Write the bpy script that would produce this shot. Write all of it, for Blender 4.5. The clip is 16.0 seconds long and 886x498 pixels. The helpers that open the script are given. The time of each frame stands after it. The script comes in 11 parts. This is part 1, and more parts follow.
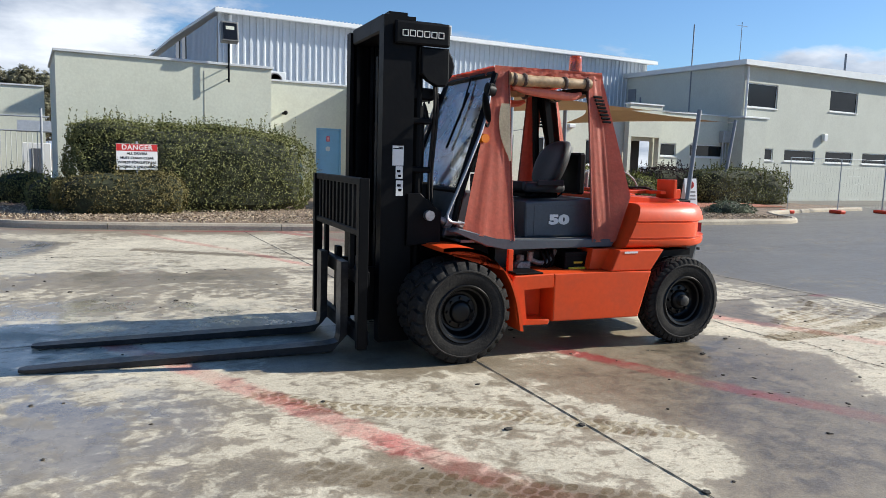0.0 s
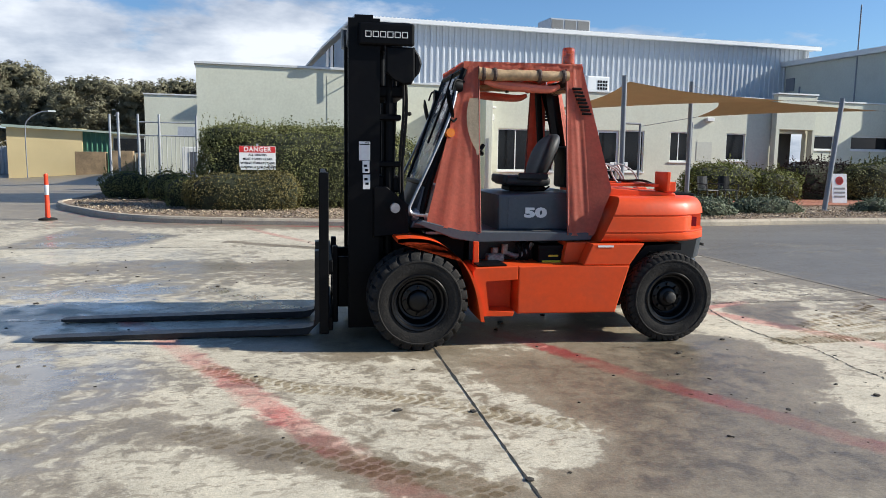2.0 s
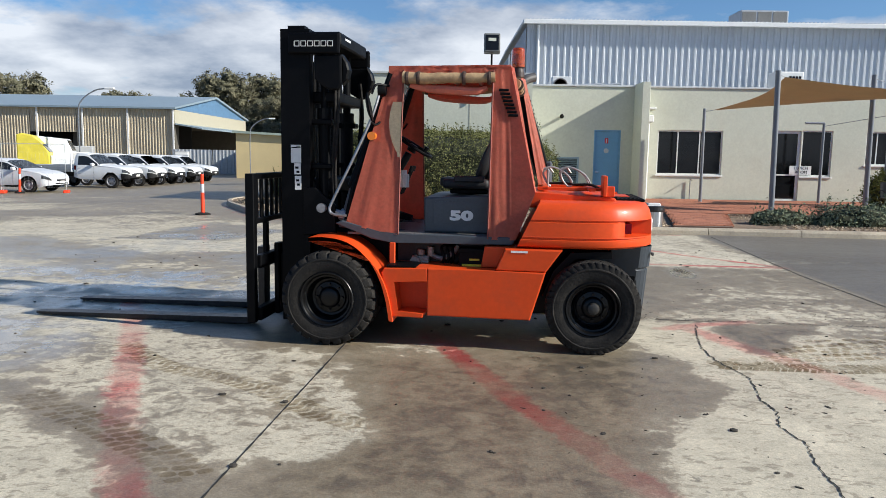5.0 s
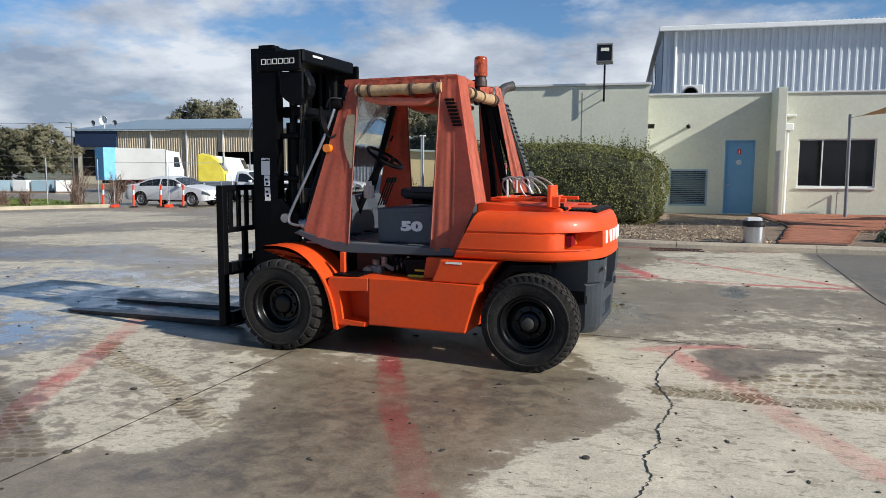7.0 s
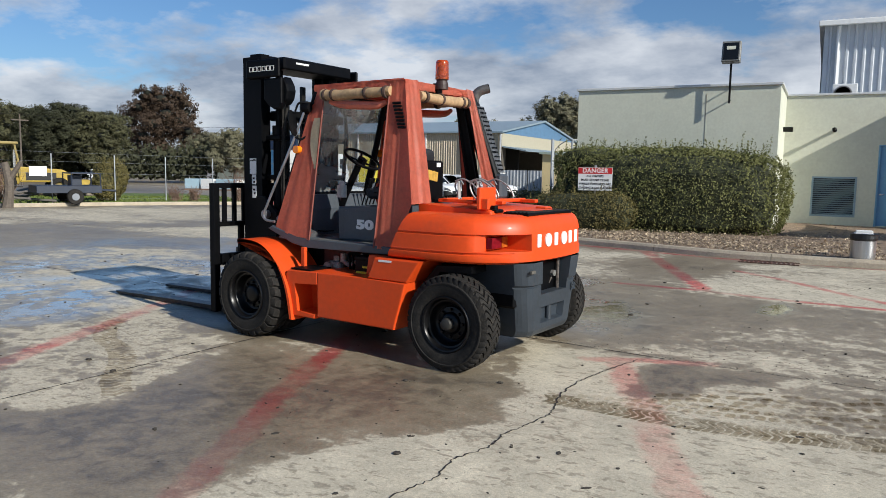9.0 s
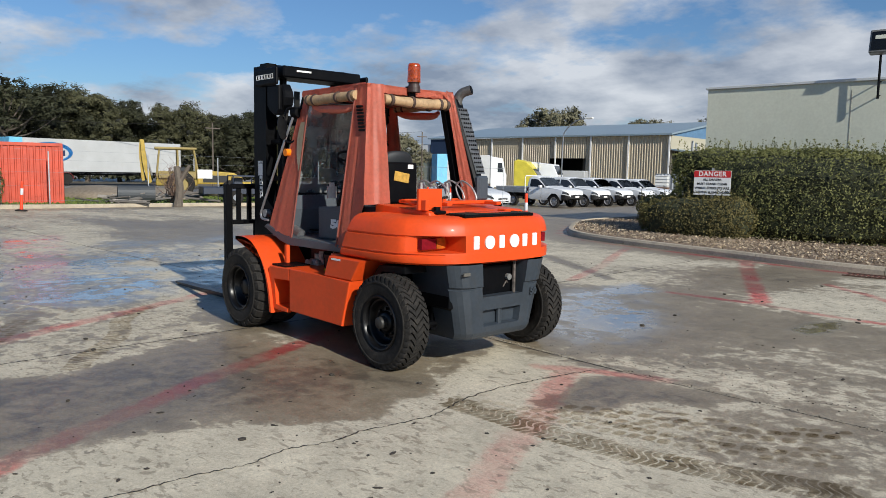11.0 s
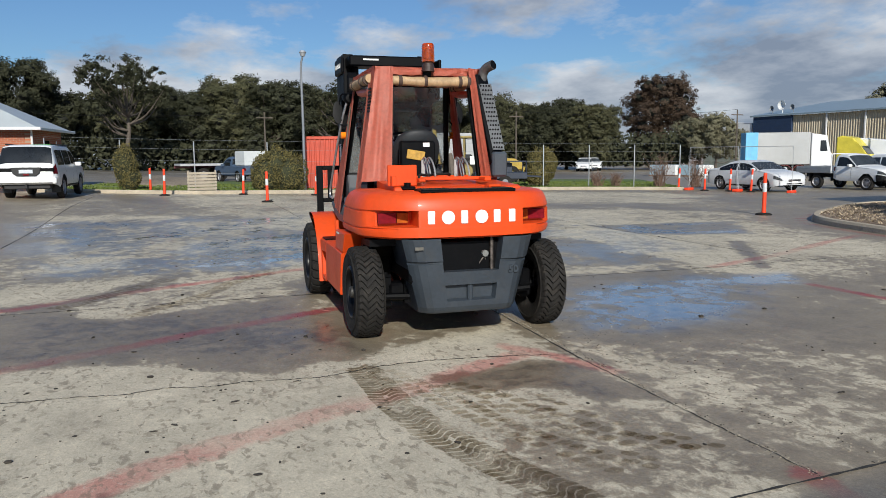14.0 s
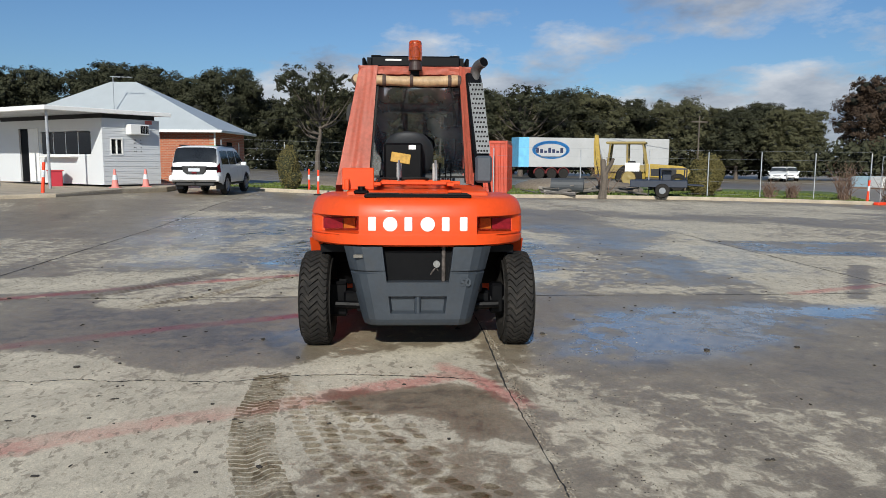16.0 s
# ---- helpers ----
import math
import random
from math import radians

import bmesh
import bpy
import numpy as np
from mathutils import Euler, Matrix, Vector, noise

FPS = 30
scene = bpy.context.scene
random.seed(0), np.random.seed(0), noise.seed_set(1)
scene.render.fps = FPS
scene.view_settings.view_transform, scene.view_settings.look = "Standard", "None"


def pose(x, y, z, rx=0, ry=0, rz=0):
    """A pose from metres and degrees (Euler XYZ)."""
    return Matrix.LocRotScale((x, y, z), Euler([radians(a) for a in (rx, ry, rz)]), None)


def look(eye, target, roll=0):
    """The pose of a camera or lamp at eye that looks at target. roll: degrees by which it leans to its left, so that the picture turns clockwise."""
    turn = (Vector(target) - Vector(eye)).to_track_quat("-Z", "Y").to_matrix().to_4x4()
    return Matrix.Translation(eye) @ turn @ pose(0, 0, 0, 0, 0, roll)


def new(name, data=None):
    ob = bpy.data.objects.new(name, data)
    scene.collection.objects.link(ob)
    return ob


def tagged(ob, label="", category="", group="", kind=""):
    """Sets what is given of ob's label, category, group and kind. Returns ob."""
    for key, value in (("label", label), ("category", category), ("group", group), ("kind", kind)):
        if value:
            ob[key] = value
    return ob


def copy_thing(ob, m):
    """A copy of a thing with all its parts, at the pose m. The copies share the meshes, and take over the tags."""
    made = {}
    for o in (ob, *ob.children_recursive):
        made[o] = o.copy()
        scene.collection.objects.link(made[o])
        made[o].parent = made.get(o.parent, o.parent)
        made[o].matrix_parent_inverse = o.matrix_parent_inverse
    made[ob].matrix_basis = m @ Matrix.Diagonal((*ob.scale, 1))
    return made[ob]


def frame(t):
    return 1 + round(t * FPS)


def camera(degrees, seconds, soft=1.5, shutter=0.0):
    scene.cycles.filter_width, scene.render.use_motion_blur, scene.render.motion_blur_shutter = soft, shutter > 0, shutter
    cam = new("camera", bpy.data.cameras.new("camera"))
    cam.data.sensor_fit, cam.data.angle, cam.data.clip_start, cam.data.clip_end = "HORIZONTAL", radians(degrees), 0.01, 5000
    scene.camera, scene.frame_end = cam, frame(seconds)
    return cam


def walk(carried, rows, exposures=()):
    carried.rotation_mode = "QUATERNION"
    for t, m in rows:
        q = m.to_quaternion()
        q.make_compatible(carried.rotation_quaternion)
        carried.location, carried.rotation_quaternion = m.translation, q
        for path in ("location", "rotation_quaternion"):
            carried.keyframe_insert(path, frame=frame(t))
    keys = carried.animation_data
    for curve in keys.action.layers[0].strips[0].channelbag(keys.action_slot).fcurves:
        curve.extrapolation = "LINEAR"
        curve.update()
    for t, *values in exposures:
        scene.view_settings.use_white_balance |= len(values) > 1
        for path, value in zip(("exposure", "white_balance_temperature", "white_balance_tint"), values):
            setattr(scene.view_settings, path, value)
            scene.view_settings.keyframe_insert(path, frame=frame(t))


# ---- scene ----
cam = camera(61.8, 16.0, 0.55)
PATH = [
    (0, (-0.01, 0.445, 1.609), (0.965, 2.174, 1.371), 1.7),
    (0.5, (0.341, 0.178, 1.601), (1.237, 1.948, 1.348), 1.2),
    (1, (0.708, -0.022, 1.602), (1.5, 1.797, 1.35), 0.7),
    (1.5, (1.076, -0.163, 1.622), (1.758, 1.7, 1.371), 0.7),
    (2, (1.455, -0.403, 1.605), (2.021, 1.499, 1.355), 0.9),
    (2.5, (1.802, -0.575, 1.609), (2.268, 1.353, 1.351), 1.0),
    (3, (2.196, -0.684, 1.622), (2.573, 1.262, 1.358), 1.0),
    (3.5, (2.632, -0.811, 1.615), (2.928, 1.149, 1.348), 1.2),
    (4, (3.07, -0.867, 1.628), (3.281, 1.105, 1.372), 1.4),
    (6.5, (5.459, -0.769, 1.647), (5.086, 1.182, 1.414), 0.0),
    (7, (5.928, -0.604, 1.62), (5.461, 1.328, 1.405), 0.3),
    (7.5, (6.421, -0.514, 1.63), (5.86, 1.395, 1.428), 0.7),
    (8, (6.918, -0.437, 1.648), (6.241, 1.434, 1.445), 0.8),
    (8.5, (7.382, -0.221, 1.631), (6.586, 1.601, 1.42), 0.8),
    (9, (7.855, -0.043, 1.621), (6.951, 1.728, 1.411), 1.0),
    (11.5, (9.893, 1.332, 1.637), (8.484, 2.736, 1.424), 0.8),
    (12, (10.284, 1.688, 1.625), (8.764, 2.969, 1.405), 0.5),
    (12.5, (10.621, 2.084, 1.589), (9.02, 3.26, 1.36), 0.3),
    (13, (10.949, 2.472, 1.604), (9.284, 3.555, 1.364), 0.1),
    (13.5, (11.245, 2.855, 1.6), (9.506, 3.81, 1.351), -0.2),
    (14, (11.363, 3.317, 1.57), (9.552, 4.128, 1.319), -0.5),
    (14.5, (11.488, 3.798, 1.569), (9.62, 4.469, 1.328), -0.6),
    (15, (11.559, 4.283, 1.583), (9.649, 4.827, 1.348), -0.4),
    (15.5, (11.515, 4.778, 1.568), (9.578, 5.216, 1.334), -0.1),
    (16, (11.532, 5.295, 1.553), (9.573, 5.626, 1.316), 0.4),
]
walk(cam, [(t, look(eye, target, roll)) for t, eye, target, roll in PATH], [(0.0, 0.64), (4.0, 0.48), (7.0, 0.26), (9.0, 0.14), (12.5, -0.04), (16.0, -0.08)])

# ---------------------------------------------------------------- world, sun
SUN_DIR = Vector((0.84, -0.24, 0.49)).normalized()      # towards the sun
SUN_EL = math.asin(SUN_DIR.z)
SUN_AZ = math.atan2(SUN_DIR.x, SUN_DIR.y)

world = bpy.data.worlds.new("world")
scene.world = world
world.use_nodes = True
wn, wl = world.node_tree.nodes, world.node_tree.links
wn.clear()


def wnode(kind, **values):
    n = wn.new(kind)
    for key, value in values.items():
        n.inputs[key].default_value = value
    return n


sky = wn.new("ShaderNodeTexSky")
sky.sky_type = "NISHITA"
sky.sun_disc = False
sky.sun_elevation, sky.sun_rotation = SUN_EL, SUN_AZ
sky.air_density, sky.dust_density, sky.ozone_density = 1.0, 0.6, 1.6
sky_coord = wn.new("ShaderNodeTexCoord")
# the cloud deck: the direction is projected on a plane above, so that clouds crowd towards the horizon
sep = wn.new("ShaderNodeSeparateXYZ")
wl.new(sky_coord.outputs["Generated"], sep.inputs[0])


def wmath(op, a, b=None, clamp=False):
    n = wn.new("ShaderNodeMath")
    n.operation, n.use_clamp = op, clamp
    for k, v in enumerate((a, b)):
        if v is None:
            continue
        if isinstance(v, (int, float)):
            n.inputs[k].default_value = v
        else:
            wl.new(v, n.inputs[k])
    return n.outputs[0]


up = wmath("ADD", wmath("MAXIMUM", sep.outputs[2], 0.0), 0.26)
comb = wn.new("ShaderNodeCombineXYZ")
wl.new(wmath("DIVIDE", sep.outputs[0], up), comb.inputs[0])
wl.new(wmath("DIVIDE", sep.outputs[1], up), comb.inputs[1])
comb.inputs[2].default_value = 4.3
cl1 = wnode("ShaderNodeTexNoise", Scale=1.25, Detail=12.0, Roughness=0.58, Distortion=0.0)
cl2 = wnode("ShaderNodeTexNoise", Scale=2.1, Detail=9.0, Roughness=0.55, Distortion=0.0)
wl.new(comb.outputs[0], cl1.inputs["Vector"])
shift = wn.new("ShaderNodeVectorMath")
shift.operation = "ADD"
shift.inputs[1].default_value = (7.3, -3.1, 9.0)
wl.new(comb.outputs[0], shift.inputs[0])
wl.new(shift.outputs[0], cl2.inputs["Vector"])
# most cloud lies to the north-north-west; away from it the sky opens overhead and only a low bank is left
away = wmath("SUBTRACT", 1.0, wmath("ADD", wmath("MULTIPLY", sep.outputs[0], -0.31), wmath("MULTIPLY", sep.outputs[1], 0.95)))
clear = wmath("MULTIPLY", wmath("SUBTRACT", sep.outputs[2], 0.08), wmath("ADD", wmath("MULTIPLY", away, 2.6), 0.1))
cover = wn.new("ShaderNodeMapRange")
cover.inputs["From Min"].default_value, cover.inputs["From Max"].default_value = 0.42, 0.515
low_bank = wmath("MULTIPLY", wmath("MAXIMUM", wmath("SUBTRACT", 0.20, sep.outputs[2]), 0.0), 0.55)
wl.new(wmath("ADD", wmath("SUBTRACT", cl1.outputs["Fac"], clear), low_bank), cover.inputs["Value"])
shade = wn.new("ShaderNodeMapRange")
shade.inputs["From Min"].default_value, shade.inputs["From Max"].default_value = 0.36, 0.63
wl.new(cl2.outputs["Fac"], shade.inputs["Value"])
cloud_col = wn.new("ShaderNodeMix")
cloud_col.data_type = "RGBA"
cloud_col.inputs["A"].default_value = (8.2, 8.6, 9.2, 1)
cloud_col.inputs["B"].default_value = (2.9, 3.5, 4.6, 1)
wl.new(shade.outputs[0], cloud_col.inputs["Factor"])
sky_mix = wn.new("ShaderNodeMix")
sky_mix.data_type = "RGBA"
wl.new(wmath("MULTIPLY", cover.outputs[0], 0.92), sky_mix.inputs["Factor"])
deep = wn.new("ShaderNodeMix")
deep.data_type, deep.blend_type = "RGBA", "MULTIPLY"
deep.inputs["Factor"].default_value = 1
deep.inputs["B"].default_value = (0.61, 0.85, 1.13, 1)
wl.new(sky.outputs[0], deep.inputs["A"])
wl.new(deep.outputs["Result"], sky_mix.inputs["A"])
wl.new(cloud_col.outputs["Result"], sky_mix.inputs["B"])
back = wnode("ShaderNodeBackground", Strength=0.082)
wl.new(sky_mix.outputs["Result"], back.inputs["Color"])
wl.new(back.outputs[0], wn.new("ShaderNodeOutputWorld").inputs["Surface"])

sun = new("sun", bpy.data.lights.new("sun", "SUN"))
sun.data.energy, sun.data.angle, sun.data.color = 5.0, radians(0.6), (1.0, 0.970, 0.885)
sun.matrix_world = look(SUN_DIR * 60, (0, 0, 0))


# ---------------------------------------------------------------- materials
def surface(name, colour, rough=0.6, metal=0.0, vary=0.18, scale=2.0, grain=40.0, bump=0.05, dirt=None, dirt_amount=0.0, coat=0.0, spec=0.5, stretch=(1, 1, 1), island=0.0, each=0.0):
    """A paint, metal, cloth or stone: two scales of noise on colour and gloss, fine relief, and dirt with its own shape."""
    m = bpy.data.materials.new(name)
    m.use_nodes = True
    nodes, links = m.node_tree.nodes, m.node_tree.links
    bsdf = nodes["Principled BSDF"]
    geo = nodes.new("ShaderNodeNewGeometry")
    mapping = nodes.new("ShaderNodeMapping")
    mapping.inputs["Scale"].default_value = stretch
    links.new(geo.outputs["Position"], mapping.inputs["Vector"])
    big = nodes.new("ShaderNodeTexNoise")
    big.inputs["Scale"].default_value, big.inputs["Detail"].default_value = scale, 5
    fine = nodes.new("ShaderNodeTexNoise")
    fine.inputs["Scale"].default_value, fine.inputs["Detail"].default_value = grain, 3
    for n in (big, fine):
        links.new(mapping.outputs[0], n.inputs["Vector"])
    mean = nodes.new("ShaderNodeMath")
    mean.operation = "ADD"
    links.new(big.outputs["Fac"], mean.inputs[0])
    links.new(fine.outputs["Fac"], mean.inputs[1])
    rng = nodes.new("ShaderNodeMapRange")
    rng.inputs["From Min"].default_value, rng.inputs["From Max"].default_value = 0.7, 1.3
    rng.inputs["To Min"].default_value, rng.inputs["To Max"].default_value = 1 - vary, 1 + vary
    links.new(mean.outputs[0], rng.inputs["Value"])
    level = rng.outputs[0]
    for output, amount in ((geo.outputs["Random Per Island"], island),):
        if amount:
            r = nodes.new("ShaderNodeMapRange")
            r.inputs["To Min"].default_value, r.inputs["To Max"].default_value = 1 - amount, 1 + amount
            links.new(output, r.inputs["Value"])
            mul = nodes.new("ShaderNodeMath")
            mul.operation = "MULTIPLY"
            links.new(level, mul.inputs[0])
            links.new(r.outputs[0], mul.inputs[1])
            level = mul.outputs[0]
    if each:
        info = nodes.new("ShaderNodeObjectInfo")
        r = nodes.new("ShaderNodeMapRange")
        r.inputs["To Min"].default_value, r.inputs["To Max"].default_value = 1 - each, 1 + each
        links.new(info.outputs["Random"], r.inputs["Value"])
        mul = nodes.new("ShaderNodeMath")
        mul.operation = "MULTIPLY"
        links.new(level, mul.inputs[0])
        links.new(r.outputs[0], mul.inputs[1])
        level = mul.outputs[0]
    col = nodes.new("ShaderNodeMix")
    col.data_type, col.blend_type = "RGBA", "MULTIPLY"
    col.inputs["Factor"].default_value = 1
    col.inputs["A"].default_value = (*colour, 1)
    links.new(level, col.inputs["B"])
    out = col.outputs["Result"]
    rough_out = None
    if dirt_amount:
        spots = nodes.new("ShaderNodeTexNoise")
        spots.inputs["Scale"].default_value, spots.inputs["Detail"].default_value, spots.inputs["Roughness"].default_value = scale * 2.3, 8, 0.7
        links.new(mapping.outputs[0], spots.inputs["Vector"])
        mask = nodes.new("ShaderNodeMapRange")
        mask.inputs["From Min"].default_value, mask.inputs["From Max"].default_value = 0.5, 0.72
        mask.inputs["To Max"].default_value = dirt_amount
        links.new(spots.outputs["Fac"], mask.inputs["Value"])
        over = nodes.new("ShaderNodeMix")
        over.data_type = "RGBA"
        over.inputs["B"].default_value = (*(dirt or (0.06, 0.05, 0.04)), 1)
        links.new(mask.outputs[0], over.inputs["Factor"])
        links.new(out, over.inputs["A"])
        out = over.outputs["Result"]
        r2 = nodes.new("ShaderNodeMapRange")
        r2.inputs["To Min"].default_value, r2.inputs["To Max"].default_value = rough, min(1.0, rough + 0.35)
        links.new(mask.outputs[0], r2.inputs["Value"])
        rough_out = r2.outputs[0]
    links.new(out, bsdf.inputs["Base Color"])
    if rough_out is None:
        r2 = nodes.new("ShaderNodeMapRange")
        r2.inputs["To Min"].default_value, r2.inputs["To Max"].default_value = max(0.02, rough - 0.08), min(1, rough + 0.08)
        links.new(big.outputs["Fac"], r2.inputs["Value"])
        rough_out = r2.outputs[0]
    links.new(rough_out, bsdf.inputs["Roughness"])
    bsdf.inputs["Metallic"].default_value = metal
    bsdf.inputs["Coat Weight"].default_value = coat
    bsdf.inputs["Coat Roughness"].default_value = 0.12
    bsdf.inputs["Specular IOR Level"].default_value = spec
    if bump:
        b = nodes.new("ShaderNodeBump")
        b.inputs["Strength"].default_value, b.inputs["Distance"].default_value = min(1.0, bump * 4), 0.01
        links.new(fine.outputs["Fac"], b.inputs["Height"])
        links.new(b.outputs[0], bsdf.inputs["Normal"])
    return m


def glass(name, tint=(0.9, 0.95, 0.95), rough=0.02, ior=1.6):
    """Thin clear glass: mostly see-through, with mirror gloss that grows at grazing angles."""
    m = bpy.data.materials.new(name)
    m.use_nodes = True
    nodes, links = m.node_tree.nodes, m.node_tree.links
    nodes.clear()
    clearer = nodes.new("ShaderNodeBsdfTransparent")
    clearer.inputs[0].default_value = (*tint, 1)
    gloss = nodes.new("ShaderNodeBsdfGlossy")
    gloss.inputs["Roughness"].default_value = rough
    fres = nodes.new("ShaderNodeFresnel")
    fres.inputs[0].default_value = ior
    mix = nodes.new("ShaderNodeMixShader")
    links.new(fres.outputs[0], mix.inputs[0])
    links.new(clearer.outputs[0], mix.inputs[1])
    links.new(gloss.outputs[0], mix.inputs[2])
    links.new(mix.outputs[0], nodes.new("ShaderNodeOutputMaterial").inputs[0])
    return m


def leafy(name, dark, light, scale=1.2):
    """Leaves: each one its own tone between two greens, with clumps of shade put into the colour by noise."""
    m = bpy.data.materials.new(name)
    m.use_nodes = True
    nodes, links = m.node_tree.nodes, m.node_tree.links
    bsdf = nodes["Principled BSDF"]
    geo = nodes.new("ShaderNodeNewGeometry")
    noise_tex = nodes.new("ShaderNodeTexNoise")
    noise_tex.inputs["Scale"].default_value, noise_tex.inputs["Detail"].default_value = scale, 4
    links.new(geo.outputs["Position"], noise_tex.inputs["Vector"])
    add = nodes.new("ShaderNodeMath")
    add.operation = "MULTIPLY_ADD"
    add.inputs[1].default_value, add.inputs[2].default_value = 0.34, 0.07
    links.new(geo.outputs["Random Per Island"], add.inputs[0])
    add2 = nodes.new("ShaderNodeMath")
    add2.operation = "MULTIPLY_ADD"
    add2.inputs[1].default_value = 0.5
    links.new(noise_tex.outputs["Fac"], add2.inputs[0])
    links.new(add.outputs[0], add2.inputs[2])
    mix = nodes.new("ShaderNodeMix")
    mix.data_type = "RGBA"
    mix.inputs["A"].default_value, mix.inputs["B"].default_value = (*dark, 1), (*light, 1)
    links.new(add2.outputs[0], mix.inputs["Factor"])
    links.new(mix.outputs["Result"], bsdf.inputs["Base Color"])
    bsdf.inputs["Roughness"].default_value = 0.7
    bsdf.inputs["Specular IOR Level"].default_value = 0.16
    bsdf.inputs["Subsurface Weight"].default_value = 0.0
    return m


ORANGE = surface("orange_paint", (0.68, 0.068, 0.0105), 0.42, vary=0.07, scale=1.5, grain=25, bump=0.008, dirt=(0.34, 0.07, 0.03), dirt_amount=0.28, coat=0.04, spec=0.3)
CURTAIN = surface("faded_red_vinyl", (0.66, 0.168, 0.102), 0.5, vary=0.11, scale=4, grain=30, bump=0.03, dirt=(0.26, 0.09, 0.06), dirt_amount=0.3)
ROLL = surface("tan_rolled_vinyl", (0.42, 0.28, 0.15), 0.55, vary=0.25, scale=7, grain=30, bump=0.05, dirt=(0.16, 0.09, 0.05), dirt_amount=0.5)
BLACK = surface("black_paint", (0.0019, 0.0021, 0.0029), 0.48, vary=0.3, scale=3, grain=30, bump=0.02, dirt=(0.012, 0.011, 0.010), dirt_amount=0.3, spec=0.13)
STRAP = surface("dark_strap", (0.06, 0.035, 0.025), 0.7)
GREY = surface("slate_grey_paint", (0.058, 0.070, 0.084), 0.45, vary=0.12, scale=3, grain=40, bump=0.03, dirt=(0.05, 0.05, 0.05), dirt_amount=0.3)
# darker copy of the slate grey: softer light on the back put into colour
DARKENED_GREY = surface("slate_grey_paint_darkened", (0.030, 0.039, 0.050), 0.45, vary=0.16, scale=5, grain=30, bump=0.025, dirt=(0.045, 0.042, 0.038), dirt_amount=0.35)
RUBBER = surface("tyre_rubber", (0.019, 0.0175, 0.016), 0.8, vary=0.35, scale=6, grain=60, bump=0.08, dirt=(0.085, 0.073, 0.060), dirt_amount=0.35, spec=0.2)
STEEL = surface("worn_steel", (0.34, 0.34, 0.35), 0.4, 0.8, vary=0.25, scale=8)
GALV = surface("galvanised_steel", (0.42, 0.44, 0.46), 0.5, 0.55, vary=0.15, scale=5, grain=30, bump=0.01)
CHROME = surface("bare_alloy", (0.6, 0.6, 0.6), 0.25, 0.9, vary=0.15, scale=20)
FABRIC = surface("dark_seat_vinyl", (0.016, 0.018, 0.021), 0.6, vary=0.2, scale=8, grain=80, bump=0.04)
WHITE_PAINT = surface("white_paint", (0.78, 0.78, 0.76), 0.4, vary=0.04, scale=4, bump=0.01, dirt=(0.4, 0.38, 0.34), dirt_amount=0.15)
LETTER = surface("white_lettering", (0.78, 0.77, 0.74), 0.5, vary=0.05, bump=0)
AMBER = surface("amber_lens", (0.85, 0.22, 0.01), 0.12, vary=0.05, bump=0, coat=0.5)
ORANGE_LENS = surface("orange_lens", (0.36, 0.085, 0.010), 0.45, vary=0.25, scale=25, bump=0, spec=0.10)
BEACON_LENS = surface("amber_beacon_lens", (0.88, 0.13, 0.006), 0.12, vary=0.2, scale=14, bump=0, coat=0.5)
next(n for n in BEACON_LENS.node_tree.nodes if n.type == "BSDF_PRINCIPLED").inputs["Transmission Weight"].default_value = 0.75
RED_LENS = surface("red_lens", (0.17, 0.006, 0.012), 0.45, vary=0.25, scale=25, bump=0, spec=0.10)
YELLOW = surface("yellow_paint", (0.72, 0.50, 0.02), 0.45, vary=0.12, scale=4, dirt=(0.12, 0.09, 0.04), dirt_amount=0.3)
GLASS = glass("clear_glass")
SCREEN = glass("pale_sheen_windscreen", (0.80, 0.84, 0.85), 0.06, 2.1)
# the pane's sky reflection is imitated by a pale grey diffuse layer
sn, sl = SCREEN.node_tree.nodes, SCREEN.node_tree.links
pale_sheen, sheen_mix, sheen_noise, sheen_map = sn.new("ShaderNodeBsdfDiffuse"), sn.new("ShaderNodeMixShader"), sn.new("ShaderNodeTexNoise"), sn.new("ShaderNodeMapRange")
pale_sheen.inputs[0].default_value = (0.52, 0.54, 0.54, 1)
sheen_noise.inputs["Scale"].default_value, sheen_noise.inputs["Detail"].default_value = 3.5, 7
sheen_map.inputs["From Min"].default_value, sheen_map.inputs["From Max"].default_value, sheen_map.inputs["To Min"].default_value, sheen_map.inputs["To Max"].default_value = 0.3, 0.7, 0.16, 0.46
sl.new(sheen_noise.outputs["Fac"], sheen_map.inputs["Value"])
sl.new(sheen_map.outputs[0], sheen_mix.inputs[0])
clean_out = [n for n in sn if n.bl_idname == "ShaderNodeOutputMaterial"][0]
sl.new(clean_out.inputs[0].links[0].from_socket, sheen_mix.inputs[1])
sl.new(pale_sheen.outputs[0], sheen_mix.inputs[2])
sl.new(sheen_mix.outputs[0], clean_out.inputs[0])
VINYL_CLEAR = surface("yellowed_clear_vinyl", (0.55, 0.47, 0.33), 0.35, vary=0.12, scale=6)
WINDOW = surface("dark_window_glass", (0.009, 0.010, 0.011), 0.05, vary=0.3, scale=1, bump=0.0, spec=0.35)
RENDER = surface("cream_render", (0.585, 0.595, 0.490), 0.85, vary=0.07, scale=0.5, grain=14, bump=0.06, dirt=(0.42, 0.40, 0.33), dirt_amount=0.22)
RENDER_GREY = surface("grey_green_render", (0.50, 0.51, 0.44), 0.85, vary=0.07, scale=0.5, grain=14, bump=0.06, dirt=(0.36, 0.35, 0.30), dirt_amount=0.25)
SHEET = surface("pale_steel_cladding", (0.52, 0.545, 0.57), 0.5, 0.15, vary=0.05, scale=0.6, grain=6, bump=0.0)
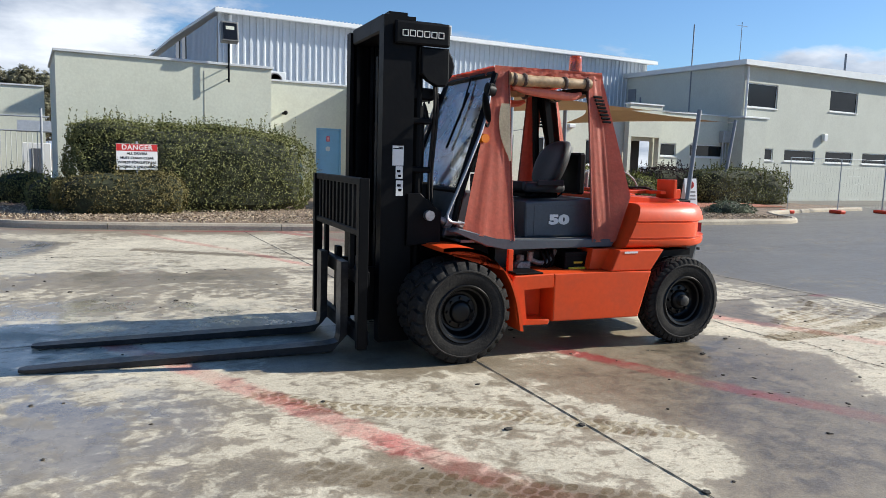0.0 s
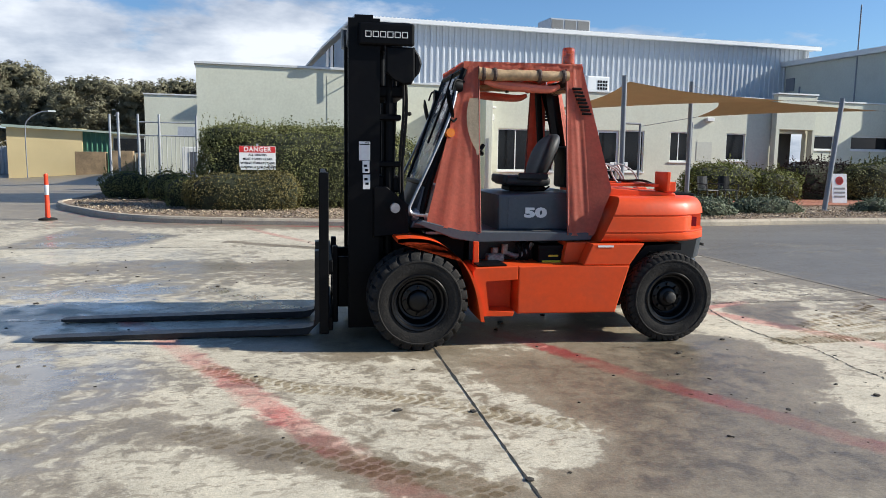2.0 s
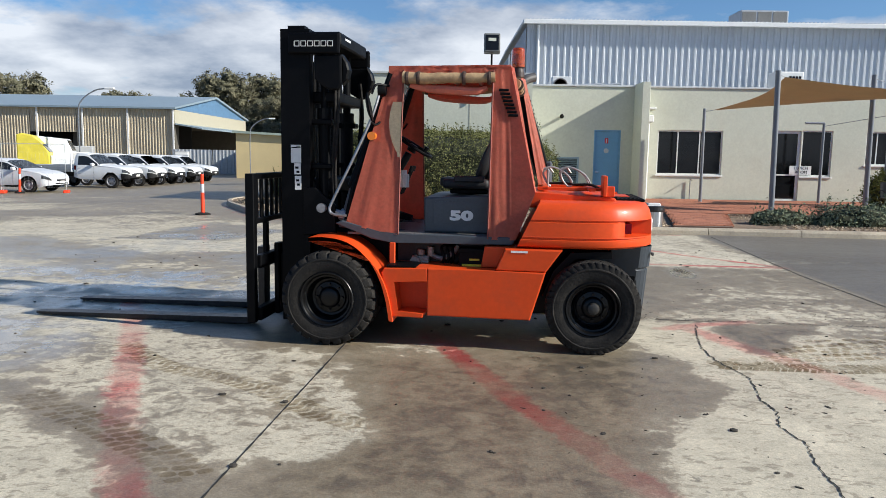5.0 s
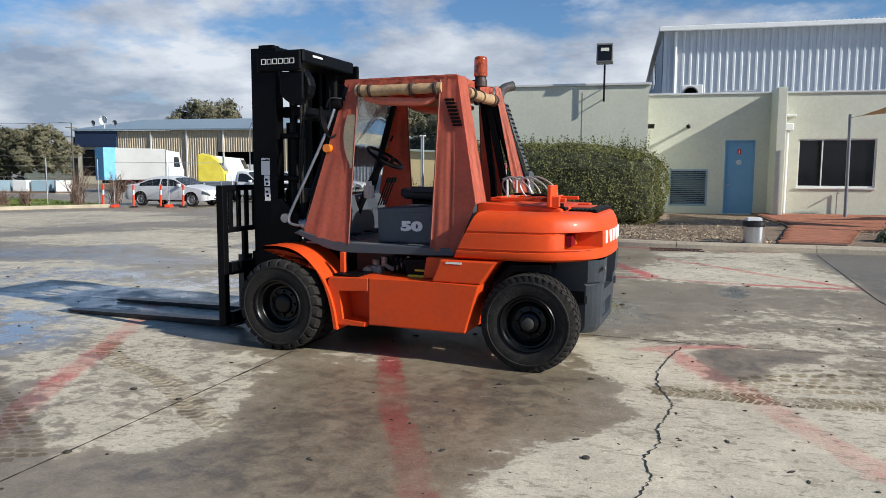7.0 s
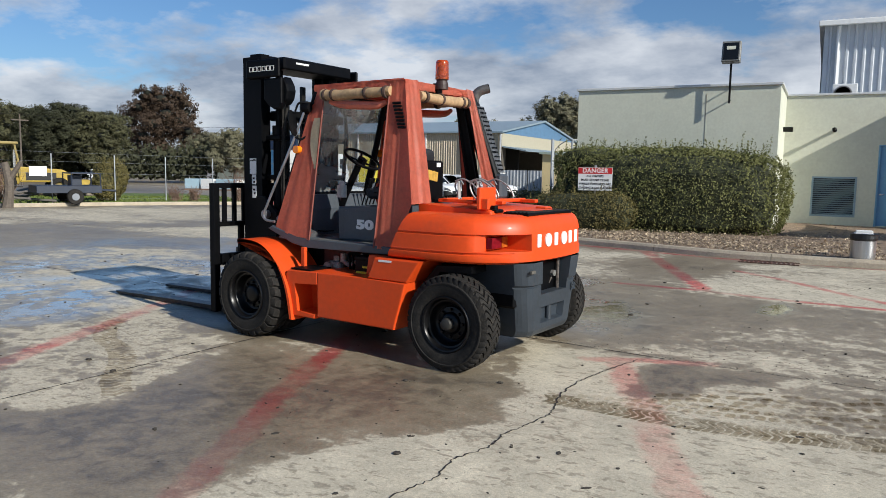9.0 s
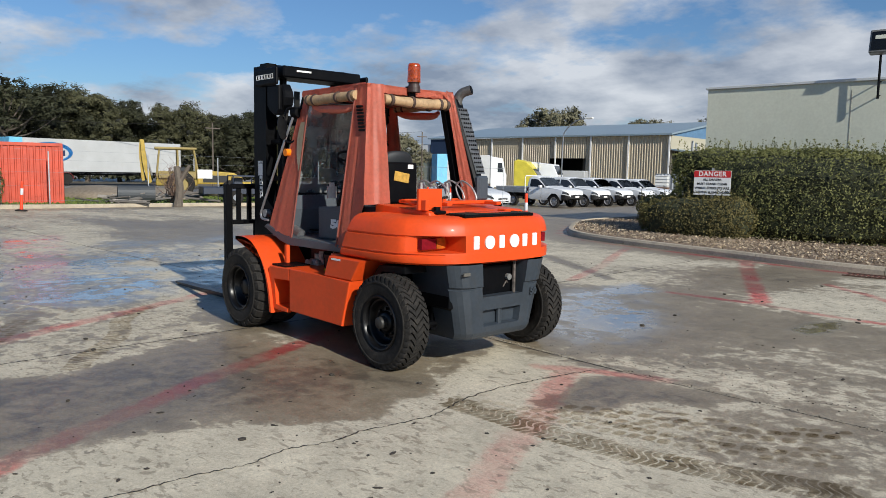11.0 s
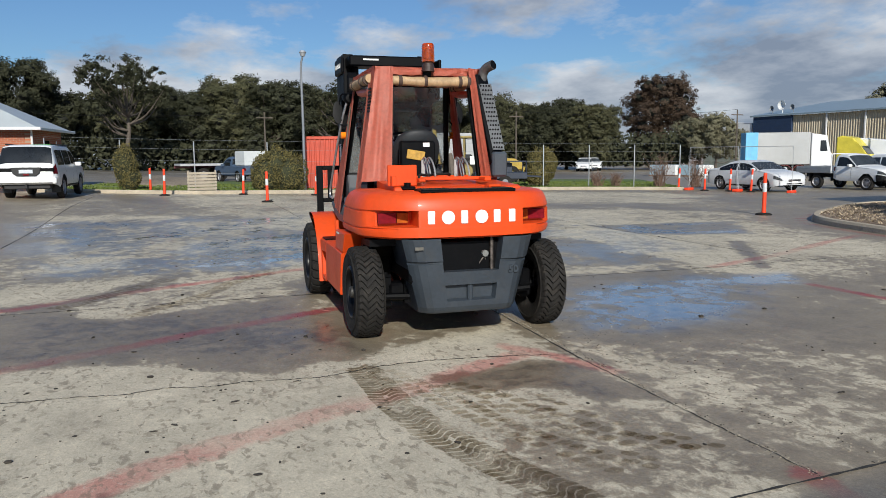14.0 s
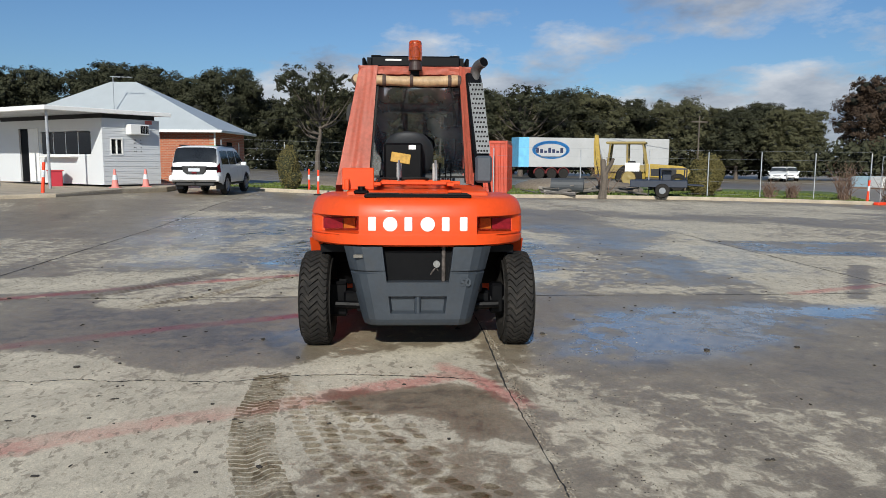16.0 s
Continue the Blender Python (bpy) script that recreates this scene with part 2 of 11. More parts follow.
CAP = surface("metal_capping", (0.62, 0.63, 0.62), 0.45, 0.2, vary=0.08)
BLUE_DOOR = surface("sky_blue_paint", (0.16, 0.36, 0.55), 0.5, vary=0.08, scale=1.5, dirt=(0.12, 0.2, 0.28), dirt_amount=0.2)
LOUVRE = surface("blue_grey_louvre", (0.24, 0.34, 0.40), 0.55, vary=0.08)
FRAME = surface("white_alloy_frame", (0.72, 0.72, 0.70), 0.45, vary=0.04)
KERB = surface("kerb_concrete", (0.42, 0.355, 0.265), 0.85, vary=0.2, scale=1.5, grain=30, bump=0.12, dirt=(0.20, 0.18, 0.15), dirt_amount=0.5)
MULCH = surface("bark_mulch_bed", (0.205, 0.145, 0.098), 0.95, vary=0.5, scale=4, grain=30, bump=0.25)
CHIPS = surface("mulch_chips", (0.36, 0.285, 0.195), 0.9, vary=0.3, island=0.65)
PAVER = surface("red_brick_paver", (0.36, 0.135, 0.075), 0.85, vary=0.2, scale=2, grain=30, bump=0.1, each=0.18)
CLOTH = surface("tan_shade_cloth", (0.43, 0.325, 0.20), 0.8, vary=0.08, scale=2)
POLE_GREY = surface("blue_grey_pole", (0.20, 0.215, 0.235), 0.5, 0.2, vary=0.08)
SAFETY = surface("safety_orange_plastic", (0.85, 0.060, 0.016), 0.5, vary=0.08, scale=8)
REFLECT = surface("reflective_band", (0.62, 0.64, 0.66), 0.35, 0.1, vary=0.1, scale=20)
BARK = surface("tree_bark", (0.11, 0.09, 0.072), 0.9, vary=0.3, scale=1.5, grain=12, bump=0.2)
TWIG = surface("bare_twig", (0.17, 0.105, 0.075), 0.9, vary=0.3, scale=6)
LEAF_HEDGE = leafy("hedge_leaf", (0.050, 0.058, 0.019), (0.245, 0.245, 0.092))
LEAF_BUSH = leafy("bronze_bush_leaf", (0.042, 0.040, 0.015), (0.215, 0.180, 0.068))
LEAF_GREY = leafy("grey_green_leaf", (0.07, 0.09, 0.055), (0.22, 0.25, 0.155))
LEAF_GUM = leafy("gum_leaf", (0.095, 0.092, 0.056), (0.25, 0.232, 0.148), 0.25)
LEAF_GUM_DARK = leafy("dark_gum_leaf", (0.022, 0.025, 0.014), (0.066, 0.068, 0.038), 0.25)
LEAF_GUM_MID = leafy("olive_gum_leaf", (0.038, 0.041, 0.021), (0.125, 0.120, 0.062), 0.25)
LEAF_RED = leafy("russet_tree_leaf", (0.036, 0.025, 0.017), (0.105, 0.070, 0.047), 0.4)
# solid fill inside tree crowns, darker than the leaves: crown shade put into colour
CORE_DARK = surface("crown_shade_fill", (0.014, 0.015, 0.009), 0.95, vary=0.6, scale=3)
CORE_OLIVE = surface("olive_crown_fill", (0.060, 0.060, 0.036), 0.95, vary=0.6, scale=3)
# solid fill of the bushes: their inner shade is put into this dark colour
CORE = surface("bush_shade_fill", (0.030, 0.034, 0.014), 0.95, vary=0.6, scale=9)
GRASS = surface("mown_grass", (0.085, 0.13, 0.028), 0.95, vary=0.35, scale=0.8, grain=12, bump=0.15, dirt=(0.17, 0.15, 0.06), dirt_amount=0.5)
DIRT_EARTH = surface("bare_earth", (0.20, 0.165, 0.125), 0.95, vary=0.3, scale=0.6, grain=8, bump=0.15)


# ---------------------------------------------------------------- mesh helpers
def finish(name, bm, material, smooth=False):
    bmesh.ops.recalc_face_normals(bm, faces=bm.faces[:])
    me = bpy.data.meshes.new(name)
    if smooth:
        for f in bm.faces:
            f.smooth = True
    bm.to_mesh(me)
    bm.free()
    for one in material if isinstance(material, (list, tuple)) else (material,):
        me.materials.append(one)
    if smooth:
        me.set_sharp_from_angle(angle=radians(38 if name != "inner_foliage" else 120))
    return me


def part(name, bm, material, parent, label="", smooth=False):
    ob = new(name, finish(name, bm, material, smooth))
    ob.parent = parent
    if label:
        ob["label"] = label
    return ob


def thing(name, label, category, m=None, group="", kind=""):
    ob = new(name)
    ob.empty_display_size = 0.3
    if m is not None:
        ob.matrix_world = m
    return tagged(ob, label, category, group, kind)


def solid(name, bm, material, label, category, group="", kind="", m=None, smooth=False):
    ob = new(name, finish(name, bm, material, smooth))
    if m is not None:
        ob.matrix_world = m
    return tagged(ob, label, category, group, kind)


def box(bm, x0, x1, y0, y1, z0, z1, bevel=0.0, seg=2, m=None):
    made = bmesh.ops.create_cube(bm, size=1)["verts"]
    for v in made:
        v.co = Vector((x0 + (v.co.x + 0.5) * (x1 - x0), y0 + (v.co.y + 0.5) * (y1 - y0), z0 + (v.co.z + 0.5) * (z1 - z0)))
    if bevel:
        edges = list({e for v in made for e in v.link_edges})
        made = bmesh.ops.bevel(bm, geom=edges, offset=bevel, segments=seg, affect="EDGES", profile=0.5)["verts"]
    if m is not None:
        bmesh.ops.transform(bm, matrix=m, verts=made)
    return bm


def rod(bm, a, b, r, r2=None, n=10, caps=True):
    a, b = Vector(a), Vector(b)
    d = b - a
    m = Matrix.Translation((a + b) / 2) @ d.to_track_quat("Z", "Y").to_matrix().to_4x4()
    bmesh.ops.create_cone(bm, cap_ends=caps, segments=n, radius1=r, radius2=r if r2 is None else r2, depth=d.length, matrix=m)
    return bm


def tube(bm, points, r, n=8, closed=False):
    """A round bar swept along a line of points; r may be one radius or one for each point."""
    pts = [Vector(p) for p in points]
    radii = r if isinstance(r, (list, tuple)) else [r] * len(pts)
    rings = []
    side = None
    for k, p in enumerate(pts):
        a = pts[k - 1] if k or closed else p
        b = pts[(k + 1) % len(pts)] if k + 1 < len(pts) or closed else p
        d = (b - a).normalized()
        if side is None:
            side = d.orthogonal().normalized()
        side = (side - d * side.dot(d)).normalized()
        other = d.cross(side)
        rings.append([bm.verts.new(p + radii[k] * (math.cos(t) * side + math.sin(t) * other)) for t in [2 * math.pi * j / n for j in range(n)]])
    pairs = list(zip(rings, rings[1:])) + ([(rings[-1], rings[0])] if closed else [])
    for one, two in pairs:
        for j in range(n):
            bm.faces.new((one[j], one[(j + 1) % n], two[(j + 1) % n], two[j]))
    if not closed:
        bm.faces.new(rings[0][::-1])
        bm.faces.new(rings[-1])
    return bm


def curve_points(ctrl, steps=8):
    """Points of a smooth line through the given ones."""
    p = [Vector(c) for c in ctrl]
    p = [2 * p[0] - p[1]] + p + [2 * p[-1] - p[-2]]
    out = []
    for a, b, c, d in zip(p, p[1:], p[2:], p[3:]):
        for k in range(steps):
            t = k / steps
            out.append(0.5 * (2 * b + (c - a) * t + (2 * a - 5 * b + 4 * c - d) * t * t + (3 * b - a - 3 * c + d) * t ** 3))
    return out + [p[-2]]


def prism(bm, outline, axis, lo, hi, bevel=0.0, seg=2):
    """An outline (pairs) drawn out along an axis. x: pairs are (y, z); y: (x, z); z: (x, y)."""
    def at(pair, h):
        a, b = pair
        return {"x": (h, a, b), "y": (a, h, b), "z": (a, b, h)}[axis]
    low = [bm.verts.new(at(p, lo)) for p in outline]
    top = [bm.verts.new(at(p, hi)) for p in outline]
    n = len(outline)
    faces = [bm.faces.new(low), bm.faces.new(top[::-1])]
    for k in range(n):
        faces.append(bm.faces.new((low[k], top[k], top[(k + 1) % n], low[(k + 1) % n])))
    if bevel:
        edges = list({e for f in faces[:2] for e in f.edges})
        bmesh.ops.bevel(bm, geom=edges, offset=bevel, segments=seg, affect="EDGES", profile=0.5)
    return bm


def lathe(bm, profile, centre, axis="y", n=40, caps=True):
    """A profile of (radius, height along the axis) turned round the axis through centre."""
    c = Vector(centre)
    rings = []
    for r, h in profile:
        ring = []
        for k in range(n):
            t = 2 * math.pi * k / n
            a, b = r * math.cos(t), r * math.sin(t)
            ring.append(bm.verts.new(c + Vector({"x": (h, a, b), "y": (a, h, b), "z": (a, b, h)}[axis])))
        rings.append(ring)
    for one, two in zip(rings, rings[1:]):
        for k in range(n):
            bm.faces.new((one[k], one[(k + 1) % n], two[(k + 1) % n], two[k]))
    for ring, (r, _) in ((rings[0], profile[0]), (rings[-1], profile[-1])):
        if r > 1e-4 and caps:
            bm.faces.new(ring)
    bmesh.ops.remove_doubles(bm, verts=bm.verts[:], dist=1e-5)
    return bm


def sheet(bm, rows, thick=0.0):
    """A surface through rows of points; thick gives it a back."""
    grid = [[bm.verts.new(p) for p in row] for row in rows]
    faces = []
    for a, b in zip(grid, grid[1:]):
        for k in range(len(a) - 1):
            faces.append(bm.faces.new((a[k], a[k + 1], b[k + 1], b[k])))
    if thick:
        bmesh.ops.solidify(bm, geom=faces, thickness=thick)
    return bm


def fresh():
    return bmesh.new()


def lettering(name, text, size, depth, m, material, parent, bold=0.0, spacing=1.0):
    cu = bpy.data.curves.new(name, "FONT")
    cu.body, cu.size, cu.extrude, cu.offset, cu.space_character = text, size, depth, bold, spacing
    cu.align_x, cu.align_y = "CENTER", "CENTER"
    cu.resolution_u = 3
    tmp = bpy.data.objects.new(name, cu)
    scene.collection.objects.link(tmp)
    bpy.context.view_layer.update()
    me = bpy.data.meshes.new_from_object(tmp.evaluated_get(bpy.context.evaluated_depsgraph_get()))
    bpy.data.objects.remove(tmp)
    bpy.data.curves.remove(cu)
    me.name = name
    me.materials.clear()
    me.materials.append(material)
    ob = new(name, me)
    ob.parent = parent
    ob.matrix_local = m
    return ob


rng_np = np.random.default_rng(5)


def scatter_mesh(name, centres, normals, size, material, aspect=0.5, rng=rng_np, jitter=0.6, cross=False):
    """One mesh of many small leaf blades: bent diamonds, each an island of its own."""
    n = len(centres)
    d = normals + rng.normal(0, jitter, (n, 3))
    d /= np.linalg.norm(d, axis=1)[:, None] + 1e-9
    a = np.cross(d, rng.normal(0, 1, (n, 3)))
    a /= np.linalg.norm(a, axis=1)[:, None] + 1e-9
    b = np.cross(d, a)
    s = (size * rng.uniform(0.6, 1.35, n))[:, None]
    verts = np.stack([centres - a * s, centres + b * s * aspect + d * s * 0.12, centres + a * s, centres - b * s * aspect + d * s * 0.12], 1).reshape(-1, 3)
    me = bpy.data.meshes.new(name)
    me.vertices.add(4 * n)
    me.vertices.foreach_set("co", verts.astype(np.float32).ravel())
    me.loops.add(4 * n)
    me.loops.foreach_set("vertex_index", np.arange(4 * n, dtype=np.int32))
    me.polygons.add(n)
    me.polygons.foreach_set("loop_start", np.arange(0, 4 * n, 4, dtype=np.int32))
    me.update(calc_edges=True)
    me.validate()
    me.materials.append(material)
    return me


# ---------------------------------------------------------------- ground
def near_line(px, py, line):
    """Distance of many points to a line of points."""
    best = np.full(px.shape, 1e9)
    for (ax, ay), (bx, by) in zip(line, line[1:]):
        dx, dy = bx - ax, by - ay
        t = np.clip(((px - ax) * dx + (py - ay) * dy) / (dx * dx + dy * dy), 0, 1)
        best = np.minimum(best, np.hypot(px - ax - t * dx, py - ay - t * dy))
    return best


def inside(px, py, outline, soft):
    """1 inside an outline, 0 outside, with an edge that is twice soft wide."""
    hit = np.zeros(px.shape, bool)
    ring = outline + outline[:1]
    for (ax, ay), (bx, by) in zip(ring, ring[1:]):
        if ay != by:
            hit ^= ((ay > py) != (by > py)) & (px < (bx - ax) * (py - ay) / (by - ay) + ax)
    d = near_line(px, py, ring)
    return np.clip(0.5 + np.where(hit, d, -d) / (2 * soft), 0, 1)


# dampness of the slab, patch over patch: 0.2 dry and pale, 0.45 half dried, 0.75 wet
WET_PATCHES = []


def damp_patch(value, soft, *outline):
    """One dried or damp patch of the slab, laid over those before it."""
    WET_PATCHES.append((value, soft, list(outline)))


damp_patch(0.42, 0.9, (-60, -40), (0.4, -20), (0.0, 3.0), (-3.0, 5.0), (-5.5, 8.0), (-60, 22))
damp_patch(0.34, 0.5, (0.3, 12.7), (2.5, 10.8), (3.6, 10.9), (4.9, 14.9), (0.4, 16.2), (-3.0, 18.5), (-6.0, 17.0), (-3.0, 12.5))
damp_patch(0.36, 0.4, (-2.4, 12.3), (-0.6, 10.2), (1.5, 10.6), (3.7, 10.3), (4.9, 11.7), (4.9, 12.8), (2.4, 13.4))
damp_patch(0.3, 0.3, (6.2, 10.8), (7.1, 10.6), (9.0, 10.2), (9.3, 12.7), (9.4, 15.3), (6.6, 14.4))
damp_patch(0.38, 0.4, (-4.5, 7.6), (-2.0, 7.6), (-1.1, 9.0), (-3.0, 11.0), (-5.3, 9.3))
damp_patch(0.34, 0.2, (1.4, 8.6), (1.4, 7.7), (2.6, 7.5), (2.8, 8.4))
damp_patch(0.76, 0.25, (3.82, 4.39), (4.33, 4.95), (5.61, 5.15), (5.2, 3.68), (4.99, 2.61), (4.79, 2.28), (3.03, 2.55), (3.59, 3.3))
damp_patch(0.29, 0.1, (5.2, 1.2), (5.23, 2.48), (5.24, 3.0), (5.5, 3.63), (5.71, 3.87), (6.02, 4.3), (6.0, 4.5), (5.9, 4.77), (6.02, 4.95), (5.78, 5.38), (5.69, 5.69), (5.56, 6.0), (5.4, 6.62), (6.08, 6.5), (6.84, 6.55), (8.0, 6.4), (9.2, 6.2), (9.2, 2.0), (8.0, -1.5), (5.4, -1.5))
damp_patch(0.76, 0.06, (6.66, 5.31), (6.65, 5.78), (6.63, 6.27), (6.81, 6.46), (7.3, 6.52), (7.7, 6.5), (7.7, 6.29), (7.55, 6.07), (7.29, 6.0), (7.12, 5.83), (7.12, 5.54), (6.94, 5.35))
damp_patch(0.44, 0.16, (7.62, 5.08), (7.24, 5.8), (7.7, 6.29), (7.86, 6.43), (8.9, 6.2), (9.1, 4.9), (8.19, 4.9))
# wet in truth: paled here to stand in for the sky's sheen on it
damp_patch(0.30, 0.6, (-3.0, 4.5), (-2.0, 8.5), (1.2, 8.4), (1.6, 6.6), (1.0, 5.0), (0.8, 3.4), (-0.6, 3.6))
damp_patch(0.36, 0.12, (0.54, 5.49), (1.29, 5.09), (1.56, 4.76), (1.68, 4.1), (1.14, 4.15), (0.8, 4.68))
damp_patch(0.38, 0.12, (1.55, 5.08), (2.15, 5.2), (2.88, 5.33), (3.3, 4.95), (3.2, 3.9), (2.83, 3.3), (2.54, 3.32), (2.27, 3.53), (2.05, 4.07))
damp_patch(0.37, 0.12, (0.97, 3.84), (1.35, 3.66), (1.68, 3.28), (2.05, 3.05), (2.3, 2.7), (2.5, 1.0), (1.2, 0.6), (1.2, 2.6))
damp_patch(0.62, 0.1, (0.89, 4.17), (1.46, 3.85), (1.78, 3.58), (2.11, 3.5), (2.41, 3.43), (2.73, 3.22), (2.94, 3.04), (2.94, 2.62), (2.77, 2.64), (2.55, 2.93), (2.23, 2.96), (2.01, 3.13), (1.65, 3.33))
damp_patch(0.27, 0.07, (3.04, 4.3), (3.25, 4.35), (3.43, 3.95), (3.5, 3.67), (3.58, 3.36), (3.47, 3.15), (3.36, 2.92), (3.17, 2.87), (3.1, 3.03), (2.96, 3.2), (3.19, 3.26), (3.08, 3.45), (2.99, 3.66))
damp_patch(0.33, 0.2, (1.1, 4.1), (1.95, 4.9), (3.1, 4.6), (3.5, 3.3), (2.9, 2.95), (2.0, 3.6))
damp_patch(0.46, 0.3, (6.4, 6.75), (6.6, 7.7), (7.6, 8.4), (8.8, 8.2), (8.9, 6.4))
damp_patch(0.36, 0.15, (3.3, 5.5), (4.0, 5.55), (4.1, 5.2), (3.6, 5.05), (3.3, 5.2))
# streaks and pools farther off
damp_patch(0.60, 0.6, (-26, -10), (-22.2, 4.4), (-15.0, 5.4), (-10.0, 4.6), (-5.0, 2.4), (-3.8, 1.3), (-4.0, -10))
damp_patch(0.36, 0.5, (-2.91, 3.03), (-3.91, 5.39), (-3.04, 6.56), (-0.75, 6.27), (-1.18, 5.46), (-1.47, 4.14))
damp_patch(0.30, 0.2, (-0.06, 1.9), (-1.45, 2.5), (-1.96, 3.21), (-0.34, 3.6), (0.51, 4.08), (1.28, 3.54), (1.86, 2.98), (2.19, 2.15))
damp_patch(0.31, 0.15, (2.89, 2.79), (2.13, 3.52), (1.35, 4.65), (0.82, 5.84), (2.07, 5.57), (2.91, 5.06), (3.08, 4.29), (3.2, 3.54), (3.4, 3.32))
damp_patch(0.36, 0.5, (-14.04, 8.39), (-14.29, 11.17), (-6.22, 8.69), (-5.97, 7.57))
damp_patch(0.37, 0.5, (-21.2, 6.0), (-19.0, 20.3), (-12.0, 16.4), (-15.5, 5.5))
damp_patch(0.36, 0.3, (-9.78, 1.53), (-9.86, 6.22), (-8.71, 6.06), (-8.96, 1.59))
damp_patch(0.38, 0.8, (-20.7, 17.7), (-15.2, 28.1), (-7.3, 21.4), (-11.2, 14.0))
damp_patch(0.38, 0.5, (-8.58, 12.7), (-6.13, 15.95), (-3.55, 18.2), (-1.86, 16.77), (-2.79, 13.05), (-4.77, 12.69))
# wet pool, its tone lightened in place of reflected sky
damp_patch(0.56, 0.3, (-2.12, 9.2), (0.26, 11.62), (1.74, 10.71), (2.15, 11.0), (3.48, 10.87), (3.25, 8.16), (2.61, 7.86))
damp_patch(0.28, 0.2, (-0.98, 11.2), (-2.24, 13.0), (-0.38, 12.83), (1.06, 12.61), (2.99, 12.66), (4.08, 11.74), (4.47, 10.94), (3.41, 10.92), (2.05, 11.06), (1.75, 10.79), (0.58, 11.34))
damp_patch(0.68, 0.2, (-2.25, 12.95), (-1.37, 16.36), (0.61, 14.68), (0.07, 13.29), (-0.38, 12.87))
damp_patch(0.33, 0.1, (1.45, 8.27), (1.62, 8.8), (2.38, 8.53), (2.4, 7.99))
damp_patch(0.36, 0.15, (2.92, 8.64), (2.93, 10.45), (3.5, 10.12), (3.29, 8.49))
damp_patch(0.70, 0.1, (1.47, 13.36), (1.5, 13.62), (4.05, 11.5), (4.02, 11.31))
damp_patch(0.47, 0.25, (-1.4, 3.7), (-1.4, 6.6), (0.2, 6.2), (0.5, 5.3), (0.7, 4.4), (0.9, 3.4), (1.0, 2.4), (0.3, 1.8), (-0.2, 3.4))
# where a film of water still lies and mirrors the sky
FILMS = []


def water_film(value, soft, *outline):
    """One area where water still lies."""
    FILMS.append((value, soft, list(outline)))


water_film(0.45, 0.9, (-7.0, 7.5), (-6.0, 15.0), (-1.0, 14.0), (3.4, 11.5), (3.3, 7.6), (1.0, 6.2), (-1.0, 4.5))

water_film(0.75, 0.6, (-4.5, 7.5), (-3.0, 10.0), (0.8, 9.6), (2.8, 8.2), (2.4, 6.9), (0.9, 6.2), (0.7, 4.2), (-0.5, 3.8), (-3.5, 4.5))
water_film(0.6, 0.6, (-9.0, 0.8), (-9.0, 5.5), (-6.5, 6.0), (-3.5, 4.5), (-0.6, 3.6), (-0.4, 2.6), (-4.0, 1.4))
water_film(0.85, 0.35, (5.4, 7.2), (4.4, 7.8), (4.0, 8.8), (4.1, 9.8), (4.4, 11.2), (5.4, 10.0), (6.2, 8.6), (6.2, 7.6), (6.0, 7.2))
water_film(0.85, 0.35, (0.5, 3.9), (-1.9, 4.6), (-1.4, 6.4), (-0.2, 6.8), (0.6, 6.0), (0.8, 4.8))
water_film(0.9, 0.3, (-0.4, 7.0), (0.0, 8.2), (0.9, 7.9), (1.6, 7.2), (0.4, 6.2), (-0.2, 6.2))
water_film(0.55, 0.4, (0.9, 4.0), (0.2, 6.0), (-1.5, 4.6), (-1.5, 2.0), (0.6, 2.4))
water_film(0.5, 0.4, (4.2, 4.6), (5.4, 4.8), (5.6, 5.6), (4.4, 5.8))
water_film(0.8, 0.4, (-3.98, 2.83), (-8.22, 6.7), (-8.52, 8.2), (-3.99, 7.08), (-4.08, 4.65), (-3.0, 2.85))
water_film(0.8, 0.3, (-0.67, 4.93), (-1.13, 6.37), (0.84, 5.88), (0.92, 4.86))
water_film(0.7, 0.25, (-2.25, 12.9), (-1.37, 16.36), (0.61, 14.68), (0.07, 13.29), (-0.38, 12.83))
water_film(0.95, 0.15, (4.29, 9.58), (4.33, 11.53), (5.1, 10.88), (4.77, 9.43))
water_film(0.9, 0.15, (5.19, 7.1), (5.39, 9.75), (5.79, 9.46), (5.59, 6.99))
water_film(1.0, 0.1, (7.2, 9.4), (7.45, 9.25), (7.65, 9.8), (7.5, 10.5), (7.25, 10.0))


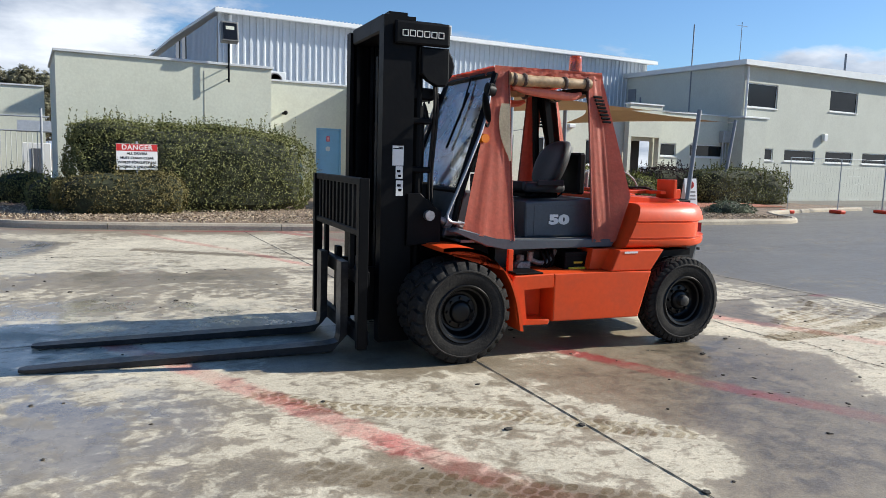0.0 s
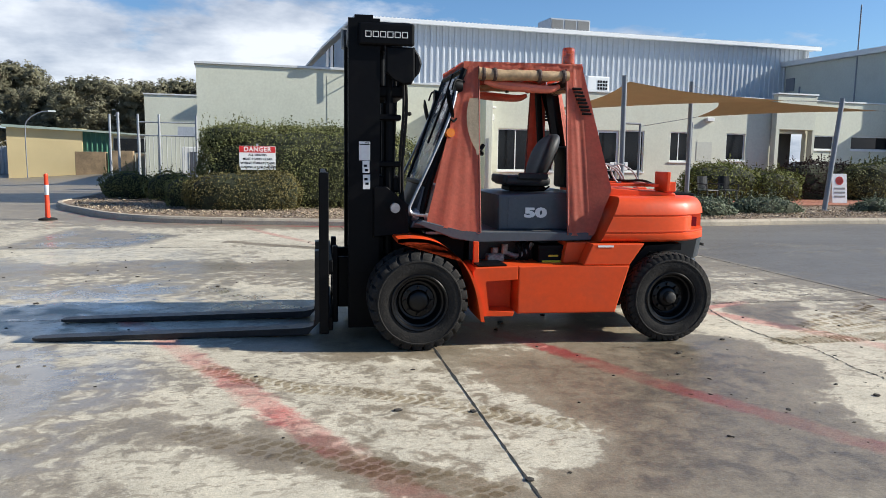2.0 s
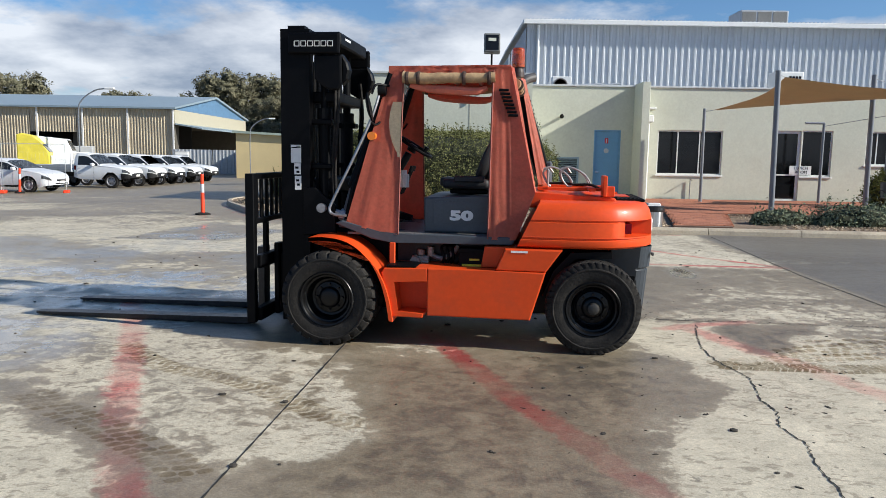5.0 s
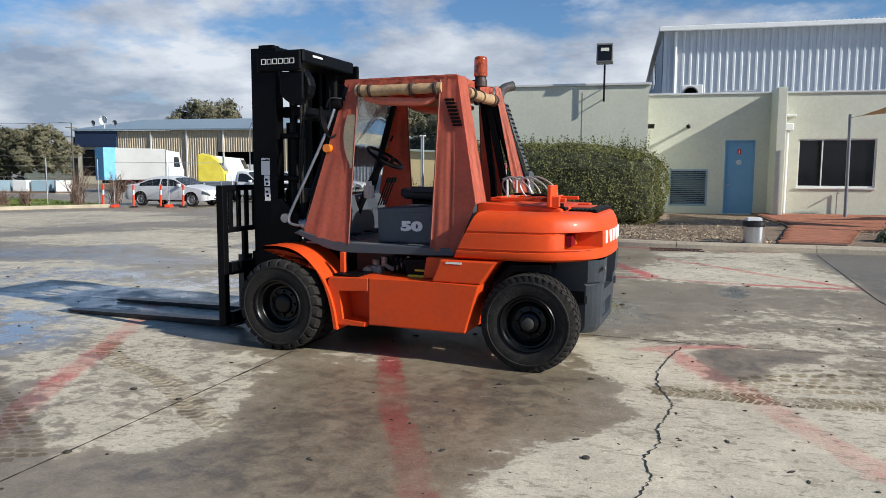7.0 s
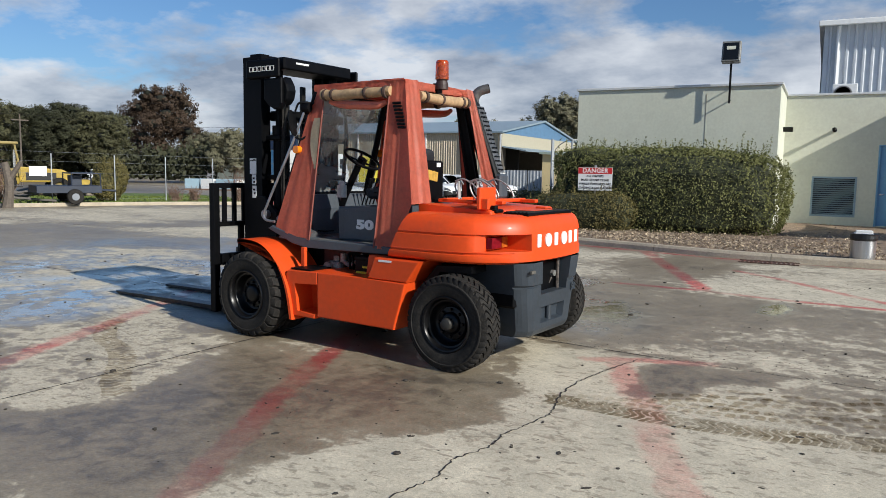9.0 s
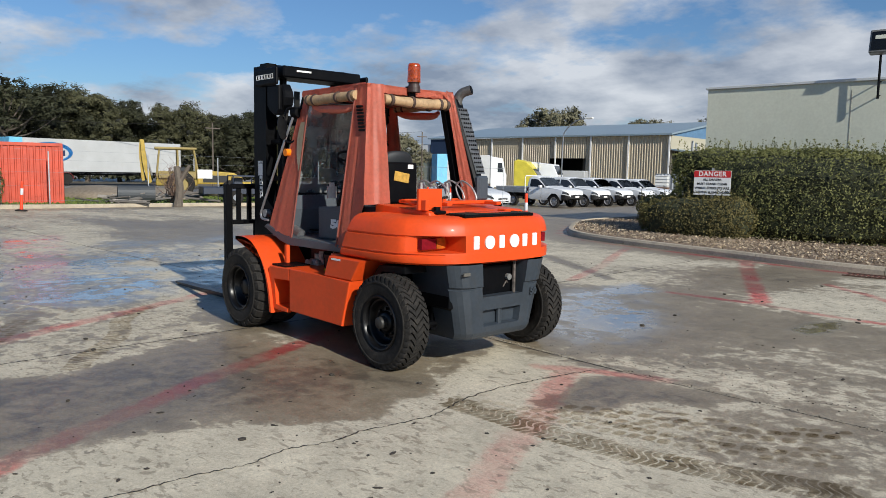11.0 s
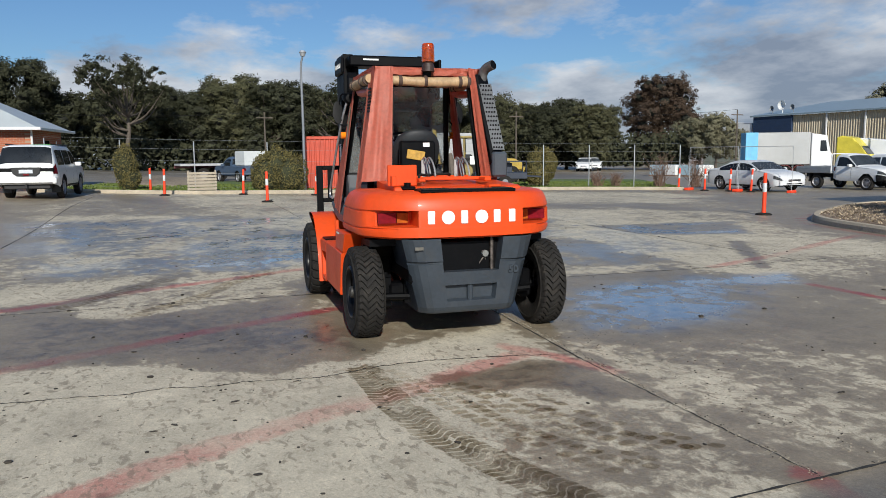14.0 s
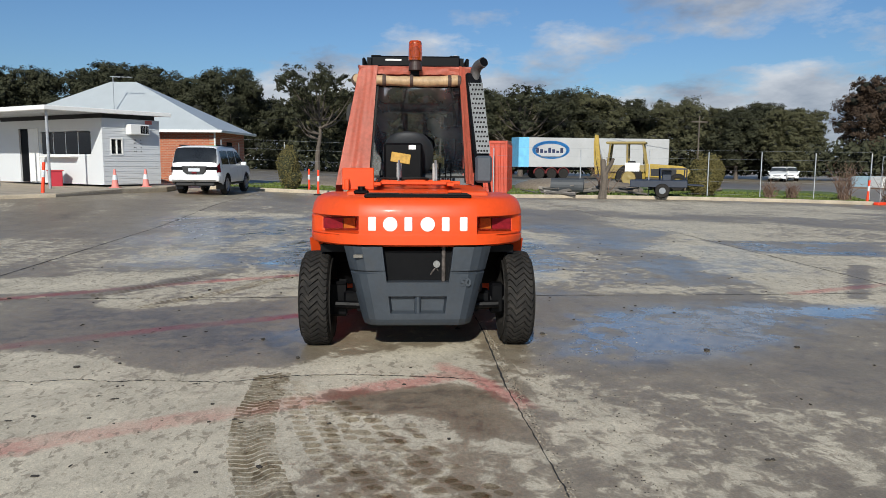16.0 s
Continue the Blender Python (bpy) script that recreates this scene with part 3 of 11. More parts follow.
RED_LINES = [
    ([(0.55, 7.1), (1.05, 5.95), (1.45, 4.95), (1.78, 4.05), (2.08, 3.35), (2.32, 2.8), (2.75, 1.9), (3.3, 0.8)], 0.135, 1.15),
    ([(3.72, 6.2), (4.12, 5.05), (4.5, 3.95), (4.77, 3.35), (5.0, 2.75), (5.26, 2.2), (5.7, 1.2)], 0.125, 1.2),
    ([(6.35, 6.32), (6.6, 5.6), (6.86, 5.05), (7.05, 4.4), (7.38, 3.62), (7.9, 2.6)], 0.145, 0.68),
    ([(6.1, 6.22), (6.5, 6.40), (7.1, 6.58)], 0.10, 1.0),
    ([(4.62, 15.75), (5.1, 14.4), (6.4, 11.05)], 0.16, 1.35),
    ([(5.2, 10.9), (6.4, 10.85), (7.4, 10.6), (8.8, 10.5), (9.3, 10.45)], 0.10, 1.25),
    ([(6.6, 13.5), (7.4, 12.7), (8.3, 11.5), (9.25, 10.5)], 0.10, 1.25),
    ([(1.85, 16.2), (2.4, 14.6), (3.07, 12.83), (3.6, 10.9)], 0.12, 0.7),
    ([(-3.0, 22.2), (-2.25, 20.3), (-1.35, 18.45), (-0.35, 17.4), (1.35, 16.72), (2.8, 16.3)], 0.13, 0.9),
    ([(2.8, 16.3), (4.0, 15.95), (6.0, 15.37), (7.0, 15.24)], 0.15, 1.5),
    ([(8.91, 6.36), (9.09, 6.33), (9.33, 6.26)], 0.10, 1.1),
    ([(7.0, 15.24), (8.0, 15.17), (9.0, 15.15)], 0.08, 1.0),
]
CRACK = [(6.50, 6.41), (6.33, 5.85), (6.24, 5.45), (6.23, 5.1), (6.31, 4.6), (6.27, 4.4), (6.18, 4.08), (6.19, 3.85), (6.09, 3.6), (6.12, 3.3), (6.03, 2.98), (6.0, 2.7), (5.91, 2.24), (5.95, 1.6), (5.85, 0.9)]


def graded(lo, hi, fine_lo, fine_hi, step):
    inner = np.arange(fine_lo, fine_hi + step / 2, step)
    left, right, d = [], [], step
    x = fine_lo
    while x > lo:
        d *= 1.22
        x -= d
        left.append(max(x, lo))
    x, d = fine_hi, step
    while x < hi:
        d *= 1.22
        x += d
        right.append(min(x, hi))
    return np.concatenate([left[::-1], inner, right])


def land(x, y):
    """Height of the ground: level round the truck, rising gently to the gatehouse and falling to the car park."""
    ramp = np.clip((-5.0 - x) / 9.0, 0, 1)
    ramp = ramp * ramp * (3 - 2 * ramp)
    return ramp * np.interp(y, [-60, -3, 1.2, 6, 13, 25, 37, 49, 130], [0.5, 0.36, 0.19, 0.04, -0.08, -0.2, -0.31, -0.45, -0.6])


def land_at(x, y):
    return float(land(np.array(float(x)), np.array(float(y))))


def build_ground():
    xs, ys = graded(-2500, 2500, -4.5, 11.5, 0.085), graded(-2500, 2500, 0.5, 16.5, 0.085)
    gx, gy = np.meshgrid(xs, ys, indexing="ij")
    nx, ny = gx.shape
    co = np.stack([gx, gy, land(gx, gy)], -1).reshape(-1, 3)
    k = np.arange(nx * ny).reshape(nx, ny)
    quads = np.stack([k[:-1, :-1], k[1:, :-1], k[1:, 1:], k[:-1, 1:]], -1).reshape(-1, 4)
    me = bpy.data.meshes.new("ground")
    me.vertices.add(len(co))
    me.vertices.foreach_set("co", co.astype(np.float32).ravel())
    me.loops.add(quads.size)
    me.loops.foreach_set("vertex_index", quads.astype(np.int32).ravel())
    me.polygons.add(len(quads))
    me.polygons.foreach_set("loop_start", np.arange(0, quads.size, 4, dtype=np.int32))
    me.update(calc_edges=True)
    px, py = gx.ravel(), gy.ravel()
    # how wet the slab is: 0 dry and pale, 1 soaked
    wet = np.full(px.shape, 0.62)
    film = np.zeros(px.shape)
    for value, soft, outline in WET_PATCHES:
        f = inside(px, py, outline, soft)
        wet = wet * (1 - f) + value * f
    for value, soft, outline in FILMS:
        film = np.maximum(film, value * inside(px, py, outline, soft))
    red, paint = np.full(px.shape, 0.0), np.full(px.shape, 0.7)
    for line, half, strength in RED_LINES:
        here = np.clip(1.5 - near_line(px, py, line) / (half * 1.15), 0, 1.5)
        paint = np.where(here > red, strength, paint)
        red = np.maximum(red, here)
    far = np.maximum(np.clip((px - 9.15 - 0.035 * (py - 10)) / 0.12, 0, 1), np.clip((-34 - px) / 6, 0, 1) * np.clip((50 - py) / 8, 0, 1))
    for name, values in (("wet", wet), ("film", film), ("red", red), ("paint", paint), ("asphalt", far)):
        me.attributes.new(name, "FLOAT", "POINT").data.foreach_set("value", values.astype(np.float32))

    m = bpy.data.materials.new("yard_concrete")
    m.use_nodes = True
    nodes, links = m.node_tree.nodes, m.node_tree.links
    bsdf = nodes["Principled BSDF"]
    geo = nodes.new("ShaderNodeNewGeometry")

    def attr(name):
        n = nodes.new("ShaderNodeAttribute")
        n.attribute_name = name
        return n.outputs["Fac"]

    def noise_at(scale, detail=5, rough=0.55, stretch=None, distort=0.0):
        n = nodes.new("ShaderNodeTexNoise")
        n.inputs["Scale"].default_value, n.inputs["Detail"].default_value, n.inputs["Roughness"].default_value = scale, detail, rough
        n.inputs["Distortion"].default_value = distort
        if stretch:
            mp = nodes.new("ShaderNodeMapping")
            mp.inputs["Scale"].default_value = stretch[:3]
            mp.inputs["Rotation"].default_value[2] = radians(stretch[3])
            links.new(geo.outputs["Position"], mp.inputs["Vector"])
            links.new(mp.outputs[0], n.inputs["Vector"])
        else:
            links.new(geo.outputs["Position"], n.inputs["Vector"])
        return n.outputs["Fac"]

    def calc(op, a, b=None, c=None, clamp=False):
        n = nodes.new("ShaderNodeMath")
        n.operation, n.use_clamp = op, clamp
        for k, v in enumerate((a, b, c)):
            if isinstance(v, (int, float)):
                n.inputs[k].default_value = v
            elif v is not None:
                links.new(v, n.inputs[k])
        return n.outputs[0]

    def remap(v, a, b, c=0.0, d=1.0, smooth=False):
        n = nodes.new("ShaderNodeMapRange")
        if smooth:
            n.interpolation_type = "SMOOTHSTEP"
        for key, value in (("From Min", a), ("From Max", b), ("To Min", c), ("To Max", d)):
            n.inputs[key].default_value = value
        links.new(v, n.inputs["Value"])
        return n.outputs[0]

    def blend(f, a, b):
        n = nodes.new("ShaderNodeMix")
        n.data_type = "RGBA"
        for key, v in (("Factor", f), ("A", a), ("B", b)):
            if isinstance(v, tuple):
                n.inputs[key].default_value = (*v, 1)
            elif isinstance(v, (int, float)):
                n.inputs[key].default_value = v
            else:
                links.new(v, n.inputs[key])
        return n.outputs["Result"]

    broad = noise_at(0.55, 6, 0.62, distort=0.6)
    streak = noise_at(0.42, 6, 0.6, (0.22, 1.0, 1.0, 62), 0.8)
    patch = noise_at(3.1, 7, 0.68, distort=0.4)
    grain = noise_at(55, 3, 0.7)
    pores = noise_at(150, 2, 0.6)
    mott = noise_at(7.0, 7, 0.62, distort=0.6)
    w = calc("ADD", attr("wet"), calc("MULTIPLY", calc("SUBTRACT", broad, 0.5), 0.50))
    w = calc("ADD", w, calc("MULTIPLY", calc("SUBTRACT", streak, 0.5), 0.72))
    w = calc("ADD", w, calc("MULTIPLY", calc("SUBTRACT", patch, 0.5), 0.45))
    w = calc("ADD", w, calc("MULTIPLY", calc("SUBTRACT", mott, 0.5), 0.85))
    sharp = remap(w, 0.385, 0.505, smooth=True)
    damp = calc("ADD", calc("MULTIPLY", sharp, 0.58), calc("MULTIPLY", remap(w, 0.10, 0.85, smooth=True), 0.42))
    soaked = remap(calc("ADD", w, calc("MULTIPLY", attr("film"), 0.12)), 0.70, 0.95, smooth=True)
    tone = blend(damp, (0.525, 0.468, 0.355), (0.205, 0.163, 0.110))
    tone = blend(soaked, tone, (0.122, 0.099, 0.073))
    blotch = noise_at(1.9, 6, 0.7, distort=0.5)
    shade_mul = nodes.new("ShaderNodeMix")
    shade_mul.data_type, shade_mul.blend_type = "RGBA", "MULTIPLY"
    shade_mul.inputs["Factor"].default_value = 1
    links.new(tone, shade_mul.inputs["A"])
    links.new(remap(calc("ADD", blotch, calc("MULTIPLY", noise_at(22, 5, 0.7), 0.6)), 0.55, 1.05, 0.74, 1.26), shade_mul.inputs["B"])
    tone = shade_mul.outputs["Result"]
    worn = calc("MULTIPLY", remap(calc("ADD", attr("red"), calc("MULTIPLY", calc("SUBTRACT", noise_at(7, 8, 0.75), 0.5), 1.9)), 0.62, 1.05), remap(noise_at(1.1, 4, 0.6), 0.36, 0.62, 0.22, 0.80))
    worn = calc("MULTIPLY", worn, attr("paint"), clamp=True)
    tone = blend(worn, tone, blend(damp, (0.52, 0.130, 0.110), (0.24, 0.045, 0.040)))
    tar = blend(remap(calc("ADD", calc("MULTIPLY", grain, 0.5), calc("MULTIPLY", streak, 0.9)), 0.45, 0.95), (0.080, 0.073, 0.064), (0.185, 0.170, 0.148))
    tone = blend(calc("MULTIPLY", attr("asphalt"), 0.80), tone, tar)
    dapple = calc("MULTIPLY", remap(noise_at(9.0, 5, 0.62, (1.0, 1.8, 1.0, 20), 0.5), 0.545, 0.60), remap(noise_at(1.1, 4, 0.6), 0.34, 0.50))
    tone = blend(calc("MULTIPLY", dapple, remap(damp, 0, 1, 0.62, 0.12)), tone, (0.185, 0.152, 0.108))
    spots = calc("MAXIMUM", remap(noise_at(9.5, 4, 0.6), 0.67, 0.70), calc("MULTIPLY", remap(noise_at(23.0, 3, 0.6), 0.655, 0.69), 0.8))
    tone = blend(calc("MULTIPLY", spots, remap(damp, 0, 1, 0.5, 0.2)), tone, (0.085, 0.074, 0.062))
    pale = remap(noise_at(31.0, 3, 0.6), 0.585, 0.645)
    tone = blend(calc("MULTIPLY", pale, remap(damp, 0, 1, 0.40, 0.06)), tone, (0.52, 0.48, 0.39))
    mul = nodes.new("ShaderNodeMix")
    mul.data_type, mul.blend_type = "RGBA", "MULTIPLY"
    mul.inputs["Factor"].default_value = 1
    links.new(tone, mul.inputs["A"])
    links.new(remap(calc("ADD", grain, pores), 0.7, 1.3, 0.76, 1.24), mul.inputs["B"])
    links.new(mul.outputs["Result"], bsdf.inputs["Base Color"])
    gloss = calc("MULTIPLY", attr("film"), remap(calc("ADD", broad, patch), 0.86, 1.10, 0.25, 1.0, smooth=True))
    puddle = remap(calc("ADD", gloss, calc("MULTIPLY", calc("SUBTRACT", noise_at(1.7, 4), 0.5), 0.5)), 0.62, 0.85, smooth=True)
    rough = calc("SUBTRACT", remap(damp, 0, 1, 0.88, 0.40), calc("MULTIPLY", gloss, 0.26))
    rough = calc("SUBTRACT", rough, calc("MULTIPLY", puddle, 0.20), clamp=True)
    links.new(calc("MAXIMUM", rough, 0.04), bsdf.inputs["Roughness"])
    links.new(remap(gloss, 0, 1, 0.5, 0.95), bsdf.inputs["Specular IOR Level"])
    # thin sheet of water that lies smooth over the slab
    sheet = remap(calc("ADD", gloss, calc("MULTIPLY", calc("SUBTRACT", streak, 0.5), 0.8)), 0.18, 0.62, smooth=True)
    links.new(calc("MULTIPLY", sheet, remap(grain, 0.35, 0.65, 0.75, 1.0)), bsdf.inputs["Coat Weight"])
    bsdf.inputs["Coat IOR"].default_value = 1.33
    links.new(remap(puddle, 0, 1, 0.24, 0.10), bsdf.inputs["Coat Roughness"])
    bump = nodes.new("ShaderNodeBump")
    bump.inputs["Distance"].default_value = 0.006
    links.new(calc("ADD", calc("MULTIPLY", grain, 0.8), calc("MULTIPLY", mott, 0.9)), bump.inputs["Height"])
    links.new(calc("MINIMUM", remap(puddle, 0, 1, 0.5, 0.03), remap(gloss, 0, 1, 0.5, 0.12)), bump.inputs["Strength"])
    links.new(bump.outputs[0], bsdf.inputs["Normal"])
    me.materials.append(m)
    return tagged(new("ground", me), "patchy damp concrete yard with worn red lines", "ground", kind="structure")


build_ground()
JOINT_DARK = surface("joint_filler", (0.03, 0.028, 0.025), 0.85, vary=0.3, scale=10)
# dampness pressed into the slab: a thin film that only darkens what lies below it
def damp_mark(name, tint):
    m = bpy.data.materials.new(name)
    m.use_nodes = True
    nodes, links = m.node_tree.nodes, m.node_tree.links
    nodes.clear()
    dark, mix, grain, span, where = nodes.new("ShaderNodeBsdfTransparent"), nodes.new("ShaderNodeMix"), nodes.new("ShaderNodeTexNoise"), nodes.new("ShaderNodeMapRange"), nodes.new("ShaderNodeNewGeometry")
    grain.inputs["Scale"].default_value, grain.inputs["Detail"].default_value, grain.inputs["Roughness"].default_value = 3.0, 9, 0.72
    span.inputs["From Min"].default_value, span.inputs["From Max"].default_value = 0.33, 0.60
    mix.data_type = "RGBA"
    mix.inputs["A"].default_value, mix.inputs["B"].default_value = (1, 1, 1, 1), (*tint, 1)
    links.new(where.outputs["Position"], grain.inputs["Vector"])
    links.new(grain.outputs["Fac"], span.inputs["Value"])
    links.new(span.outputs[0], mix.inputs["Factor"])
    links.new(mix.outputs["Result"], dark.inputs[0])
    links.new(dark.outputs[0], nodes.new("ShaderNodeOutputMaterial").inputs["Surface"])
    return m


WET_MARK = damp_mark("damp_tread_mark", (0.76, 0.725, 0.67))
WET_DENSE = damp_mark("dense_damp_tread_mark", (0.58, 0.545, 0.49))


def ribbon(bm, line, half, z=0.003, rough=0.0, rng=random.Random(3), step=0.06):
    """A thin uneven strip along a line on the slab."""
    pts = []
    for (ax, ay), (bx, by) in zip(line, line[1:]):
        n = max(1, int(math.hypot(bx - ax, by - ay) / step))
        pts += [(ax + (bx - ax) * k / n, ay + (by - ay) * k / n) for k in range(n)]
    pts.append(line[-1])
    last = None
    for k, (x, y) in enumerate(pts):
        a, b = pts[max(0, k - 1)], pts[min(len(pts) - 1, k + 1)]
        d = Vector((b[0] - a[0], b[1] - a[1], 0)).normalized()
        side = Vector((-d.y, d.x, 0))
        c = Vector((x, y, z + land_at(x, y))) + side * rng.uniform(-rough, rough)
        h = half * (1 + (rng.uniform(-0.55, 0.8) if rough else rng.uniform(-0.15, 0.15)))
        pair = (bm.verts.new(c + side * h), bm.verts.new(c - side * h))
        if last:
            bm.faces.new((last[0], last[1], pair[1], pair[0]))
        last = pair


for name, line, half, rough, label in (
    ("slab_joint", [(2.55, -1.0), (2.85, 2.45), (3.12, 5.38), (3.36, 8.0), (3.62, 10.5), (3.94, 16.0)], 0.006, 0.001, "straight expansion joint in the concrete slab"),
    ("slab_joint", [(8.75, -2.0), (8.95, 5.45), (9.1, 9.7), (9.62, 14.95)], 0.008, 0.001, "straight joint between slab and asphalt"),
    ("slab_joint", [(-14.1, 8.35), (-6.0, 7.6), (1.0, 7.15), (5.05, 6.77), (6.7, 6.56)], 0.005, 0.003, "straight expansion joint across the slab"),
    ("slab_joint", [(6.7, 6.56), (7.85, 6.47), (8.95, 6.40)], 0.0028, 0.007, "worn, dirt-filled end of the joint across the slab"),
    ("slab_joint", [(-14.8, 14.1), (-5.5, 13.3), (-0.4, 12.83), (3.75, 12.45)], 0.006, 0.001, "straight expansion joint across the far slab"),
    ("slab_joint", [(-20.0, 2.78), (-14.7, 2.35), (-7.0, 1.76), (-3.5, 1.48), (1.1, 1.14)], 0.010, 0.002, "straight expansion joint in the far slab"),
    ("crack", CRACK, 0.0045, 0.012, "jagged open crack with loose grit")):
    bm = fresh()
    ribbon(bm, line, half, 0.0035, rough, step=0.028 if name == "crack" else 0.06)
    solid(name, bm, JOINT_DARK, label, "crack" if name == "crack" else "joint", kind="structure")


def tread_band(line, half, label, seed, pitch=0.062, gap_size=0.010, mark=WET_MARK):
    """Prints of a lugged tyre along a curved line: wavy slats with thin pale gaps between."""
    rng = random.Random(seed)
    bm = fresh()
    pts = curve_points([(x, y, 0) for x, y in line], 12)
    runs = [0.0]
    for a, b in zip(pts, pts[1:]):
        runs.append(runs[-1] + (b - a).length)
    wave = (0.0, 0.010, 0.030, 0.040, 0.024, -0.012, -0.032, -0.026, -0.004)
    s, k = 0.0, 0
    while s < runs[-1] - pitch:
        while runs[k + 1] < s:
            k += 1
        t = (s - runs[k]) / (runs[k + 1] - runs[k])
        c = pts[k].lerp(pts[k + 1], t)
        d = (pts[k + 1] - pts[k]).normalized()
        side = Vector((-d.y, d.x, 0))
        gap = gap_size * rng.uniform(0.8, 1.6)
        edge = half * rng.uniform(0.92, 1.04)
        rows = []
        for w0 in (gap / 2, pitch - gap / 2):
            rows.append([bm.verts.new(c + side * (edge * (j / 4 - 1)) + d * (w0 + wave[j] * half / 0.14 + rng.uniform(-0.003, 0.003)) + Vector((0, 0, 0.0025 + 0.0004 * (seed % 3)))) for j in range(9)])
        for j in range(8):
            if rng.random() > 0.03 + 3.0 * (gap_size - 0.01) * (j in (2, 5)):
                bm.faces.new((rows[0][j], rows[0][j + 1], rows[1][j + 1], rows[1][j]))
        s += pitch
    return solid("tyre_tread_marks", bm, mark, label, "tyre marks", kind="stuff")


def lug_prints(line, rows, size, label, seed, miss=0.06, mark=WET_MARK):
    """Prints of a block-tread tyre: staggered rows of uneven cobble-shaped marks. rows: (offset, width of a mark)."""
    rng = random.Random(seed)
    bm = fresh()
    pts = curve_points([(x, y, 0) for x, y in line], 12)
    runs = [0.0]
    for a, b in zip(pts, pts[1:]):
        runs.append(runs[-1] + (b - a).length)
    for r, (off, width) in enumerate(rows):
        run, k = size * 0.5 * (r % 2), 0
        while run < runs[-1] - size:
            while runs[k + 1] < run:
                k += 1
            c = pts[k].lerp(pts[k + 1], (run - runs[k]) / (runs[k + 1] - runs[k]))
            d = (pts[k + 1] - pts[k]).normalized()
            side = Vector((-d.y, d.x, 0))
            run += size * rng.uniform(0.94, 1.06)
            if rng.random() < miss:
                continue
            c = c + side * (off + rng.uniform(-0.006, 0.006)) + Vector((0, 0, 0.0022 + 0.0003 * (seed % 3)))
            ring = []
            for j, (a, b) in enumerate(((-0.47, -0.22), (-0.30, -0.5), (0.25, -0.48), (0.46, -0.20), (0.44, 0.28), (0.22, 0.5), (-0.26, 0.48), (-0.45, 0.24))):
                ring.append(bm.verts.new(c + d * (a * size * 0.86 * rng.uniform(0.86, 1.08) + 0.22 * b * size) + side * (b * width * rng.uniform(0.86, 1.08))))
            bm.faces.new(ring)
    return solid("tyre_tread_marks", bm, mark, label, "tyre marks", kind="stuff")


tread_band([(6.15, 4.95), (6.5, 4.94), (7.0, 4.90), (7.4, 4.91), (7.75, 4.95), (8.2, 5.05), (8.8, 5.22)], 0.13, "dense damp lug prints of a tyre on pale concrete", 1, 0.055, 0.008, WET_DENSE)
lug_prints([(6.35, 5.06), (6.6, 5.11), (6.9, 5.19), (7.25, 5.24), (7.6, 5.31), (8.0, 5.41), (8.6, 5.63)], ((-0.06, 0.10), (0.06, 0.10)), 0.095, "damp lug prints of a tyre on pale concrete", 2, 0.05)
lug_prints([(6.86, 5.37), (7.2, 5.54), (7.55, 5.62), (8.0, 5.77), (8.3, 5.95), (8.6, 6.15)], ((-0.065, 0.10), (0.055, 0.10)), 0.12, "damp lug prints of a tyre on pale concrete", 3, 0.12)
lug_prints([(7.25, 5.38), (7.7, 5.46), (8.1, 5.58), (8.6, 5.82)], ((-0.05, 0.075), (0.04, 0.075)), 0.10, "broken lug prints of a tyre between denser ones", 6, 0.30)
lug_prints([(7.3, 5.76), (7.8, 5.84), (8.3, 6.08), (8.7, 6.3)], ((-0.06, 0.07), (0.05, 0.07)), 0.095, "faint scattered lug prints by the joint", 7, 0.45)
lug_prints([(1.2, 3.95), (1.45, 3.74), (1.7, 3.55), (1.95, 3.38), (2.2, 3.17), (2.5, 2.94), (2.8, 2.62)], ((-0.08, 0.085), (0.005, 0.075), (0.085, 0.085)), 0.085, "damp lug prints of a tyre across a red line", 4, 0.06)
tread_band([(1.25, 5.3), (1.65, 4.84), (1.97, 4.58), (2.32, 4.42), (2.63, 4.22), (2.91, 3.97), (3.17, 3.71), (3.55, 3.43)], 0.11, "faint damp lug prints of a tyre on pale concrete", 5, 0.075, 0.018)

# small clods and leaves lying about
rng = random.Random(21)
bm = fresh()
for _ in range(230):
    x, y = rng.uniform(-3.5, 9.0), rng.uniform(0.8, 13.5)
    s = rng.choice((0.006, 0.008, 0.01, 0.013, 0.02))
    bmesh.ops.create_icosphere(bm, subdivisions=1, radius=s, matrix=Matrix.Translation((x, y, s * 0.3)) @ Matrix.Diagonal((rng.uniform(0.8, 1.8), rng.uniform(0.8, 1.5), 0.5, 1)))
for _ in range(170):
    x, y = rng.uniform(4.5, 9.0), rng.uniform(0.8, 5.0)
    s = rng.choice((0.005, 0.006, 0.008, 0.010, 0.016))
    bmesh.ops.create_icosphere(bm, subdivisions=1, radius=s, matrix=Matrix.Translation((x, y, s * 0.12)) @ Matrix.Rotation(rng.uniform(0, 3), 4, "Z") @ Matrix.Diagonal((rng.uniform(0.8, 2.2), rng.uniform(0.6, 1.2), 0.25, 1)))
solid("dirt_clods", bm, surface("dark_dirt", (0.045, 0.038, 0.030), 0.9), "scattered dark clods and leaf bits on the slab", "dirt", kind="stuff")

# pale and dark grit gathered along the joint and the slab beside it
rng = random.Random(33)
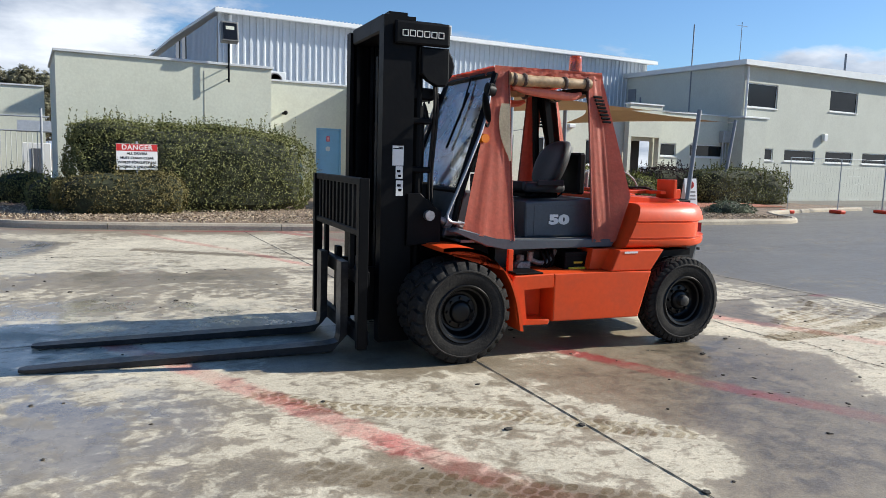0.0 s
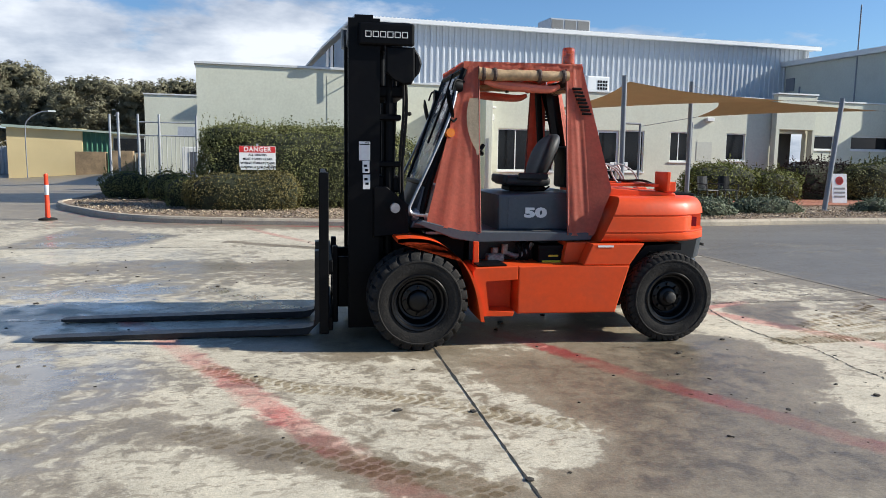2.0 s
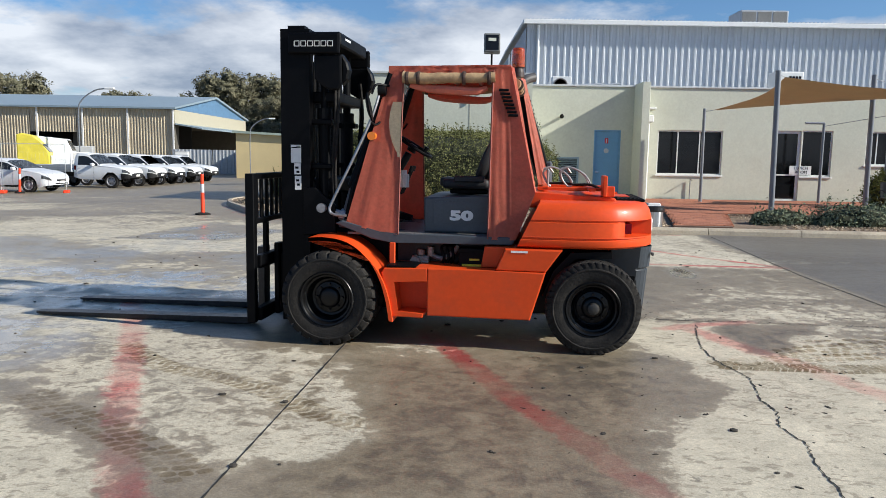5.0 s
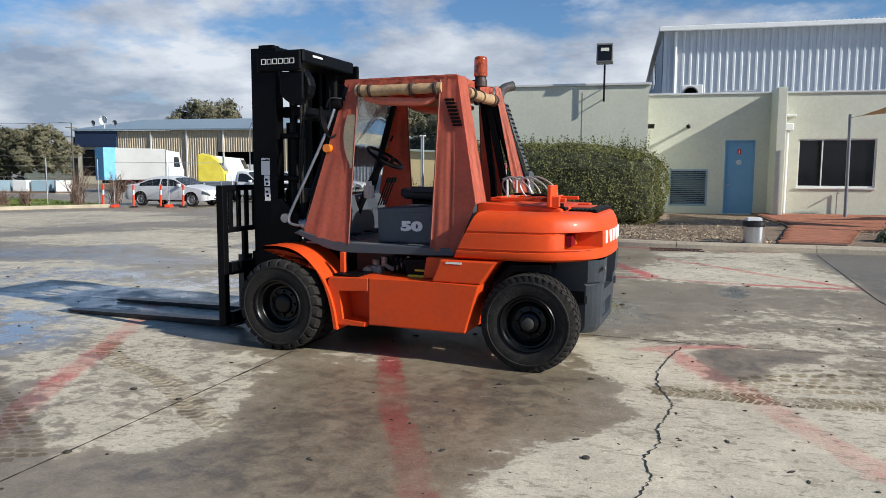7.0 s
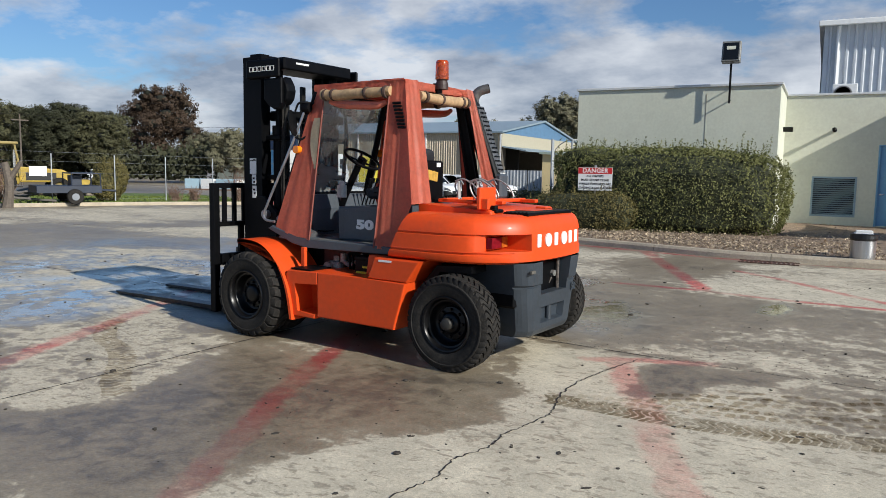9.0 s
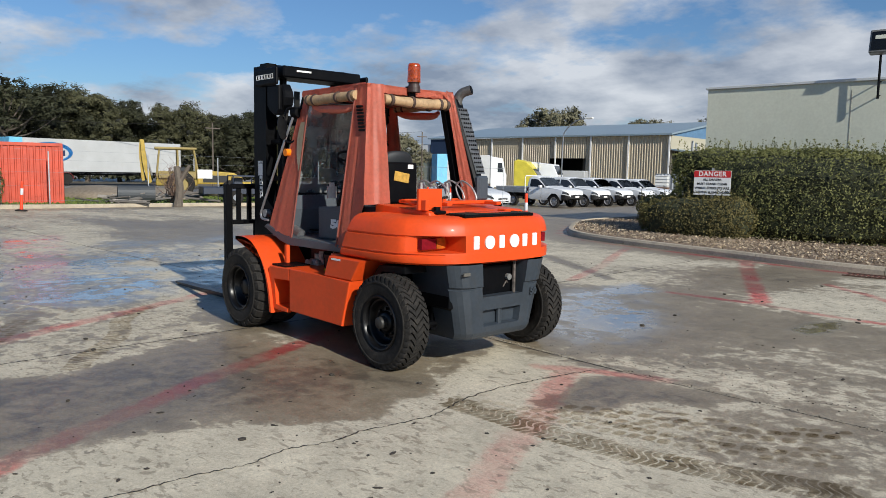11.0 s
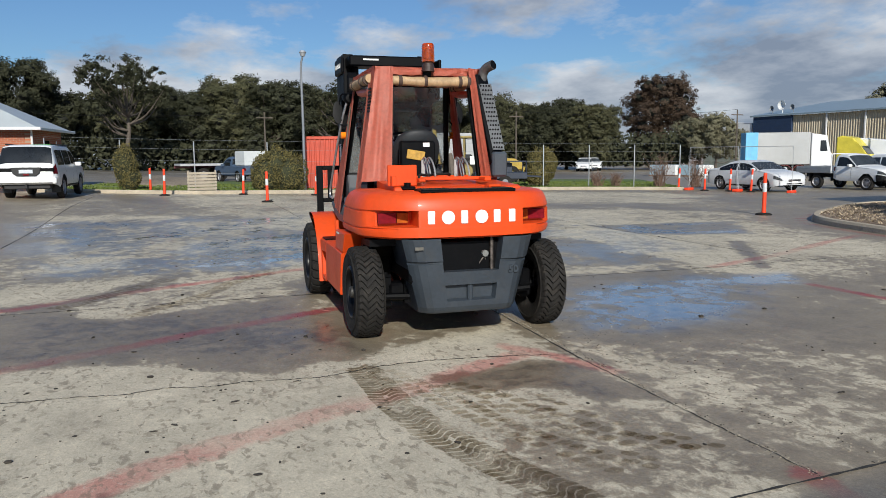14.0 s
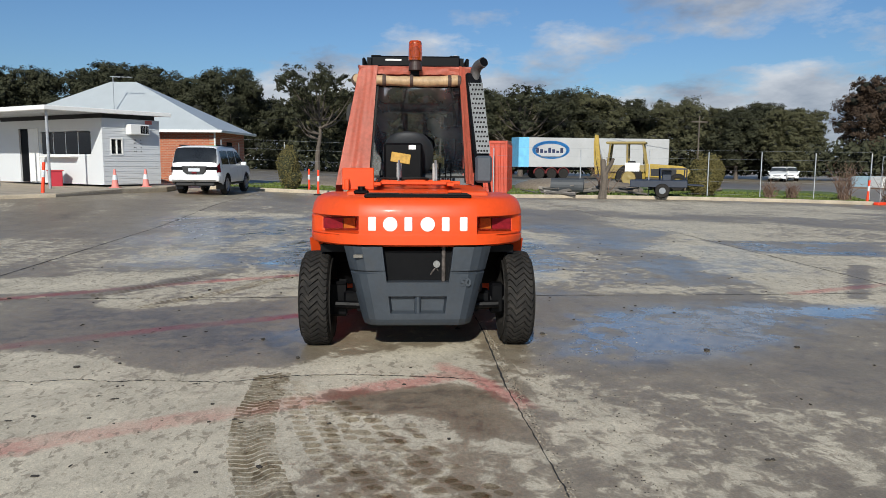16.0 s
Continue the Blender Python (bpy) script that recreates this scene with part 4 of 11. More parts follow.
for shade, label, count in ((surface("pale_grit", (0.36, 0.32, 0.25), 0.9, vary=0.3), "pale grit strewn along the joint", 900), (surface("dark_grit", (0.07, 0.06, 0.048), 0.9, vary=0.3), "dark grit strewn along the joint", 500)):
    bm = fresh()
    for _ in range(count):
        x = rng.uniform(4.6, 9.0)
        y = 6.80 - 0.10 * (x - 4.9) + rng.gauss(0.0, 0.02) if rng.random() < 0.4 else 6.75 + rng.expovariate(2.4)
        s = rng.choice((0.0016, 0.002, 0.0026, 0.0036))
        bmesh.ops.create_cube(bm, size=s * 2, matrix=Matrix.Translation((x, y, s * 0.5)) @ Matrix.Rotation(rng.uniform(0, 3), 4, "Z") @ Matrix.Diagonal((rng.uniform(0.8, 1.6), rng.uniform(0.7, 1.2), 0.6, 1)))
    solid("grit", bm, shade, label, "grit", kind="stuff")

# ---------------------------------------------------------------- kerb, bed, paving
KERB_LINE = [(-2.75, 30.0), (-2.8, 27.0), (-3.05, 24.6), (-3.15, 23.2), (-2.75, 21.7), (-2.1, 20.35), (-1.2, 18.7), (-0.2, 17.65), (1.4, 16.93), (4.0, 16.15), (6.0, 15.55), (7.6, 15.35), (9.7, 15.3), (11.0, 15.2),
             (13.2, 15.05), (15.5, 15.15), (18.0, 15.0), (20.2, 14.9), (21.4, 15.5), (22.1, 16.7), (23.6, 17.9), (27.0, 18.7), (31.0, 19.2)]


def offset_line(line, d):
    out = []
    for k, p in enumerate(line):
        a, b = line[max(0, k - 1)], line[min(len(line) - 1, k + 1)]
        t = Vector((b[0] - a[0], b[1] - a[1])).normalized()
        out.append((p[0] - t.y * d, p[1] + t.x * d))
    return out


smooth_kerb = [(p.x, p.y) for p in curve_points([(x, y, 0) for x, y in KERB_LINE], 6)]
kerb = thing("kerb", "weathered concrete kerb round the garden bed", "kerb", kind="structure")
KERB_PROFILE = [(-0.01, 0.0), (0.0, 0.09), (0.035, 0.14), (0.15, 0.145), (0.165, 0.12), (0.165, 0.0)]
rings = [offset_line(smooth_kerb, d) for d, _ in KERB_PROFILE]
for start in range(0, len(smooth_kerb) - 1, 8):
    stop = min(start + 8, len(smooth_kerb) - 1)
    bm = fresh()
    rows = []
    for k in range(start, stop + 1):
        gap = 0.006 if k in (start, stop) else 0
        a, b = smooth_kerb[k], smooth_kerb[k + 1 if k < stop else k - 1]
        d = Vector((b[0] - a[0], b[1] - a[1], 0)).normalized() * gap
        rows.append([bm.verts.new(Vector((rings[j][k][0], rings[j][k][1], z)) + d) for j, (_, z) in enumerate(KERB_PROFILE)])
    for one, two in zip(rows, rows[1:]):
        for j in range(len(one) - 1):
            bm.faces.new((one[j], one[j + 1], two[j + 1], two[j]))
    bm.faces.new(rows[0])
    bm.faces.new(rows[-1])
    part("kerb_stone", bm, KERB, kerb)

inner = offset_line(smooth_kerb, 0.165)
bm = fresh()
# the bed: strips from the kerb back to the walls, gently uneven
cols = []
for x, y in inner:
    back = 35.5 if x < 6 else 27.5
    row = []
    for k in range(9):
        t = (k / 8) ** 1.6
        px, py = x + (max(x, -1.5 if x < 0 else x) - x) * t, y + (max(back, y + 0.5) - y) * t
        row.append(bm.verts.new((px, py, 0.115 + 0.05 * noise.noise((px * 0.6, py * 0.6, 0)) * (k > 0))))
    cols.append(row)
for one, two in zip(cols, cols[1:]):
    for k in range(8):
        bm.faces.new((one[k], one[k + 1], two[k + 1], two[k]))
solid("garden_bed", bm, MULCH, "bark-mulched garden bed behind the kerb", "garden bed", kind="structure")
rng = np.random.default_rng(8)
n = 24000
cx = rng.uniform(-2.6, 21, n)
front = np.interp(cx, [p[0] for p in inner[18:]], [p[1] for p in inner[18:]])
cy = front + rng.gamma(1.6, 1.5, n)
keep = (cy < 26.4) & ~((cx > 9.0) & (cx < 11.4) & (cy < 21)) & ~((cx > 11) & (cy > 19.6))
cx, cy = cx[keep], cy[keep]
me = scatter_mesh("mulch_chips", np.stack([cx, cy, np.full(len(cx), 0.155)], 1), np.tile([0.0, 0, 1], (len(cx), 1)), np.full(len(cx), 0.03), CHIPS, 0.45, rng, 0.45)
tagged(new("mulch_chips", me), "pale bark chips and gravel over the bed", "mulch", kind="stuff")


def in_path(x, y):
    edge = 9.0 + max(0, (y - 15.6)) * 0.24 if y < 20.4 else 10.2
    right = 10.35 + max(0, (y - 15.4)) * 0.33 if y < 19.6 else 26.5
    return y > 15.5 + 0.02 * abs(x) and edge < x < right and y < 26.4


paving = thing("paving", "red brick paved path in front of the offices", "paving", kind="structure")
bm = fresh()
prism(bm, [(9.05, 15.62), (10.3, 15.5), (11.7, 19.6), (26.5, 19.6), (26.5, 26.6), (10.25, 26.6), (10.2, 20.4)], "z", 0.05, 0.166)
part("bedding", bm, surface("paver_joint_sand", (0.16, 0.10, 0.07), 0.95), paving)
PIECES_LATER = []
brick_mesh = None
bm = fresh()
box(bm, -0.111, 0.111, -0.0535, 0.0535, 0, 0.03, 0.004, 1)
brick_mesh = finish("paver", bm, PAVER)
bm_rest = fresh()
count = 0
for iy in range(96):
    y = 15.55 + iy * 0.1145
    for ix in range(78):
        x = 8.95 + ix * 0.2265 + (iy % 2) * 0.113
        if not in_path(x, y) or not in_path(x - 0.12, y) or not in_path(x + 0.12, y):
            continue
        if y < 20.0 and count < 300:
            PIECES_LATER.append((brick_mesh, "paver", (x, y, 0.158 + 0.004 * noise.noise((x * 3, y * 3, 1))), paving))
            count += 1
        else:
            z = 0.187 + 0.004 * noise.noise((x * 3, y * 3, 1))
            vs = [bm_rest.verts.new((x + a * 0.111, y + b * 0.0535, z)) for a, b in ((-1, -1), (1, -1), (1, 1), (-1, 1))]
            low = [bm_rest.verts.new((v.co.x, v.co.y, z - 0.025)) for v in vs]
            bm_rest.faces.new(vs)
            for k in range(4):
                bm_rest.faces.new((vs[k], low[k], low[(k + 1) % 4], vs[(k + 1) % 4]))
rest = part("pavers", bm_rest, surface("far_brick_paver", (0.36, 0.135, 0.075), 0.85, vary=0.2, scale=2, island=0.18), paving)
rest["kind"] = "stuff"


# ---------------------------------------------------------------- buildings
def pierced(bm, lo, hi, z0, z1, depth0, depth1, holes, axis="x"):
    """A wall slab along x (or y) with openings right through it: holes are (from, to, z from, z to)."""
    cuts = sorted({lo, hi, *[h[k] for h in holes for k in (0, 1)]})
    levels = sorted({z0, z1, *[h[k] for h in holes for k in (2, 3)]})

    def opened(a, b):
        return any(h[0] < a < h[1] and h[2] < b < h[3] for h in holes)

    cells = {(i, j) for i in range(len(cuts) - 1) for j in range(len(levels) - 1) if not opened((cuts[i] + cuts[i + 1]) / 2, (levels[j] + levels[j + 1]) / 2)}
    cache = {}

    def vert(i, j, d):
        if (i, j, d) not in cache:
            p = (cuts[i], (depth0, depth1)[d], levels[j]) if axis == "x" else ((depth0, depth1)[d], cuts[i], levels[j])
            cache[i, j, d] = bm.verts.new(p)
        return cache[i, j, d]

    for i, j in cells:
        for d in (0, 1):
            bm.faces.new([vert(i, j, d), vert(i + 1, j, d), vert(i + 1, j + 1, d), vert(i, j + 1, d)])
        for (di, dj), ((a, b), (c, e)) in (((-1, 0), ((i, j), (i, j + 1))), ((1, 0), ((i + 1, j), (i + 1, j + 1))), ((0, -1), ((i, j), (i + 1, j))), ((0, 1), ((i, j + 1), (i + 1, j + 1)))):
            if (i + di, j + dj) not in cells:
                bm.faces.new([vert(a, b, 0), vert(c, e, 0), vert(c, e, 1), vert(a, b, 1)])
    return bm


def window_in(parent, x0, x1, z0, z1, y, splits=(), pane_mat=WINDOW, name="window", transom=None, sill=True, frame_mat=FRAME, fw=0.05):
    """A framed window in a wall that faces -y: frame proud of the opening, sill, and one pane between each two bars."""
    win = new(name)
    win.parent = parent
    for a, b, c, d in ((x0, x1, z0, z0 + fw), (x0, x1, z1 - fw, z1), (x0, x0 + fw, z0 + fw, z1 - fw), (x1 - fw, x1, z0 + fw, z1 - fw)):
        part("frame_bar", box(fresh(), a, b, y + 0.05, y + 0.11, c, d), frame_mat, win)
    for s in splits:
        part("frame_bar", box(fresh(), s - 0.02, s + 0.02, y + 0.055, y + 0.105, z0 + fw, z1 - fw), frame_mat, win)
    if transom:
        part("frame_bar", box(fresh(), x0 + fw, x1 - fw, y + 0.055, y + 0.105, transom - 0.025, transom + 0.025), frame_mat, win)
    edges = [x0 + fw, *splits, x1 - fw]
    for a, b in zip(edges, edges[1:]):
        bm = fresh()
        box(bm, a - 0.012, b + 0.012, y + 0.075, y + 0.085, z0 + fw - 0.01, z1 - fw + 0.01)
        part("pane", bm, pane_mat, win)
    if sill:
        bm = fresh()
        box(bm, x0 - 0.04, x1 + 0.04, y - 0.05, y + 0.06, z0 - 0.06, z0 - 0.003, 0.006, 1)
        part("sill", bm, frame_mat, win)
    return win


def corrugated(bm, a, b, z0, z1, out, pitch=0.25, depth=0.035, cap=None):
    """A ribbed cladding sheet from a to b (x, y pairs), ribs upright, out: the way it faces. cap(t) may lift the top."""
    a, b = Vector((*a, 0)), Vector((*b, 0))
    d = b - a
    n = max(1, int(d.length / pitch))
    o = Vector((*out, 0)) * depth
    last = None
    for k in range(n):
        for t, h in ((0.0, 0), (0.56, 0), (0.66, 1), (0.90, 1)):
            s = (k + t) / n
            p = a + d * s + o * h
            top = cap(s) if cap else z1
            pair = (bm.verts.new((p.x, p.y, z0)), bm.verts.new((p.x, p.y, top)))
            if last:
                bm.faces.new((last[0], pair[0], pair[1], last[1]))
            last = pair
    return bm


MAIN_Y, PAR = 26.68, 4.2
office = thing("office_building", "long rendered single-storey office building with metal-capped parapet", "building")
HOLES = [(7.54, 8.74, 0.42, 1.61), (9.35, 10.24, 0.14, 2.61), (11.64, 14.03, 1.07, 2.69), (15.9, 16.9, 0.14, 2.73), (16.93, 18.05, 1.08, 2.75), (19.27, 20.2, 1.52, 2.74), (22.0, 22.95, 1.6, 2.74), (24.4, 26.1, 0.14, 2.79), (26.3, 27.65, 2.13, 2.75), (28.6, 30.95, 2.15, 2.76)]
bm = fresh()
pierced(bm, 6.62, 32.6, 0.0, PAR, MAIN_Y, MAIN_Y + 0.25, HOLES)
part("wall", bm, RENDER, office, "cream rendered wall")
bm = fresh()
box(bm, 6.60, 32.7, MAIN_Y - 0.05, MAIN_Y + 0.30, PAR + 0.002, PAR + 0.07, 0.01, 1)
part("parapet_cap", bm, CAP, office)
bm = fresh()
box(bm, 6.7, 32.6, MAIN_Y + 0.26, 34.35, PAR - 0.45, PAR - 0.35)
part("flat_roof", bm, CAP, office)
bm = fresh()
box(bm, 10.72, 11.0, MAIN_Y - 1.15, MAIN_Y - 0.002, 0.0, PAR + 0.1, 0.01, 1)
part("fin_wall", bm, RENDER, office, "narrow projecting fin wall")
bm = fresh()
box(bm, 24.2, 26.25, MAIN_Y - 0.35, MAIN_Y - 0.053, 2.95, PAR + 0.22, 0.01, 1)
box(bm, 24.2, 24.38, MAIN_Y - 0.35, MAIN_Y - 0.053, 0.0, 2.95)
box(bm, 26.12, 26.25, MAIN_Y - 0.35, MAIN_Y - 0.053, 0.0, 2.95)
part("porch", bm, RENDER, office, "projecting entrance surround")
bm = fresh()
box(bm, 24.15, 26.3, MAIN_Y - 0.40, MAIN_Y - 0.02, PAR + 0.222, PAR + 0.29, 0.01, 1)
part("porch_cap", bm, CAP, office)
bm = fresh()
box(bm, 24.4, 26.1, MAIN_Y + 0.9, MAIN_Y + 0.95, 0.1, 2.9)
part("entrance_back", bm, surface("dark_entry", (0.07, 0.068, 0.06), 0.7), office)
bm = fresh()
box(bm, 31.2, 32.9, MAIN_Y - 1.0, MAIN_Y - 0.004, 0.0, PAR - 0.06, 0.01, 1)
part("side_wall", bm, RENDER_GREY, office, "projecting end wall beside the two-storey block")
bm = fresh()
box(bm, 31.1, 33.0, MAIN_Y - 1.06, MAIN_Y + 0.1, PAR - 0.058, PAR + 0.03, 0.01, 1)
part("parapet_cap", bm, CAP, office)
# block that stands forward
bm = fresh()
pierced(bm, 0.75, 6.62, 0.0, 4.2, 23.2, 23.45, [])
part("wall", bm, RENDER, office, "blank rendered wall of the projecting block")
part("wall", box(fresh(), 6.37, 6.62, 23.452, MAIN_Y + 0.24, 0.0, 4.198), RENDER, office)
part("wall", box(fresh(), 0.75, 1.0, 23.452, 28.0, 0.0, 4.198), RENDER, office)
part("wall", box(fresh(), 1.002, 6.5, 27.75, 28.0, 0.0, 4.198), RENDER, office)
bm = fresh()
box(bm, 0.70, 6.68, 23.14, 23.5, 4.202, 4.28, 0.01, 1)
box(bm, 6.32, 6.68, 23.502, MAIN_Y - 0.052, 4.202, 4.28, 0.01, 1)
box(bm, 0.70, 1.05, 23.502, 28.05, 4.202, 4.28, 0.01, 1)
part("parapet_cap", bm, CAP, office)
bm = fresh()
box(bm, 1.002, 6.365, 23.46, 27.74, 3.9, 4.0)
part("flat_roof", bm, CAP, office)
bm = fresh()
box(bm, -1.9, 0.748, 36.2, 36.45, 0.0, 4.15)
box(bm, -1.9, -1.65, 36.452, 37.6, 0.0, 4.15)
part("wall", bm, RENDER, office, "rear rendered wall of the office block")
bm = fresh()
box(bm, -1.95, 0.75, 36.15, 36.5, 4.152, 4.22, 0.01, 1)
part("parapet_cap", bm, CAP, office)
bm = fresh()
box(bm, 4.615, 4.63, 23.192, 23.21, 0.2, 4.0)
part("control_joint", bm, surface("render_joint", (0.3, 0.28, 0.23), 0.9), office)
# louvre
bm = fresh()
for a, b, c, d in ((7.50, 8.78, 0.38, 0.44), (7.50, 8.78, 1.59, 1.65), (7.50, 7.56, 0.44, 1.59), (8.72, 8.78, 0.44, 1.59)):
    box(bm, a, b, MAIN_Y - 0.02, MAIN_Y + 0.1, c, d)
louvre = part("louvre_vent", bm, LOUVRE, office, "blue-grey louvred wall vent")
for k in range(17):
    z = 0.47 + k * 0.067
    bm = fresh()
    box(bm, 7.56, 8.72, -0.035, 0.035, -0.004, 0.004, m=Matrix.Translation((0, MAIN_Y + 0.045, z)) @ Matrix.Rotation(radians(-38), 4, "X"))
    part("slat", bm, LOUVRE, louvre)
bm = fresh()
box(bm, 7.5, 8.8, MAIN_Y + 0.2, MAIN_Y + 0.24, 0.4, 1.65)
part("vent_back", bm, BLACK, louvre)
# blue door
bm = fresh()
for a, b, c, d in ((9.31, 10.28, 2.60, 2.65), (9.31, 9.36, 0.12, 2.60), (10.23, 10.28, 0.12, 2.60)):
    box(bm, a, b, MAIN_Y - 0.015, MAIN_Y + 0.13, c, d, 0.004, 1)
door = part("blue_door", bm, BLUE_DOOR, office, "sky-blue steel service door, closed")
bm = fresh()
box(bm, 9.365, 10.225, MAIN_Y + 0.05, MAIN_Y + 0.09, 0.14, 2.595, 0.005, 1)
part("door_leaf", bm, BLUE_DOOR, door)
bm = fresh()
box(bm, 9.72, 9.84, MAIN_Y + 0.042, MAIN_Y + 0.049, 2.17, 2.36)
part("red_notice", bm, surface("red_notice", (0.55, 0.02, 0.03), 0.5), door, "small red notice")
bm = fresh()
box(bm, 9.765, 9.795, MAIN_Y + 0.037, MAIN_Y + 0.042, 2.2, 2.33)
part("notice_mark", bm, LETTER, door)
bm = fresh()
rod(bm, (9.43, MAIN_Y + 0.05, 1.12), (9.43, MAIN_Y - 0.02, 1.12), 0.025, n=10)
box(bm, 9.42, 9.55, MAIN_Y - 0.03, MAIN_Y - 0.01, 1.105, 1.135, 0.004, 1)
part("door_handle", bm, CHROME, door)
bm = fresh()
rod(bm, (9.78, MAIN_Y + 0.05, 1.90), (9.78, MAIN_Y + 0.04, 1.90), 0.09, n=14)
part("door_badge", bm, surface("pale_badge", (0.55, 0.58, 0.56), 0.5), door)
# windows and the glazed door
window_in(office, 11.64, 14.03, 1.07, 2.69, MAIN_Y, (12.4, 13.2))
window_in(office, 16.93, 18.05, 1.08, 2.75, MAIN_Y)
window_in(office, 19.27, 20.2, 1.52, 2.74, MAIN_Y, (19.7,))
window_in(office, 22.0, 22.95, 1.6, 2.74, MAIN_Y)
window_in(office, 26.3, 27.65, 2.13, 2.75, MAIN_Y)
window_in(office, 28.6, 30.95, 2.15, 2.76, MAIN_Y)
gdoor = window_in(office, 15.9, 16.9, 0.14, 2.73, MAIN_Y, (), WINDOW, "glazed_door", 1.12, False, fw=0.1)
bm = fresh()
box(bm, 16.55, 17.35, MAIN_Y + 0.02, MAIN_Y + 0.045, 1.14, 1.46)
notice = part("notice", bm, WHITE_PAINT, gdoor, "white notice on the glass with two printed words")
lettering("notice_text", "LUNCH\nROOM", 0.15, 0.002, pose(16.98, MAIN_Y + 0.016, 1.305, 90, 0, 0), BLACK, gdoor)
# pipes and fittings on the wall
bm = fresh()
rod(bm, (11.25, MAIN_Y - 0.08, 0.1), (11.25, MAIN_Y - 0.08, 2.95), 0.06, n=12)
box(bm, 11.08, 11.42, MAIN_Y - 0.2, MAIN_Y - 0.003, 2.95, 3.2, 0.03, 2)
box(bm, 11.12, 11.5, MAIN_Y - 0.16, MAIN_Y - 0.003, 3.42, 3.5, 0.01, 1)
part("downpipe", bm, FRAME, office, "white downpipe with rainwater head")
bm = fresh()
rod(bm, (31.0, MAIN_Y - 0.1, 0.1), (31.0, MAIN_Y - 0.1, 2.9), 0.05, n=10)
rod(bm, (30.8, MAIN_Y - 0.1, 0.1), (30.8, MAIN_Y - 0.1, 2.9), 0.05, n=10)
box(bm, 30.6, 31.15, MAIN_Y - 0.3, MAIN_Y - 0.003, 2.9, 3.5, 0.02, 1)
part("meter_box", bm, GALV, office, "grey meter box with conduits")
bm = fresh()
rod(bm, (8.07, MAIN_Y, 3.1), (8.07, MAIN_Y - 0.33, 3.12), 0.05, n=12)
rod(bm, (8.07, MAIN_Y - 0.33, 3.12), (8.03, MAIN_Y - 0.36, 3.10), 0.075, n=12)
part("exhaust_stub", bm, BLACK, office, "short dark exhaust pipe")
bm = fresh()
prism(bm, [(25.4, 3.15), (25.75, 3.15), (25.75, 3.02)], "x", 6.622, 6.9)
part("wall_light", bm, BLACK, office)
bm = fresh()
box(bm, 20.9, 21.25, MAIN_Y - 0.16, MAIN_Y - 0.003, 3.2, 3.36, 0.02, 1)
part("wall_light", bm, FRAME, office)
bm = fresh()
box(bm, 20.55, 21.3, MAIN_Y - 0.012, MAIN_Y - 0.003, 1.55, 2.35)
part("patched_render", bm, RENDER_GREY, office)
for x in (12.9, 21.6):
    bm = fresh()
    rod(bm, (x, MAIN_Y - 0.06, 0.1), (x, MAIN_Y - 0.06, 0.9), 0.02, n=8)
    rod(bm, (x, MAIN_Y - 0.06, 0.9), (x - 0.0, MAIN_Y - 0.25, 0.88), 0.02, n=8)
    part("tap", bm, STEEL, office)

# tall clad shed behind
SHED_Y = 34.4
factory = thing("clad_shed", "tall pale-grey ribbed steel shed with white roof edge", "building")
bm = fresh()
corrugated(bm, (7.5, SHED_Y), (32.9, SHED_Y), 3.7, 7.75, (0, -1), 0.3, 0.05)
part("front_cladding", bm, SHEET, factory)
bm = fresh()
corrugated(bm, (7.5, SHED_Y + 22), (7.5, SHED_Y), 3.7, 7.6, (-1, 0), 0.3, 0.04)
part("side_cladding", bm, SHEET, factory)
bm = fresh()
prism(bm, [(SHED_Y - 0.35, 7.72), (SHED_Y - 0.35, 7.86), (SHED_Y + 11, 8.02), (SHED_Y + 22.3, 7.86), (SHED_Y + 22.3, 7.72), (SHED_Y + 11, 7.88)], "x", 7.3, 33.3)
roof = part("roof", bm, CAP, factory)
bm = fresh()
box(bm, 7.28, 33.32, SHED_Y - 0.5, SHED_Y - 0.353, 7.66, 7.86, 0.02, 1)
part("gutter", bm, WHITE_PAINT, factory)
bm = box(fresh(), 0, 0.05, SHED_Y - 0.48, SHED_Y - 0.30, 7.862, 7.90)
rib_mesh = finish("roof_rib", bm, CAP, False)
for k in range(140):
    rib = new("roof_rib", rib_mesh)
    rib.parent, rib.location = factory, (7.4 + k * 0.185, 0, 0)
for x in (8.0, 32.6):
    bm = fresh()
    rod(bm, (x, SHED_Y - 0.12, 4.0), (x, SHED_Y - 0.12, 7.65), 0.07, n=10)
    part("downpipe", bm, WHITE_PAINT, factory)
for k, y in enumerate((SHED_Y + 7.2, SHED_Y + 9.0)):
    bm = fresh()
    box(bm, 7.43, 7.49, y, y + 1.0, 6.2, 7.6)
    part("window", bm, WINDOW, factory)
# things on the roofs
bm = fresh()
box(bm, 17.9, 20.2, SHED_Y + 1.6, SHED_Y + 3.2, 7.9, 8.8, 0.03, 1)
unit = solid("roof_plant", bm, GALV, "grey louvred plant box on the shed roof", "plant box")
for k in range(3):
    bm = fresh()
    box(bm, 17.98 + k * 0.74, 18.64 + k * 0.74, SHED_Y + 1.585, SHED_Y + 1.602, 8.0, 8.72)
    part("panel", bm, surface("dark_louvre_panel", (0.16, 0.16, 0.155), 0.6), unit)
bm = fresh()
box(bm, 18.2, 19.4, 32.2, 33.2, 4.0, 5.5, 0.06, 2)
ac = solid("evaporative_cooler", bm, FRAME, "cream evaporative cooler with grille on the office roof", "air conditioner")
